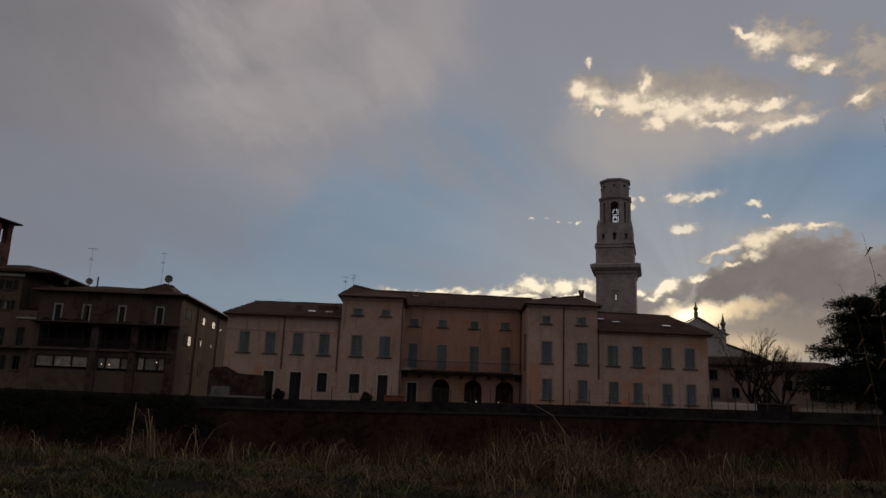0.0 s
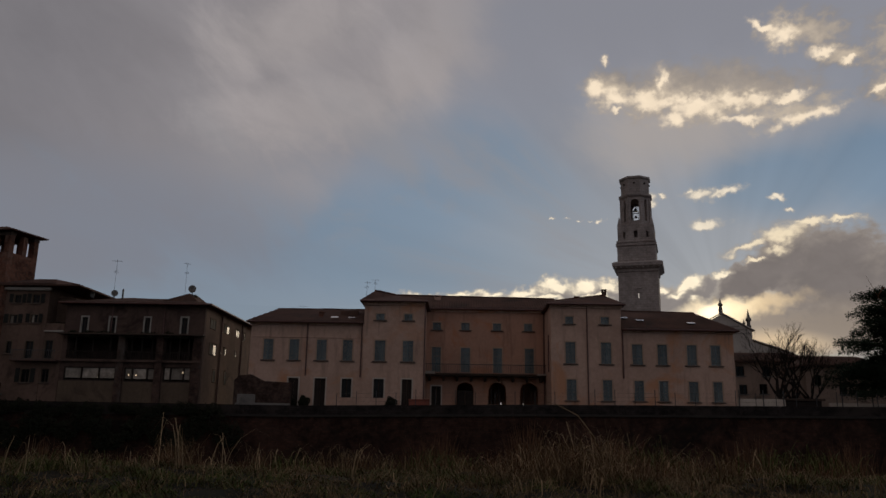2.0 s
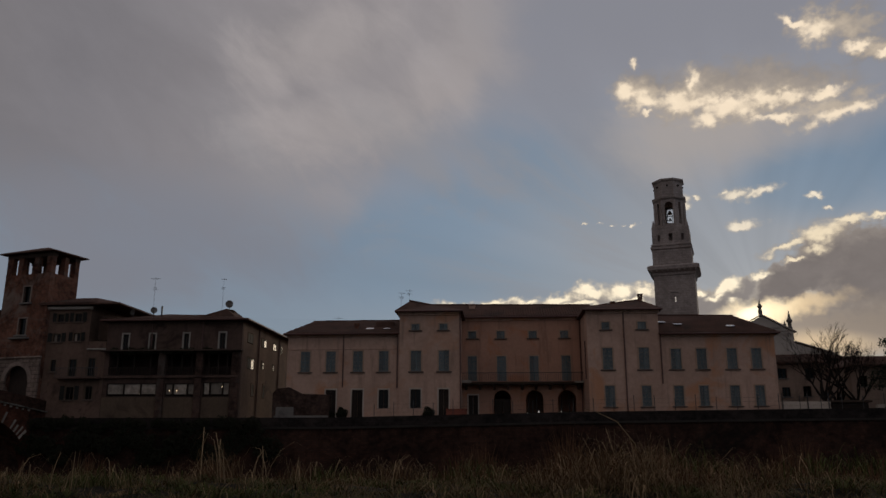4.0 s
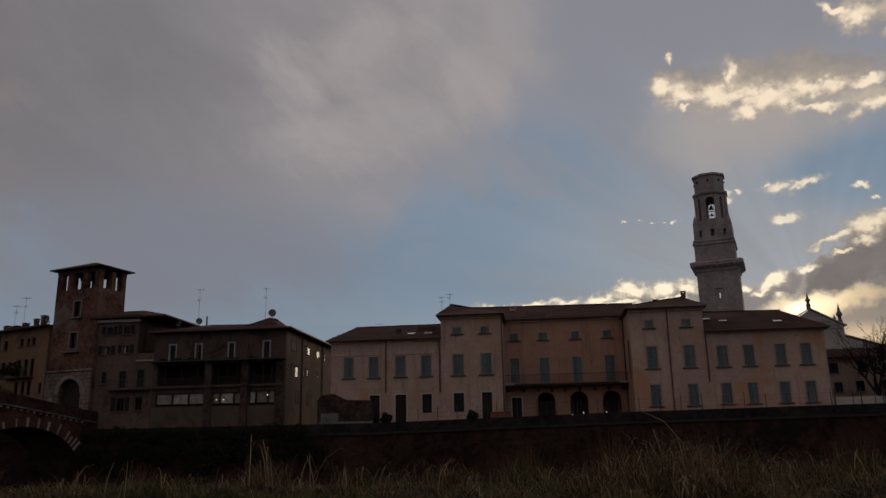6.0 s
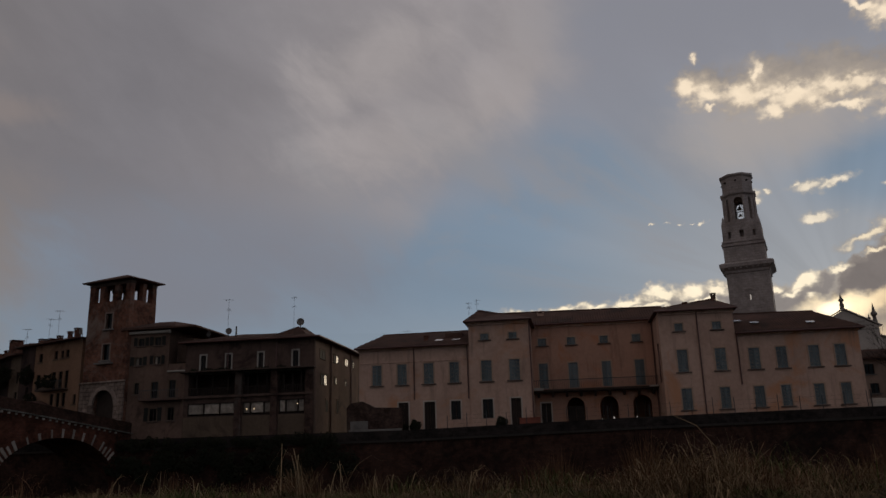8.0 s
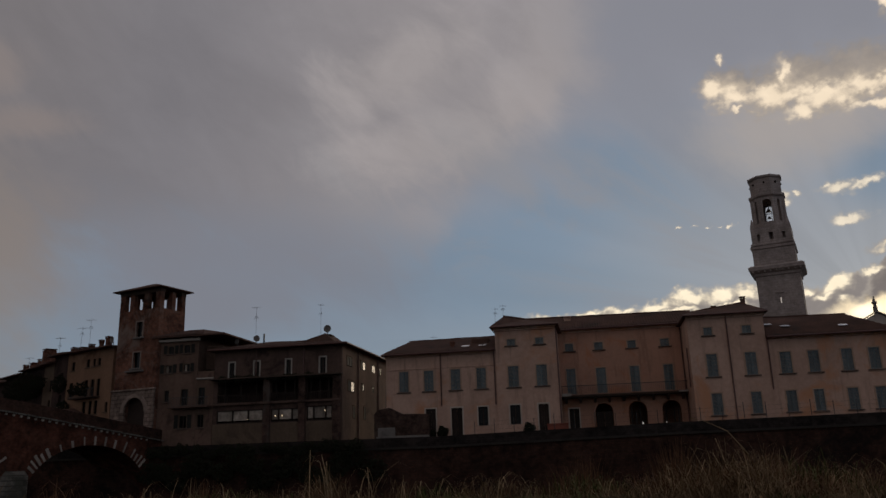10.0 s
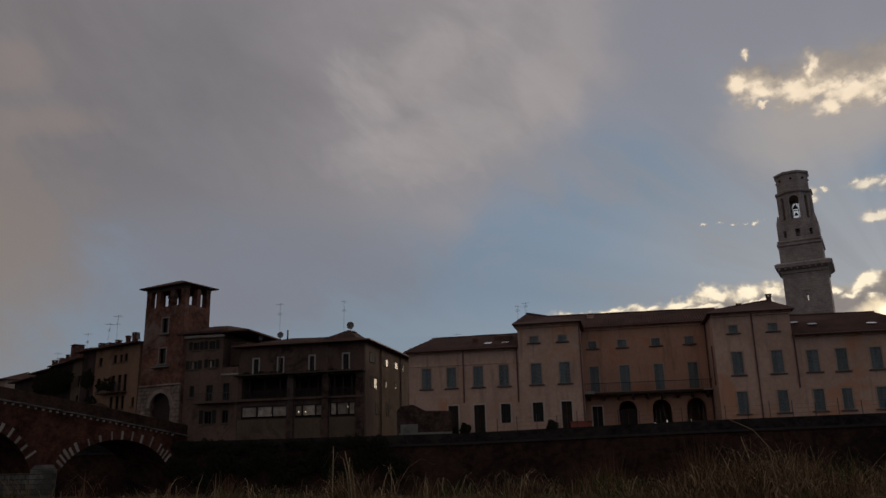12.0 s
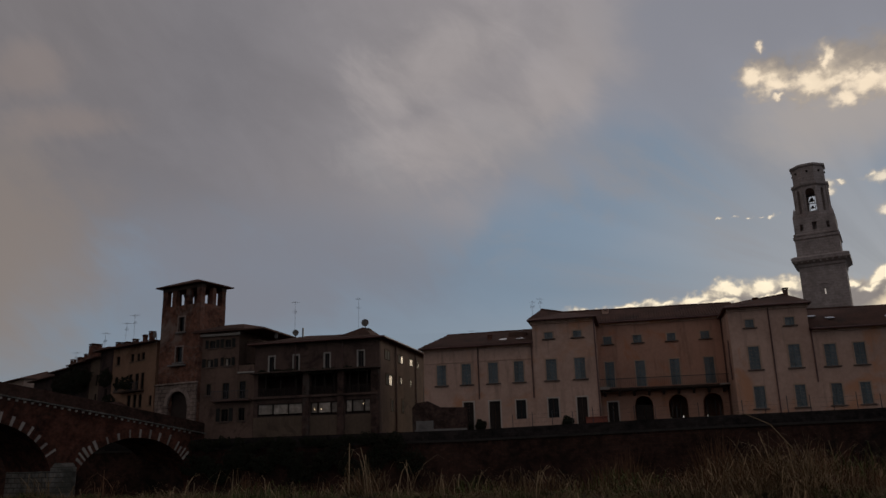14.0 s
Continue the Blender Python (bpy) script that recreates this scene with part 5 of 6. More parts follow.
# ---- the stone and brick bridge ----
def build_bridge():
    """Local x runs from the gate out over the river; the near face is y = 0 and the deck lies behind it at -y."""
    flip = Matrix.Diagonal((1, -1, 1, 1))
    t = thing("bridge", pose(-46.0, 76.0, -6.0, 0, 0, 90 - 195), "old humped arch bridge of red brick with white stone voussoirs", "bridge")
    Bz = 6.0
    L = 62.0

    def top(s):
        return Bz + 4.24 + 0.137 * s - 0.00055 * s * s if s < 40 else Bz + 8.84 - 0.05 * (s - 40)

    spans = [(0.4, 13.9, 2.45), (16.0, 29.5, 3.7), (31.8, 45.5, 3.9), (47.8, 59.0, 3.2)]

    def under(s):
        for a, b, crown in spans:
            if a < s < b:
                mid, r = (a + b) / 2, (b - a) / 2
                u = (s - mid) / r
                spring = -1.9
                return Bz + spring + (crown - spring) * math.sqrt(max(0.0, 1 - u * u))
        return 0.0

    stops = sorted({-6.0, L, *(a for a, b, c in spans), *(b for a, b, c in spans), *(a + (b - a) * (0.5 - 0.5 * math.cos(math.pi * k / 28)) for a, b, c in spans for k in range(29))})
    bm = bmesh.new()
    wide = 6.2
    for a, b in zip(stops, stops[1:]):
        za, zb = under(a + 1e-6), under(b - 1e-6)
        ta, tb = top(a) - 1.05, top(b) - 1.05
        v = [bm.verts.new(p) for p in ((a, 0, za), (b, 0, zb), (b, wide, zb), (a, wide, za), (a, 0, ta), (b, 0, tb), (b, wide, tb), (a, wide, ta))]
        for f in ((3, 2, 1, 0), (4, 5, 6, 7), (0, 1, 5, 4), (2, 3, 7, 6)):
            bm.faces.new([v[i] for i in f])
        if a == stops[0]:
            bm.faces.new([v[i] for i in (0, 4, 7, 3)])
        if b == stops[-1]:
            bm.faces.new([v[i] for i in (1, 2, 6, 5)])
    for a, b, c in spans:
        for s in (a, b):
            z0 = Bz - 1.9
            v = [bm.verts.new(p) for p in ((s, 0, 0), (s, wide, 0), (s, wide, z0), (s, 0, z0))]
            bm.faces.new(v)
    bmesh.ops.remove_doubles(bm, verts=bm.verts, dist=0.001)
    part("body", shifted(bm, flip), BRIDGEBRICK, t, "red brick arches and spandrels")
    for y0, y1 in ((0.02, 0.42), (wide - 0.42, wide - 0.02)):
        cuts = [-6 + 4 * k for k in range(18)]
        for a, b in zip(cuts, cuts[1:]):
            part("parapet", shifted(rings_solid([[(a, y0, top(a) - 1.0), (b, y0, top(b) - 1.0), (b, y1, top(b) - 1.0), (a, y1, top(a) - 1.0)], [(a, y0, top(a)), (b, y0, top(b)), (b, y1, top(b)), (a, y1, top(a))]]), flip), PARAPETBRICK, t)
    cuts = [-6 + 4 * k for k in range(18)]
    for a, b in zip(cuts, cuts[1:]):
        part("string_course", shifted(rings_solid([[(a, -0.22, top(a) - 1.16), (b, -0.22, top(b) - 1.16), (b, 0.03, top(b) - 1.16), (a, 0.03, top(a) - 1.16)], [(a, -0.22, top(a) - 1.04), (b, -0.22, top(b) - 1.04), (b, 0.03, top(b) - 1.04), (a, 0.03, top(a) - 1.04)]]), flip), PIERSTONE, t)
    tooth = mesh_of("dentil", bevelled(0.02, (-0.10, 0.10, 0.0, 0.16, -0.10, 0.08)), PALESTONE)
    for k in range(42):
        s = 0.6 + 0.72 * k
        part("dentil", tooth, PALESTONE, t).location = (s, 0.002, top(s) - 1.30)
    # white wedge stones round the two arches that stand nearest the quay
    for (a, b, crown), angles in ((spans[0], (27, 32, 37, 42, 48, 60, 71, 82, 92, 102, 112, 123, 134, 139, 144, 149)), (spans[1], (20, 32, 43, 54, 65, 75, 84, 93, 102, 111, 119, 127, 135, 143, 151))):
        mid, rx, rz, spring = (a + b) / 2, (b - a) / 2, crown + 1.9, Bz - 1.9
        for k, deg in enumerate(angles):
            c, s = math.cos(radians(deg)), math.sin(radians(deg))
            out = Vector((c / rx, 0, s / rz)).normalized()
            tang = Vector((-out.z, 0, out.x))
            foot = Vector((mid - rx * -c, 0, spring + rz * s))
            wdt, lng = random.uniform(0.06, 0.13), random.uniform(0.6, 1.1)
            pts = [foot - tang * wdt, foot + tang * wdt, foot + tang * wdt * 1.2 + out * lng, foot - tang * wdt * 1.2 + out * lng]
            bmv = rings_solid([[(p.x, -0.05, p.z) for p in pts], [(p.x, 0.3, p.z) for p in pts]])
            part("voussoir", shifted(bmv, flip), PALESTONE, t, "white wedge stone")
    for s0, s1 in ((13.9, 16.0), (29.5, 31.8), (45.5, 47.8)):
        mid = (s0 + s1) / 2
        out = [(s0 - 0.25, 0), (mid, -1.7), (s1 + 0.25, 0), (s1 + 0.25, wide), (mid, wide + 1.7), (s0 - 0.25, wide)]
        part("pier", shifted(rings_solid([[(x, y, -1) for x, y in out], [(x, y, Bz - 0.2) for x, y in out], [(mid + (x - mid) * 0.7, y if 0 <= y <= wide else y * 0.3 if y < 0 else wide + 0.4, Bz + 0.25) for x, y in out]]), flip), PIERSTONE, t, "damp grey stone pier with a cutwater")
    return t


build_bridge()


# ---- bell tower, church and the houses beyond ----
def ngon(cx, cy, r, n, z, turn=0.0):
    return [(cx + r * math.cos(turn + 2 * math.pi * k / n), cy + r * math.sin(turn + 2 * math.pi * k / n), z) for k in range(n)]


def build_bell_tower():
    t = thing("bell_tower", pose(34.0, 149.4, 2.0, 0, 0, -16), "tall pale stone bell tower with an unfinished octagonal top", "bell tower")
    B = -2.0
    w = 3.68

    def square(h, z):
        return [(-h, -h, z), (h, -h, z), (h, h, z), (-h, h, z)]

    part("shaft", shifted(pierced(-w, w, 0, 30.2 + B, [(-0.13, 0.13, 25.2 + B, 26.3 + B)], 0.8), Matrix.Translation((0, -w, 0))), TUFF, t)
    part("shaft", shifted(pierced(-w + 0.802, w - 0.802, 0, 30.2 + B, [(-0.7, 0.9, 25.6 + B, 28.4 + B)], 0.8), Matrix.Translation((0, w - 0.8, 0))), TUFF, t)
    for r in ((-w, -w + 0.8, -w + 0.802, w, 0, 30.2 + B), (w - 0.8, w, -w + 0.802, w, 0, 30.2 + B)):
        bm = boxes(r)
        part("shaft", bm, TUFF, t)
    part("window_hood", bevelled(0.04, (-0.7, 0.7, -w - 0.18, -w - 0.003, 27.0 + B, 27.3 + B)), TUFF, t)
    part("cornice", rings_solid([square(w + 0.02, 30.2 + B), square(w + 0.18, 30.35 + B), square(w + 0.22, 30.8 + B), square(w + 0.95, 31.35 + B), square(w + 1.0, 31.95 + B), square(w + 0.5, 32.25 + B), square(w, 32.32 + B)]), TUFF, t, "heavy projecting cornice")
    for k in range(9):
        x = -w - 0.3 + (2 * w + 0.6) * k / 8
        part("modillion", bevelled(0.03, (x - 0.13, x + 0.13, -w - 0.85, -w - 0.2, 30.95 + B, 31.3 + B)), TUFF, t)
    w -= 0.12
    part("stage", rings_solid([square(w, 32.32 + B), square(w, 35.3 + B), square(w + 0.22, 35.5 + B), square(w + 0.22, 35.9 + B), square(w - 0.1, 36.0 + B)]), TUFF, t, "plain square stage")
    part("stage", shifted(pierced(-w + 0.15, w - 0.15, 36.0 + B, 39.6 + B, [(-0.35, 0.35, 37.0 + B, 38.4 + B), (-2.4, -1.9, 37.0 + B, 38.2 + B), (1.9, 2.4, 37.0 + B, 38.2 + B)], 0.6), Matrix.Translation((0, -w + 0.15, 0))), TUFF, t, "square stage with small slits")
    part("stage", boxes((-w + 0.15, w - 0.15, -w + 1.4, w - 0.15, 36.0 + B, 39.6 + B)), TUFF, t)
    part("ledge", rings_solid([square(w - 0.15, 36.0 + B), square(w + 0.1, 36.1 + B), square(w + 0.1, 36.4 + B), square(w - 0.15, 36.5 + B)]), TUFF, t)
    for sx in (-1, 1):
        for sy in (-1, 1):
            x, y = sx * (w - 0.55), sy * (w - 0.55)
            part("pinnacle", rings_solid([[(x - 0.4, y - 0.4, 39.6 + B), (x + 0.4, y - 0.4, 39.6 + B), (x + 0.4, y + 0.4, 39.6 + B), (x - 0.4, y + 0.4, 39.6 + B)], [(x - 0.08, y - 0.08, 41.2 + B), (x + 0.08, y - 0.08, 41.2 + B), (x + 0.08, y + 0.08, 41.2 + B), (x - 0.08, y + 0.08, 41.2 + B)]]), TUFF, t)
    # the octagonal belfry: eight piers that leave arched openings
    n, ro, turn = 8, 3.03, math.pi / 8
    part("belfry_base", rings_solid([ngon(0, 0, ro + 0.1, n, 39.6 + B, turn), ngon(0, 0, ro + 0.1, n, 40.2 + B, turn)]), TUFF, t)
    for k in range(8):
        a0 = turn + 2 * math.pi * k / 8
        face = a0 + math.pi / 8
        half = ro * math.sin(math.pi / 8)
        m = Matrix.Rotation(face + math.pi / 2, 4, "Z") @ Matrix.Translation((0, -ro * math.cos(math.pi / 8), 0))
        o = 0.76 if k % 2 else 0.30
        holes = [(-o, o, 40.6 + B, 45.0 + B)]
        part("belfry_wall", shifted(pierced(-half, half, 40.2 + B, 45.3 + B, holes, 0.6), m), TUFF, t)
        head = [(o, 44.3 + B), (o, 45.0 + B), (-o, 45.0 + B), (-o, 44.3 + B)] + [(-o * math.cos(math.pi * j / 8), 44.3 + B + 0.62 * math.sin(math.pi * j / 8)) for j in range(1, 8)]
        part("belfry_arch", shifted(prism(head, -0.003, 0.6), m), TUFF, t)
        part("pilaster", shifted(bevelled(0.03, (half - 0.28, half + 0.05, -0.16, 0.1, 40.2 + B, 45.3 + B)), m), TUFF, t)
    part("belfry_cornice", rings_solid([ngon(0, 0, ro, n, 45.3 + B, turn), ngon(0, 0, ro + 0.35, n, 45.6 + B, turn), ngon(0, 0, ro + 0.35, n, 46.0 + B, turn), ngon(0, 0, ro - 0.15, n, 46.2 + B, turn)]), TUFF, t)
    part("drum", rings_solid([ngon(0, 0, ro - 0.15, n, 46.2 + B, turn), ngon(0, 0, ro - 0.15, n, 49.0 + B, turn), ngon(0, 0, ro + 0.15, n, 49.25 + B, turn), ngon(0, 0, ro + 0.15, n, 49.6 + B, turn), ngon(0, 0, ro - 0.4, n, 49.75 + B, turn)]), TUFF, t, "plain octagonal drum")
    for k in range(8):
        a = turn + 2 * math.pi * (k + 0.5) / 8
        part("porthole", tube(bmesh.new(), [(math.cos(a) * 2.6, math.sin(a) * 2.6, 48.2 + B), (math.cos(a) * 2.85, math.sin(a) * 2.85, 48.2 + B)], 0.2, 10), DARKWOOD, t)
    for z, r in ((43.3, 0.55), (41.9, 0.4)):
        prof = [(0.12, 0.6), (0.25, 0.55), (0.45, 0.35), (0.6, -0.3), (1.0, -0.62)]
        part("bell", rings_solid([ngon(0, -0.6, r * q, 14, z + h * r + B) for q, h in prof]), IRON, t, "bronze bell", smooth=True)
    part("bell_frame", boxes((-0.06, 0.06, -2.6, 2.6, 44.2 + B, 44.35 + B), (-2.6, 2.6, -0.7, -0.5, 44.0 + B, 44.15 + B), (-2.6, 2.6, -0.7, -0.5, 42.5 + B, 42.6 + B), (-0.5, -0.42, -0.7, -0.6, 40.2 + B, 44.1 + B), (0.42, 0.5, -0.7, -0.6, 40.2 + B, 44.1 + B)), IRON, t)
    for ob in t.children:
        if ob.name.split(".")[0] not in ("shaft", "cornice", "modillion", "window_hood"):
            ob.location.x -= 0.13
    return t


build_bell_tower()


def build_church():
    t = thing("church", pose(0, 125, 2.0), "pale stone church front with a gable and slender pinnacles", "church")
    B = -2.0
    gable = [(36.6, 0), (36.6, 16.6 + B), (41.28, 19.2 + B), (45.9, 16.6 + B), (45.9, 14.9 + B), (51.2, 13.2 + B), (56, 10.5 + B), (56, 0)]
    part("facade", prism(gable, 0, 0.9), CHURCHSTONE, t, "pale stone gable front")
    part("nave_wall", boxes((36.7, 45.8, 0.91, 40, 0, 16.0 + B)), CHURCHSTONE, t)
    for (xa, za), (xb, zb) in (((36.2, 16.55), (41.28, 19.3)), ((41.28, 19.3), (46.3, 16.55)), ((45.9, 15.1), (51.4, 13.35)), ((51.4, 13.35), (56.2, 10.6))):
        n = Vector((-(zb - za), 0, xb - xa)).normalized() * 0.16
        part("coping", rings_solid([[(xa, -0.25, za + B), (xb, -0.25, zb + B), (xb, 1.2, zb + B), (xa, 1.2, za + B)], [(xa + n.x, -0.25, za + n.z + B), (xb + n.x, -0.25, zb + n.z + B), (xb + n.x, 1.2, zb + n.z + B), (xa + n.x, 1.2, za + n.z + B)]]), CHURCHSTONE, t)
    part("roof", prism([(36.3, 16.5 + B), (41.28, 19.0 + B), (46.2, 16.5 + B)], 1.2, 40), ROOFTILE, t)
    part("aisle_roof", prism([(46.0, 12.0 + B), (46.0, 14.8 + B), (56, 10.3 + B), (56, 10.0 + B)], 0.95, 38), ROOFTILE, t)
    for z in (17.3, 16.8, 16.2):
        part("string_course", boxes((41.2 - (19.0 - z) * 1.6, 41.2 + (19.0 - z) * 1.6, -0.12, -0.004, z + B - 0.07, z + B)), STONE, t)
    for x, z0, h, s in ((41.30, 19.2, 2.65, 1.0), (45.62, 16.0, 4.1, 1.15), (44.85, 16.9, 1.6, 0.6)):
        prof = [(0.32, 0), (0.34, 0.35 * h), (0.24, 0.40 * h), (0.24, 0.52 * h), (0.42, 0.56 * h), (0.40, 0.62 * h), (0.22, 0.70 * h), (0.10, 0.88 * h), (0.03, h)]
        part("pinnacle", rings_solid([ngon(x, 0.4, r * s, 8, z0 + zz + B) for r, zz in prof]), STONE, t, "slender stone pinnacle")
    return t


build_church()


def build_far_house(name, x0, x1, y, depth, z0, eave, ridge, material, wins, label):
    t = thing(name, pose(0, y, z0), label, "house", "houses behind the quay garden")
    shell(t, x0, x1, 0, depth, 0, eave - z0, material, [(a, b, c - z0, e - z0) for a, b, c, e in wins])
    for a, b, c, e in wins:
        w = part("window", boxes((a, b, 0.2, 0.24, c - z0, e - z0)), WINDOW, t)
        part("frame", boxes((a, a + 0.08, 0.1, 0.2, c - z0, e - z0), (b - 0.08, b, 0.1, 0.2, c - z0, e - z0), ((a + b) / 2 - 0.03, (a + b) / 2 + 0.03, 0.1, 0.2, c - z0, e - z0)), DARKWOOD, w)
        part("sill", boxes((a - 0.15, b + 0.15, -0.12, 0.05, c - z0 - 0.14, c - z0 - 0.003)), STONE, w)
    roof = part("roof", hip_roof(x0 - 0.6, x1 + 0.6, -0.7, depth + 0.6, eave - z0 + 0.14, (x0 + 1.5, depth / 2, ridge - z0), (x1 - 1.5, depth / 2, ridge - z0)), ROOFTILE, t)
    part("roof_tiles", tile_rows(x0 - 0.6, x1 + 0.6, -0.7, eave - z0 + 0.14, depth / 2, ridge - z0 - 0.01, x0 + 1.5, x1 - 1.5), ROOFTILE, roof)
    return t


build_far_house("garden_house", 30.6, 36.8, 92, 5, 2.2, 8.6, 9.9, PINK, [(31.9, 32.8, 4.95, 6.0), (34.2, 35.1, 5.0, 6.1), (31.6, 32.6, 7.0, 8.1), (34.6, 35.6, 7.0, 8.1)], "small pale house with a dark tiled roof in the garden")
build_far_house("garden_house", 38.5, 45.0, 104, 7, 2.2, 10.2, 11.3, GREYR, [(40, 41, 7.6, 9.0)], "dark old house behind bare trees")
build_far_house("garden_house", 40.4, 49.5, 94, 6, 2.2, 8.4, 9.9, PINK, [(41.4, 42.2, 6.2, 7.4), (44.2, 45.1, 5.2, 6.6), (46.6, 47.4, 5.2, 6.6)], "faded pink house with a tiled roof half hidden by a cedar")
build_far_house("garden_house", 50.5, 62.0, 93, 7, 2.2, 8.2, 9.8, PINK, [(52, 53, 5.2, 6.8), (54.4, 55.4, 5.2, 6.8)], "faded pink garden house behind the cedar")


# ---- garden and terrace things ----
def build_stub():
    t = thing("ruined_wall", pose(-17.9, 77.9, 2.0), "broken stub of old brick wall with a pale stone block", "wall")
    part("masonry", prism([(-4.6, 0), (-4.6, 2.7), (-4.2, 3.15), (-3.0, 3.3), (-2.3, 2.95), (-1.7, 2.65), (1.0, 2.55), (1.05, 0)], 0, 0.8), STUBBRICK, t)
    part("stone_block", bevelled(0.04, (-4.2, -2.4, -0.14, -0.004, 0.5, 1.35)), STONE, t, "pale rendered block")
    part("stone_base", bevelled(0.04, (-4.3, 1.1, -0.35, -0.004, 0.0, 0.52)), STONE, t, "pale stone footing")


build_stub()


def build_fence():
    t = thing("wire_fence", pose(0, 76.22, 0), "light wire mesh fence on thin posts above the quay", "fence")
    for k in range(30):
        x = -12.0 + 1.9 * k
        z = quay_top(x)
        part("post", tube(bmesh.new(), [(x, 0, z - 0.02), (x, 0, z + random.uniform(1.15, 1.5))], 0.035, 6), IRON, t)
    for h in (0.35, 0.75, 1.12):
        bm = tube(bmesh.new(), [(x, 0, quay_top(x) + h - 0.01 * (k % 2)) for k, x in enumerate([-12.0 + 1.9 * k for k in range(30)])], 0.006, 4)
        part("wire", bm, IRON, t)


build_fence()


def clump(name, at, size, count, material, label, category, leaf=0.10, group=""):
    """A rounded mass of many small leaves round a few stems."""
    t = thing(name, pose(*at), label, category, group)
    bm = bmesh.new()
    for k in range(5):
        a = random.uniform(0, 6.28)
        tube(bm, [(0, 0, -0.02), (size[0] * 0.3 * math.cos(a), size[1] * 0.3 * math.sin(a), size[2] * 0.6)], [0.03, 0.01], 5)
    part("stem", bm, BARK, t)
    verts, faces = [], []
    for k in range(count):
        d = Vector((random.gauss(0, 1), random.gauss(0, 1), random.gauss(0, 1))).normalized() * random.uniform(0.45, 1.0) ** 0.5
        c = Vector((d.x * size[0] / 2, d.y * size[1] / 2, size[2] / 2 + d.z * size[2] / 2))
        c *= 1 + 0.25 * noise.noise(c * 2.0)
        u = Vector((random.gauss(0, 1), random.gauss(0, 1), random.gauss(0, 1))).normalized() * leaf
        v = u.orthogonal().normalized() * leaf * 0.5
        i = len(verts)
        verts += [c - u, c + v, c + u, c - v]
        faces.append((i, i + 1, i + 2, i + 3))
    me = bpy.data.meshes.new("leaves")
    me.from_pydata([tuple(v) for v in verts], [], faces)
    me.materials.append(material)
    part("leaves", me, material, t)
    return t


for x, y, s in ((-15.6, 78.6, 1.1), (-7.0, 79.0, 1.15), (-17.3, 78.6, 0.7), (-16.8, 78.9, 0.8)):
    clump("potted_shrub", (x, y, 2.12), (s, s, s * 1.05), 1500, LEAF, "round dark shrub on the terrace", "shrub", 0.09, "terrace shrubs")
bench = thing("terrace_box", pose(-4.2, 78.9, 2.12), "low terracotta red storage chest on the terrace", "chest")
part("body", bevelled(0.03, (-1.0, 1.0, -0.35, 0.35, 0, 0.95)), TERRA, bench)
part("lid", bevelled(0.02, (-1.05, 1.05, -0.4, 0.4, 0.955, 1.05)), TERRA, bench)
wall_low = thing("garden_wall", pose(0, 80.5, 2.1), "long pale rendered garden wall", "wall", kind="structure")
part("wall", bevelled(0.03, (27.6, 32.4, 0, 0.4, 0, 1.75)), CREAM, wall_low)
part("wall", bevelled(0.03, (36.8, 62, 0, 0.4, 0, 1.5)), CREAM, wall_low)
for x in (27.8, 30.2, 32.2, 38, 41, 44, 47):
    part("fence_post", boxes((x - 0.04, x + 0.04, -0.1, -0.02, 0, 2.6)), IRON, wall_low)
shed = thing("garden_shed", pose(0, 81.5, 2.1), "low dark timber shed with a flat roof", "shed")
part("body", boxes((32.8, 36.4, 0, 2.5, 0, 1.7)), DARKWOOD, shed)
part("roof", bevelled(0.02, (32.5, 36.7, -0.3, 2.8, 1.703, 1.9)), EAVE, shed)


# ---- trees ----
def branching(bm, base, way, length, radius, depth, rng, spread=0.6, tips=None):
    pts, radii = [base], [radius]
    p, d = Vector(base), Vector(way).normalized()
    for k in range(3):
        d = (d + Vector((rng.gauss(0, 0.13), rng.gauss(0, 0.13), rng.gauss(0.04, 0.08)))).normalized()
        p = p + d * length / 3
        pts.append(p.copy())
        radii.append(radius * (1 - 0.2 * (k + 1)))
    tube(bm, pts, radii, 5 if depth > 1 else 3)
    if depth == 0:
        if tips is not None:
            tips.append(p.copy())
        return
    for k in range(rng.choice((2, 3, 3)) if depth > 1 else 3):
        turned = (d + Vector((rng.uniform(-1, 1), rng.uniform(-1, 1), rng.uniform(-0.3, 0.7))) * spread).normalized()
        start = pts[2 if k else 3].lerp(pts[3], rng.random())
        branching(bm, start, turned, length * rng.uniform(0.6, 0.82), radius * 0.55, depth - 1, rng, spread, tips)


def bare_tree(at, height, depth, seed, label):
    rng = random.Random(seed)
    t = thing("bare_tree", pose(*at), label, "tree", "bare garden trees")
    bm = tube(bmesh.new(), [(0, 0, -0.1), (0.05, 0, height * 0.12), (0.02, 0.03, height * 0.25)], [height * 0.026, height * 0.022, height * 0.019], 8)
    part("trunk", bm, BARK, t)
    bm = bmesh.new()
    for k in range(6):
        a = 6.28 * k / 6 + rng.uniform(-0.3, 0.3)
        branching(bm, Vector((0.02, 0.03, height * (0.18 + 0.012 * k))), Vector((math.cos(a) * 0.75, math.sin(a) * 0.75, rng.uniform(0.6, 1.3))), height * 0.30, height * 0.019, depth, rng, 0.65)
    part("crown", bm, BARK, t, "bare leafless twigs")
    return t


bare_tree((32.6, 82.2, 2.1), 8.6, 5, 4, "leafless garden tree with a wide twiggy crown")
bare_tree((36.2, 83.5, 2.1), 7.6, 5, 9, "slender leafless garden tree")
bare_tree((39.5, 96.0, 2.3), 9.0, 5, 12, "leafless tree behind the garden houses")


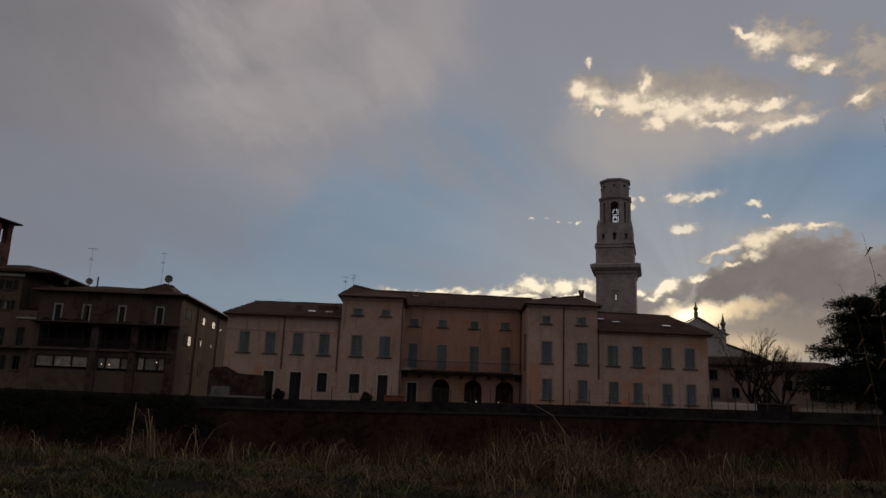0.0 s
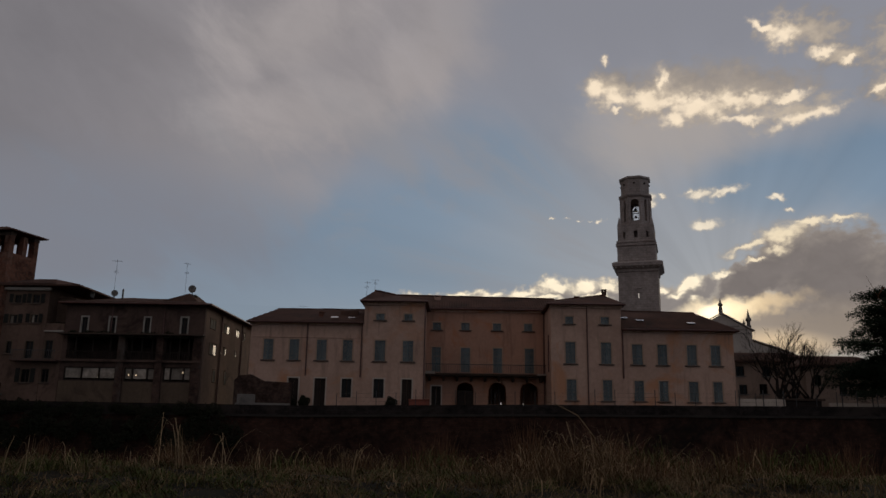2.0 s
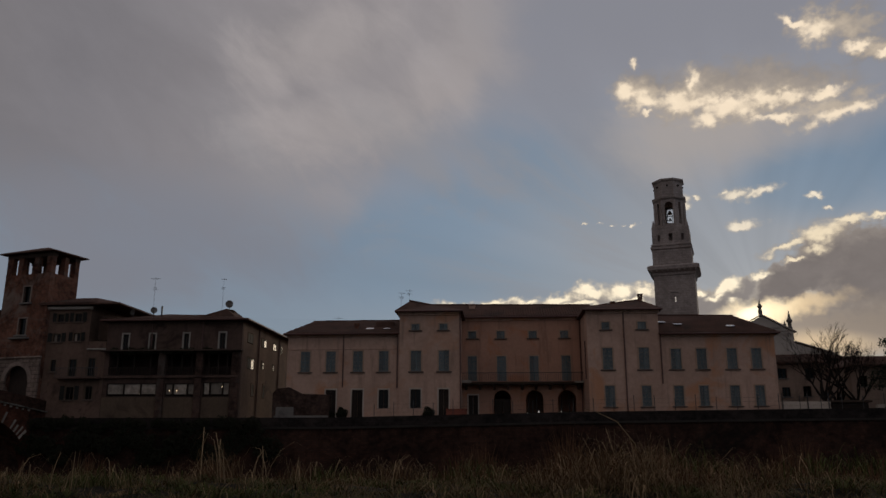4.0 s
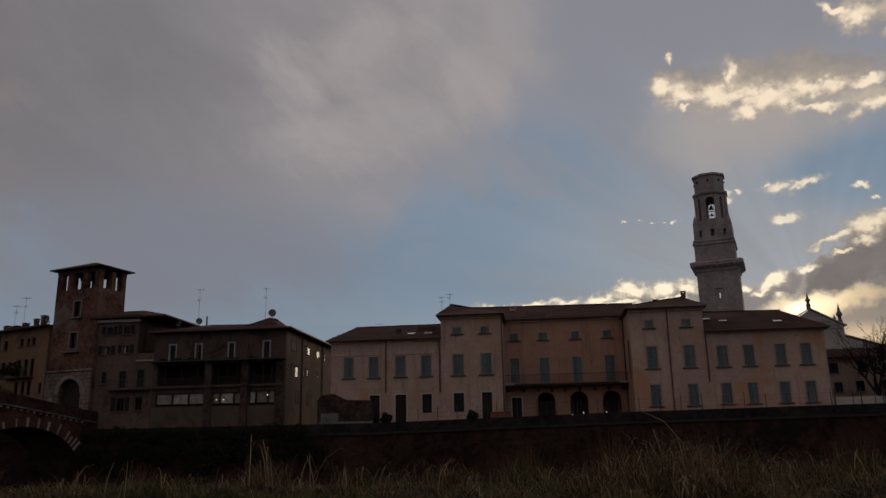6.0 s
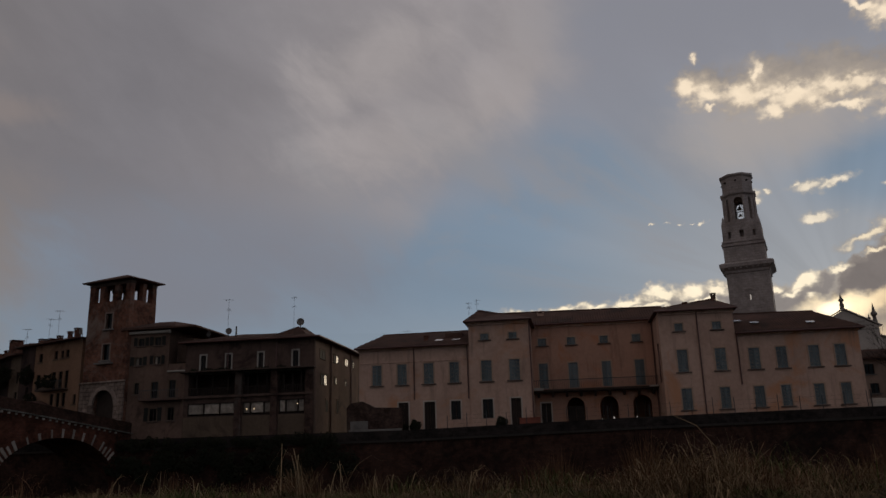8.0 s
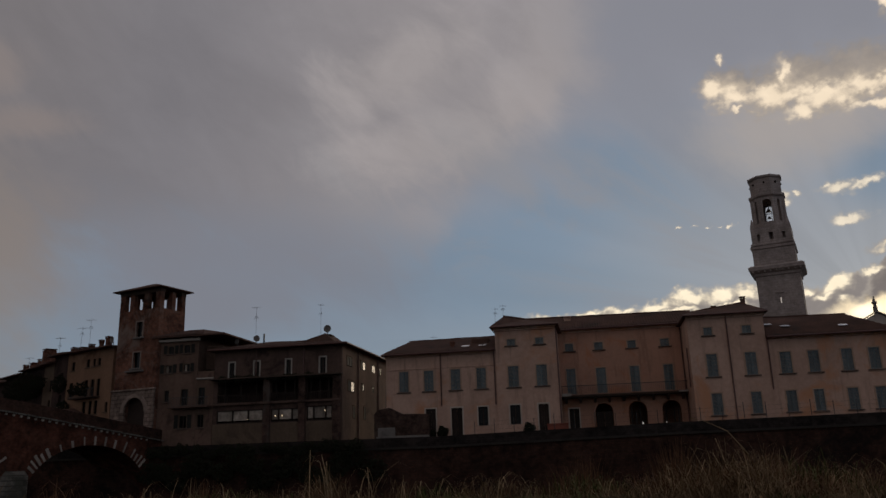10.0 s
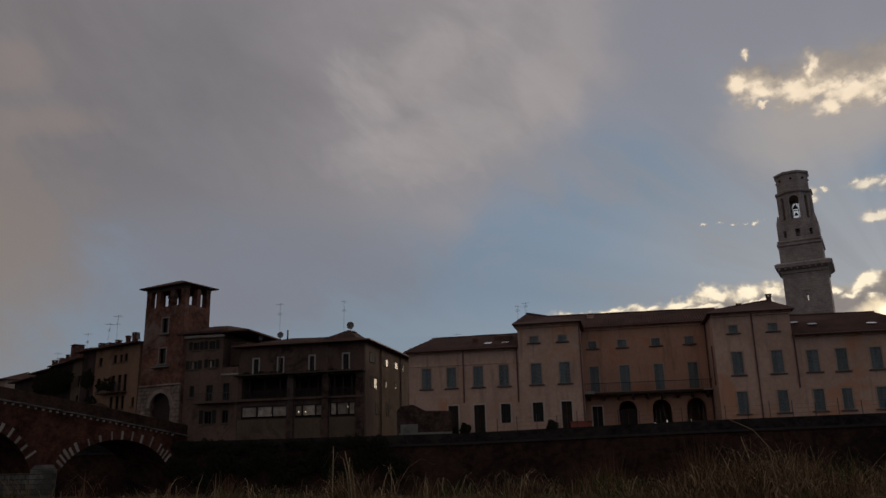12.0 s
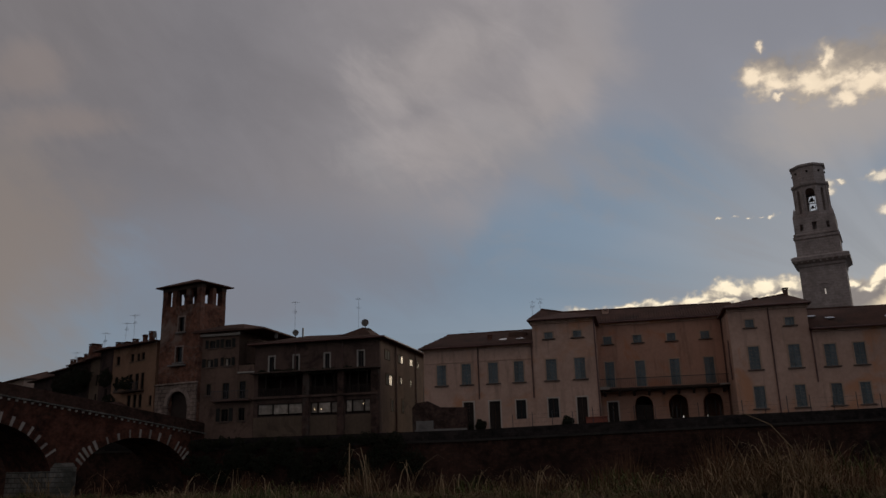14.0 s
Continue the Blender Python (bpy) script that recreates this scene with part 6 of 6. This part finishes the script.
def cedar(at, height, seed):
    rng = random.Random(seed)
    t = thing("cedar", pose(*at), "large dark cedar with flat spreading tiers of needles", "tree")
    part("trunk", tube(bmesh.new(), [(0, 0, -0.2), (0.1, 0, height * 0.3), (-0.1, 0.1, height * 0.65), (0.1, 0, height * 0.97)], [0.55, 0.45, 0.28, 0.06], 9), BARK, t)
    limbs = bmesh.new()
    verts, faces = [], []

    def spray(c, r, n):
        for _ in range(n):
            a, q = rng.uniform(0, 6.28), math.sqrt(rng.random())
            p = c + Vector((math.cos(a) * r * q, math.sin(a) * r * q, rng.gauss(0, 0.24) + 0.25 * (1 - q)))
            u = Vector((rng.gauss(0, 1), rng.gauss(0, 1), rng.gauss(0, 0.45))).normalized() * rng.uniform(0.09, 0.19)
            v = u.cross(Vector((rng.gauss(0, 0.5), rng.gauss(0, 0.5), 1))).normalized() * 0.05
            i = len(verts)
            verts.extend((p - u, p + v, p + u, p - v))
            faces.append((i, i + 1, i + 2, i + 3))

    tiers = 13
    for k in range(tiers):
        h = height * (0.19 + 0.77 * k / (tiers - 1))
        reach = height * (0.66 - 0.30 * (k / (tiers - 1)) ** 1.6)
        n = 9
        for j in range(n):
            a = 6.28 * j / n + rng.uniform(-0.35, 0.35) + k * 0.7
            r = reach * rng.uniform(0.52, 1.0)
            base = Vector((0, 0, h + rng.uniform(-0.6, 0.5)))
            tip = base + Vector((math.cos(a) * r, math.sin(a) * r, rng.uniform(-0.7, 0.6)))
            mid = base.lerp(tip, 0.5) + Vector((0, 0, rng.uniform(0.1, 0.5)))
            tube(limbs, [base, mid, tip], [0.14, 0.08, 0.03], 5)
            steps = max(3, int(r / 0.55))
            for i in range(steps):
                u = 0.25 + 0.75 * (i + rng.random()) / steps
                p = base.lerp(mid, u * 2) if u < 0.5 else mid.lerp(tip, u * 2 - 1)
                side = Vector((-math.sin(a), math.cos(a), 0)) * rng.uniform(-1, 1) * r * 0.16
                spray(p + side, rng.uniform(0.5, 1.25), 130)
    part("limbs", limbs, BARK, t)
    me = bpy.data.meshes.new("needles")
    me.from_pydata([tuple(v) for v in verts], [], faces)
    me.materials.append(NEEDLE)
    part("crown", me, NEEDLE, t, "dense dark green needles")
    return t


cedar((45.6, 80.5, 2.2), 13.3, 5)


# ---- roof aerials ----
antenna(-9.6, 84.0, 14.75, 1.5, 3, 0, 0.4)
antenna(-10.2, 81.5, 13.6, 1.9, 3, 2, 0.35)
dish(-28.2, 79.9, 13.95, 0.40, 190)
dish(-38.6, 80.0, 13.2, 0.32, 160)
dish(-36.4, 80.0, 13.4, 0.34, 200)
dish(-52.9, 78.6, 14.0, 0.42, 150)
antenna(-36.6, 80.2, 13.2, 4.0, 4)
antenna(-30.1, 83.0, 13.8, 3.8, 3, 0, 0.3)
antenna(-18.6, 90.0, 12.6, 1.6, 2)
antenna(-58.6, 82.4, 14.2, 3.4, 4, 0, 0.6)
antenna(-60.2, 83.0, 14.2, 2.6, 4, 3, 0.6)
antenna(-66.4, 87.5, 13.0, 3.6, 4, 0, 0.6)
antenna(-75.0, 93.0, 12.6, 2.6, 3, 0, 0.6)


# ---- grass and dry stalks on the near bank ----
def blades(count, area, height, width, seed, patch_side):
    """Bent grass blades in one mesh, in clumps; patch_side +1 or -1 picks which patches of ground they favour, 0 all."""
    rng = np.random.default_rng(seed)
    x = rng.uniform(area[0], area[1], count)
    y = area[2] + (area[3] - area[2]) * rng.random(count) ** 0.8
    kind = np.array([noise.noise((a * 0.55, b * 0.55, 7.0)) + 0.5 * noise.noise((a * 1.7, b * 1.7, 2.0)) for a, b in zip(x, y)])
    keep = rng.random(count) < np.clip(0.5 + patch_side * (2.6 * kind - 0.018 * (x + 4.0)), 0.28, 1.0)
    x, y = x[keep], y[keep]
    n = len(x)
    z = np.array([bank_height(a, b) for a, b in zip(x, y)])
    lump = np.array([noise.noise((a * 1.1, b * 1.1, 11.0)) for a, b in zip(x, y)])
    knot = np.array([noise.noise((a * 2.9, b * 2.9, 23.0)) for a, b in zip(x, y)])
    swirl = np.array([noise.noise((a * 0.9, b * 0.9, 17.0)) for a, b in zip(x, y)])
    h = rng.uniform(height[0], height[1], n) * np.clip(0.85 + 1.3 * lump + 0.7 * knot, 0.42, 1.7)
    a = swirl * 9.0 + knot * 4.0 + rng.normal(0, 1.0, n)
    lean = rng.uniform(1.0, 1.9, n) * h
    w = rng.uniform(width[0], width[1], n)
    side = np.stack([np.cos(a + np.pi / 2), np.sin(a + np.pi / 2), np.zeros(n)], 1) * w[:, None]
    foot = np.stack([x, y, z - 0.03], 1)
    mid = foot + np.stack([np.cos(a) * lean * 0.42, np.sin(a) * lean * 0.42, h * 0.52], 1)
    tip = foot + np.stack([np.cos(a) * lean, np.sin(a) * lean, h * (0.86 - 0.24 * (lean / h) ** 2)], 1)
    verts = np.stack([foot - side, foot + side, mid + side * 0.8, mid - side * 0.8, tip], 1).reshape(-1, 3)
    base = np.arange(n)[:, None] * 5
    quads, tris = base + np.array([[0, 1, 2, 3]]), base + np.array([[3, 2, 4]])
    me = bpy.data.meshes.new("grass")
    me.from_pydata(verts.tolist(), [], quads.tolist() + tris.tolist())
    return me


for n, area, height, width, mat, label, seed, side in (
    (260000, (-26, 18, 8.6, 22.0), (0.06, 0.25), (0.004, 0.010), GRASS, "rough green grass on the river bank", 3, 1),
    (230000, (-28, 20, 8.6, 22.5), (0.07, 0.28), (0.003, 0.008), DRYMAT, "dry brown grass matted on the river bank", 5, -1),
    (3800, (-30, 24, 9.0, 21.0), (0.14, 0.46), (0.003, 0.006), STRAW, "scattered pale bent stalks on the river bank", 8, 0),
):
    me = blades(n, area, height, width, seed, side)
    me.materials.append(mat)
    tagged(new("grass", me), label, "grass", kind="stuff")


def tuft(x, y, height, count, seed, material=None, loose=0.16):
    """A loose clump: some upright stalks, more leaves that arch over, some broken in the middle."""
    rng = random.Random(seed)
    t = thing("dry_grass_tuft", pose(x, y, bank_height(x, y) - 0.02), "tall dry grass tuft with bent straw leaves", "grass tuft", "dry grass tufts")
    bm = bmesh.new()
    wind = rng.uniform(0, 6.28)
    for k in range(count):
        a = wind + rng.gauss(0, 1.3) if loose < 0.2 else rng.uniform(0, 6.28)
        h = height * rng.uniform(0.3, 1.0) ** 1.2
        kind = rng.random()
        bend = h * (rng.uniform(0.1, 0.4) if kind < 0.12 else rng.uniform(0.5, 1.25))
        drop = h * (0.0 if kind < 0.14 else rng.uniform(0.25, 0.8))
        w = rng.uniform(0.004, 0.010)
        foot = Vector((rng.gauss(0, loose), rng.gauss(0, min(loose, 0.4)), 0))
        if loose > 0.2:
            h *= rng.uniform(0.45, 0.85)
            foot.z = height * 0.55 * rng.random() * math.exp(-(foot.x / (1.6 * loose)) ** 2)
            bend, drop, w = h * rng.uniform(0.5, 1.7), h * rng.uniform(0.1, 1.0), w * 0.8
        out = Vector((math.cos(a), math.sin(a), 0))
        knee = rng.uniform(0.55, 0.9)
        pts = [foot, foot + out * bend * 0.15 + Vector((0, 0, h * knee * 0.6)), foot + out * bend * 0.35 + Vector((0, 0, h * knee)), foot + out * bend * 0.7 + Vector((0, 0, h - drop * 0.25)), foot + out * bend * 1.15 + Vector((0, 0, h - drop))]
        side = Vector((-out.y, out.x, 0))
        last = None
        for i, p in enumerate(pts):
            s = side * w * (1, 1, 0.85, 0.6, 0.15)[i]
            pair = (bm.verts.new(p - s), bm.verts.new(p + s))
            if last:
                bm.faces.new((last[0], last[1], pair[1], pair[0]))
            last = pair
    part("leaves", bm, material or STRAW, t)
    return t


TUFT_SPOTS = [(-19.4, 16.0, 1.25), (-16.4, 17.0, 1.1), (-7.9, 16.0, 0.85), (-21.5, 16.5, 0.8), (2.5, 16.0, 0.85), (4.2, 16.2, 0.9), (7.1, 16.0, 1.25), (8.5, 16.5, 1.35), (10.4, 16.2, 1.5), (11.0, 17.0, 1.2), (6.0, 17.0, 1.0), (-12.5, 17.0, 0.8), (-3.0, 17.0, 0.75), (-25.5, 16.0, 0.8), (-29.0, 15.5, 0.9), (-31.5, 16.5, 0.9), (14.0, 16.5, 1.0), (15.4, 17.0, 0.9), (18.0, 16.8, 0.9), (20.5, 16.5, 0.9), (0.2, 16.8, 0.7), (-5.4, 16.6, 0.75), (-10.2, 16.4, 0.75), (-14.4, 16.4, 0.7)]
for k, (az, r, h) in enumerate(TUFT_SPOTS):
    tuft(r * math.sin(radians(az)), r * math.cos(radians(az)), h * 0.92, 15, 40 + k)
spots = random.Random(77)
for k in range(64):
    az, r = spots.uniform(-44, 30) if k % 3 else spots.gauss(8.5, 3.0), spots.uniform(12.5, 19.5)
    tuft(r * math.sin(radians(az)), r * math.cos(radians(az)), spots.uniform(0.2, 0.55), 12, 200 + k, STRAW if k % 2 else DRYMAT)
for k in range(36):
    az = spots.gauss(9.0, 4.0) if k % 2 else spots.uniform(-42, 31)
    r = spots.uniform(18.5, 21.0)
    tall = spots.uniform(0.35, 0.8) + 0.35 * math.exp(-((az - 8.5) / 4.0) ** 2)
    tuft(r * math.sin(radians(az)), r * math.cos(radians(az)), tall, 34, 400 + k, RUSSET if k % 4 else DRYMAT)
for az, r, sx, sz, mat in ((9.2, 16.4, 2.2, 0.95, DRYMAT), (10.6, 16.0, 1.6, 0.7, RUSSET), (8.2, 16.0, 1.8, 0.9, RUSSET), (7.4, 16.8, 1.8, 1.0, DRYMAT), (4.6, 17.0, 2.0, 0.75, RUSSET), (12.6, 16.4, 1.9, 0.8, GRASS), (-1.5, 17.0, 2.0, 0.55, GRASS), (-7.4, 16.8, 1.8, 0.55, DRYMAT), (-19.6, 16.4, 1.3, 0.6, DRYMAT), (-12.0, 16.6, 1.6, 0.5, GRASS), (17.5, 16.6, 2.0, 0.6, DRYMAT), (22.5, 16.8, 2.2, 0.6, GRASS), (-26.0, 16.2, 1.8, 0.5, GRASS), (-33.0, 15.6, 1.8, 0.5, DRYMAT)):
    x, y = r * math.sin(radians(az)), r * math.cos(radians(az))
    tuft(x, y, sz, int(110 * sx), 700 + int(10 * az), mat, sx * 0.30)


def tangle(count, azimuth, spread, reach, length, material, label, seed):
    """Thin dry stalks that rise, arch over and hang, thickest round one bearing."""
    rng = np.random.default_rng(seed)
    verts, faces = [], []
    for _ in range(count):
        az = rng.normal(azimuth, spread) if spread < 20 else rng.uniform(azimuth - spread, azimuth + spread)
        dist = rng.uniform(*reach)
        x, y = dist * math.sin(radians(az)), dist * math.cos(radians(az))
        if spread >= 20 and noise.noise((x * 0.6, y * 0.6, 31.0)) < 0.05:
            continue
        swell = math.exp(-((az - azimuth) / (1.3 * spread)) ** 2) if spread < 20 else 0.0
        p = Vector((x, y, bank_height(x, y) - 0.03 + 0.30 * swell * rng.random()))
        a = rng.uniform(0, 6.28)
        rise, fall = radians(rng.uniform(25, 85)), radians(rng.uniform(40, 175))
        long = rng.uniform(*length) * (0.6 + 0.5 * swell)
        w = rng.uniform(0.003, 0.0075)
        side = Vector((math.cos(a + 1.57), math.sin(a + 1.57), 0.25)) * w
        kink = rng.integers(1, 5)
        i = len(verts)
        for k in range(6):
            q = side * (1.0 - 0.16 * k)
            verts += [tuple(p - q), tuple(p + q)]
            p = p + Vector((math.cos(a) * math.cos(rise), math.sin(a) * math.cos(rise), math.sin(rise))) * long / 5
            rise -= fall / 5 * (2.2 if k == kink else 0.7)
            a += rng.normal(0, 0.12)
        faces += [(i + 2 * k, i + 2 * k + 1, i + 2 * k + 3, i + 2 * k + 2) for k in range(5)]
    me = bpy.data.meshes.new("grass")
    me.from_pydata(verts, [], faces)
    me.materials.append(material)
    return tagged(new("grass", me), label, "grass", kind="stuff")


tangle(1300, 8.5, 4.2, (14.5, 17.5), (0.4, 1.15), DRYMAT, "tangled heap of dry arching grass on the bank", 61)
tangle(560, 8.0, 5.0, (14.0, 16.5), (0.35, 1.1), STRAW, "pale broken straw in the tangled dry grass", 62)
tangle(900, 9.5, 3.6, (15.0, 18.0), (0.45, 1.3), RUSSET, "rusty brown arching stalks in the dry grass", 63)
tangle(3600, -7.0, 38.0, (12.0, 18.0), (0.3, 0.9), DRYMAT, "patches of dry arching grass along the bank", 64)
tangle(1500, -7.0, 38.0, (11.0, 17.5), (0.25, 0.8), STRAW, "scattered pale broken straw along the bank", 65)
bend_x, bend_y = 16 * math.sin(radians(8.6)), 16 * math.cos(radians(8.6))
arching = thing("arching_stalk", pose(bend_x, bend_y, bank_height(bend_x, bend_y)), "single long pale stalk bent over to one side", "grass stalk")
part("stalk", tube(bmesh.new(), [(0.3, 0, -0.02), (0.22, 0, 0.9), (-0.1, 0, 1.32), (-0.5, 0, 1.52), (-0.75, 0, 1.58)], [0.012, 0.011, 0.009, 0.007, 0.003], 5), STRAW, arching)


def thicket(name, area, count, height, material, label, seed):
    rng = np.random.default_rng(seed)
    verts, faces = [], []
    for _ in range(count):
        x, y = rng.uniform(area[0], area[1]), rng.uniform(area[2], area[3])
        h = rng.uniform(height[0], height[1]) * (0.75 + 0.6 * noise.noise((x * 0.25, 4.0, 1.0)))
        z = area[4]
        a, w = rng.uniform(0, 6.28), rng.uniform(0.02, 0.06)
        lean = rng.uniform(0, 0.35) * h
        i = len(verts)
        verts += [(x - w, y, z), (x + w, y, z), (x + w * 0.7 + math.cos(a) * lean * 0.4, y + math.sin(a) * lean * 0.4, z + h * 0.6), (x - w * 0.7 + math.cos(a) * lean * 0.4, y + math.sin(a) * lean * 0.4, z + h * 0.6), (x + math.cos(a) * lean, y + math.sin(a) * lean, z + h)]
        faces += [(i, i + 1, i + 2, i + 3), (i + 3, i + 2, i + 4)]
    me = bpy.data.meshes.new(name)
    me.from_pydata(verts, [], faces)
    me.materials.append(material)
    return tagged(new(name, me), label, "reeds", kind="stuff")


thicket("reeds", (-6, 48, 70.5, 75.2, -6.5), 5000, (4.0, 7.6), RUSSET, "dry russet reeds along the foot of the quay wall", 21)
thicket("reeds", (-50, -6, 72.5, 75.2, -6.5), 3500, (3.0, 5.6), RUSSET, "sparse dry reeds along the foot of the quay wall", 22)


# ---- ivy on the quay top and tall canes on the bank ----
for k in range(16):
    x = -47.0 + 1.55 * k + spots.uniform(-0.4, 0.4)
    clump("ivy_bush", (x, 75.7, quay_top(x) - 1.0 - 0.2 * (k % 3)), (spots.uniform(1.3, 2.4), 0.9, spots.uniform(0.7, 1.5)), 420, LEAF, "dark straggling ivy bush on the quay wall", "bush", 0.12, "quay ivy bushes")
for k in range(16):
    x = -46.0 + 1.6 * k + spots.uniform(-0.5, 0.5)
    clump("ivy_bush", (x, 75.35, quay_top(x) - spots.uniform(2.6, 4.6)), (spots.uniform(2.2, 3.6), 0.9, spots.uniform(1.6, 2.6)), 900, LEAF, "dark ivy hanging down the quay wall", "bush", 0.12, "quay ivy bushes")
for k, (az, top_el, lean) in enumerate(((29.35, 13.4, -0.25), (31.1, 20.5, -0.25), (28.6, 10.2, -0.5), (30.2, 12.0, 0.2))):
    r = 13.0 + k * 0.4
    x, y = r * math.sin(radians(az + 0.6)), r * math.cos(radians(az + 0.6))
    z = bank_height(x, y)
    h = r * math.tan(radians(top_el)) - z
    cane = thing("cane", pose(x, y, z), "tall thin bare cane stalk on the river bank", "cane", "bank canes")
    part("stalk", tube(bmesh.new(), [(0, 0, -0.05), (lean * 0.15, 0, h * 0.5), (lean * 0.5, 0, h * 0.85), (lean, 0, h)], [0.007, 0.006, 0.004, 0.002], 5), RUSSET, cane)
    for j in range(5):
        u = 0.55 + 0.1 * j
        base = Vector((lean * (0.15 + 0.6 * (u - 0.5)), 0, h * u))
        sd = 1 if j % 2 else -1
        bm = bmesh.new()
        a, b, c, e = (bm.verts.new(v) for v in (base, base + Vector((sd * 0.05, 0.012, 0.01)), base + Vector((sd * 0.16, 0, -0.18)), base + Vector((sd * 0.05, -0.012, -0.03))))
        bm.faces.new((a, b, c, e))
        part("leaf", bm, RUSSET, cane)

for k in range(7):
    x = -39.0 + 1.95 * k + spots.uniform(-0.5, 0.5)
    clump("hanging_creeper", (x, 76.95, 8.55), (spots.uniform(1.0, 2.2), 0.7, spots.uniform(0.5, 0.8)), 260, LEAF, "dark creeper trailing over the loggia canopy", "creeper", 0.10, "loggia creepers")

for x, y, z, size in ((-57.6, 80.2, 8.3, (1.6, 1.0, 1.5)), (-59.3, 81.2, 8.5, (1.3, 0.9, 1.2)), (-61.4, 82.4, 6.3, (1.6, 0.8, 1.8)), (-62.6, 83.0, 9.0, (1.9, 0.7, 2.2)), (-70.2, 87.4, 8.8, (4.5, 0.9, 3.4)), (-74.0, 89.8, 9.0, (4.0, 0.9, 2.8)), (-67.6, 85.6, 9.8, (2.4, 0.8, 1.8)), (-40.9, 78.3, 9.35, (1.5, 0.6, 0.9))):
    clump("balcony_plant", (x, y, z), size, int(260 * size[0] * size[2]), LEAF, "dark leafy plant growing on a house front", "plant", 0.11, "plants on the house fronts")
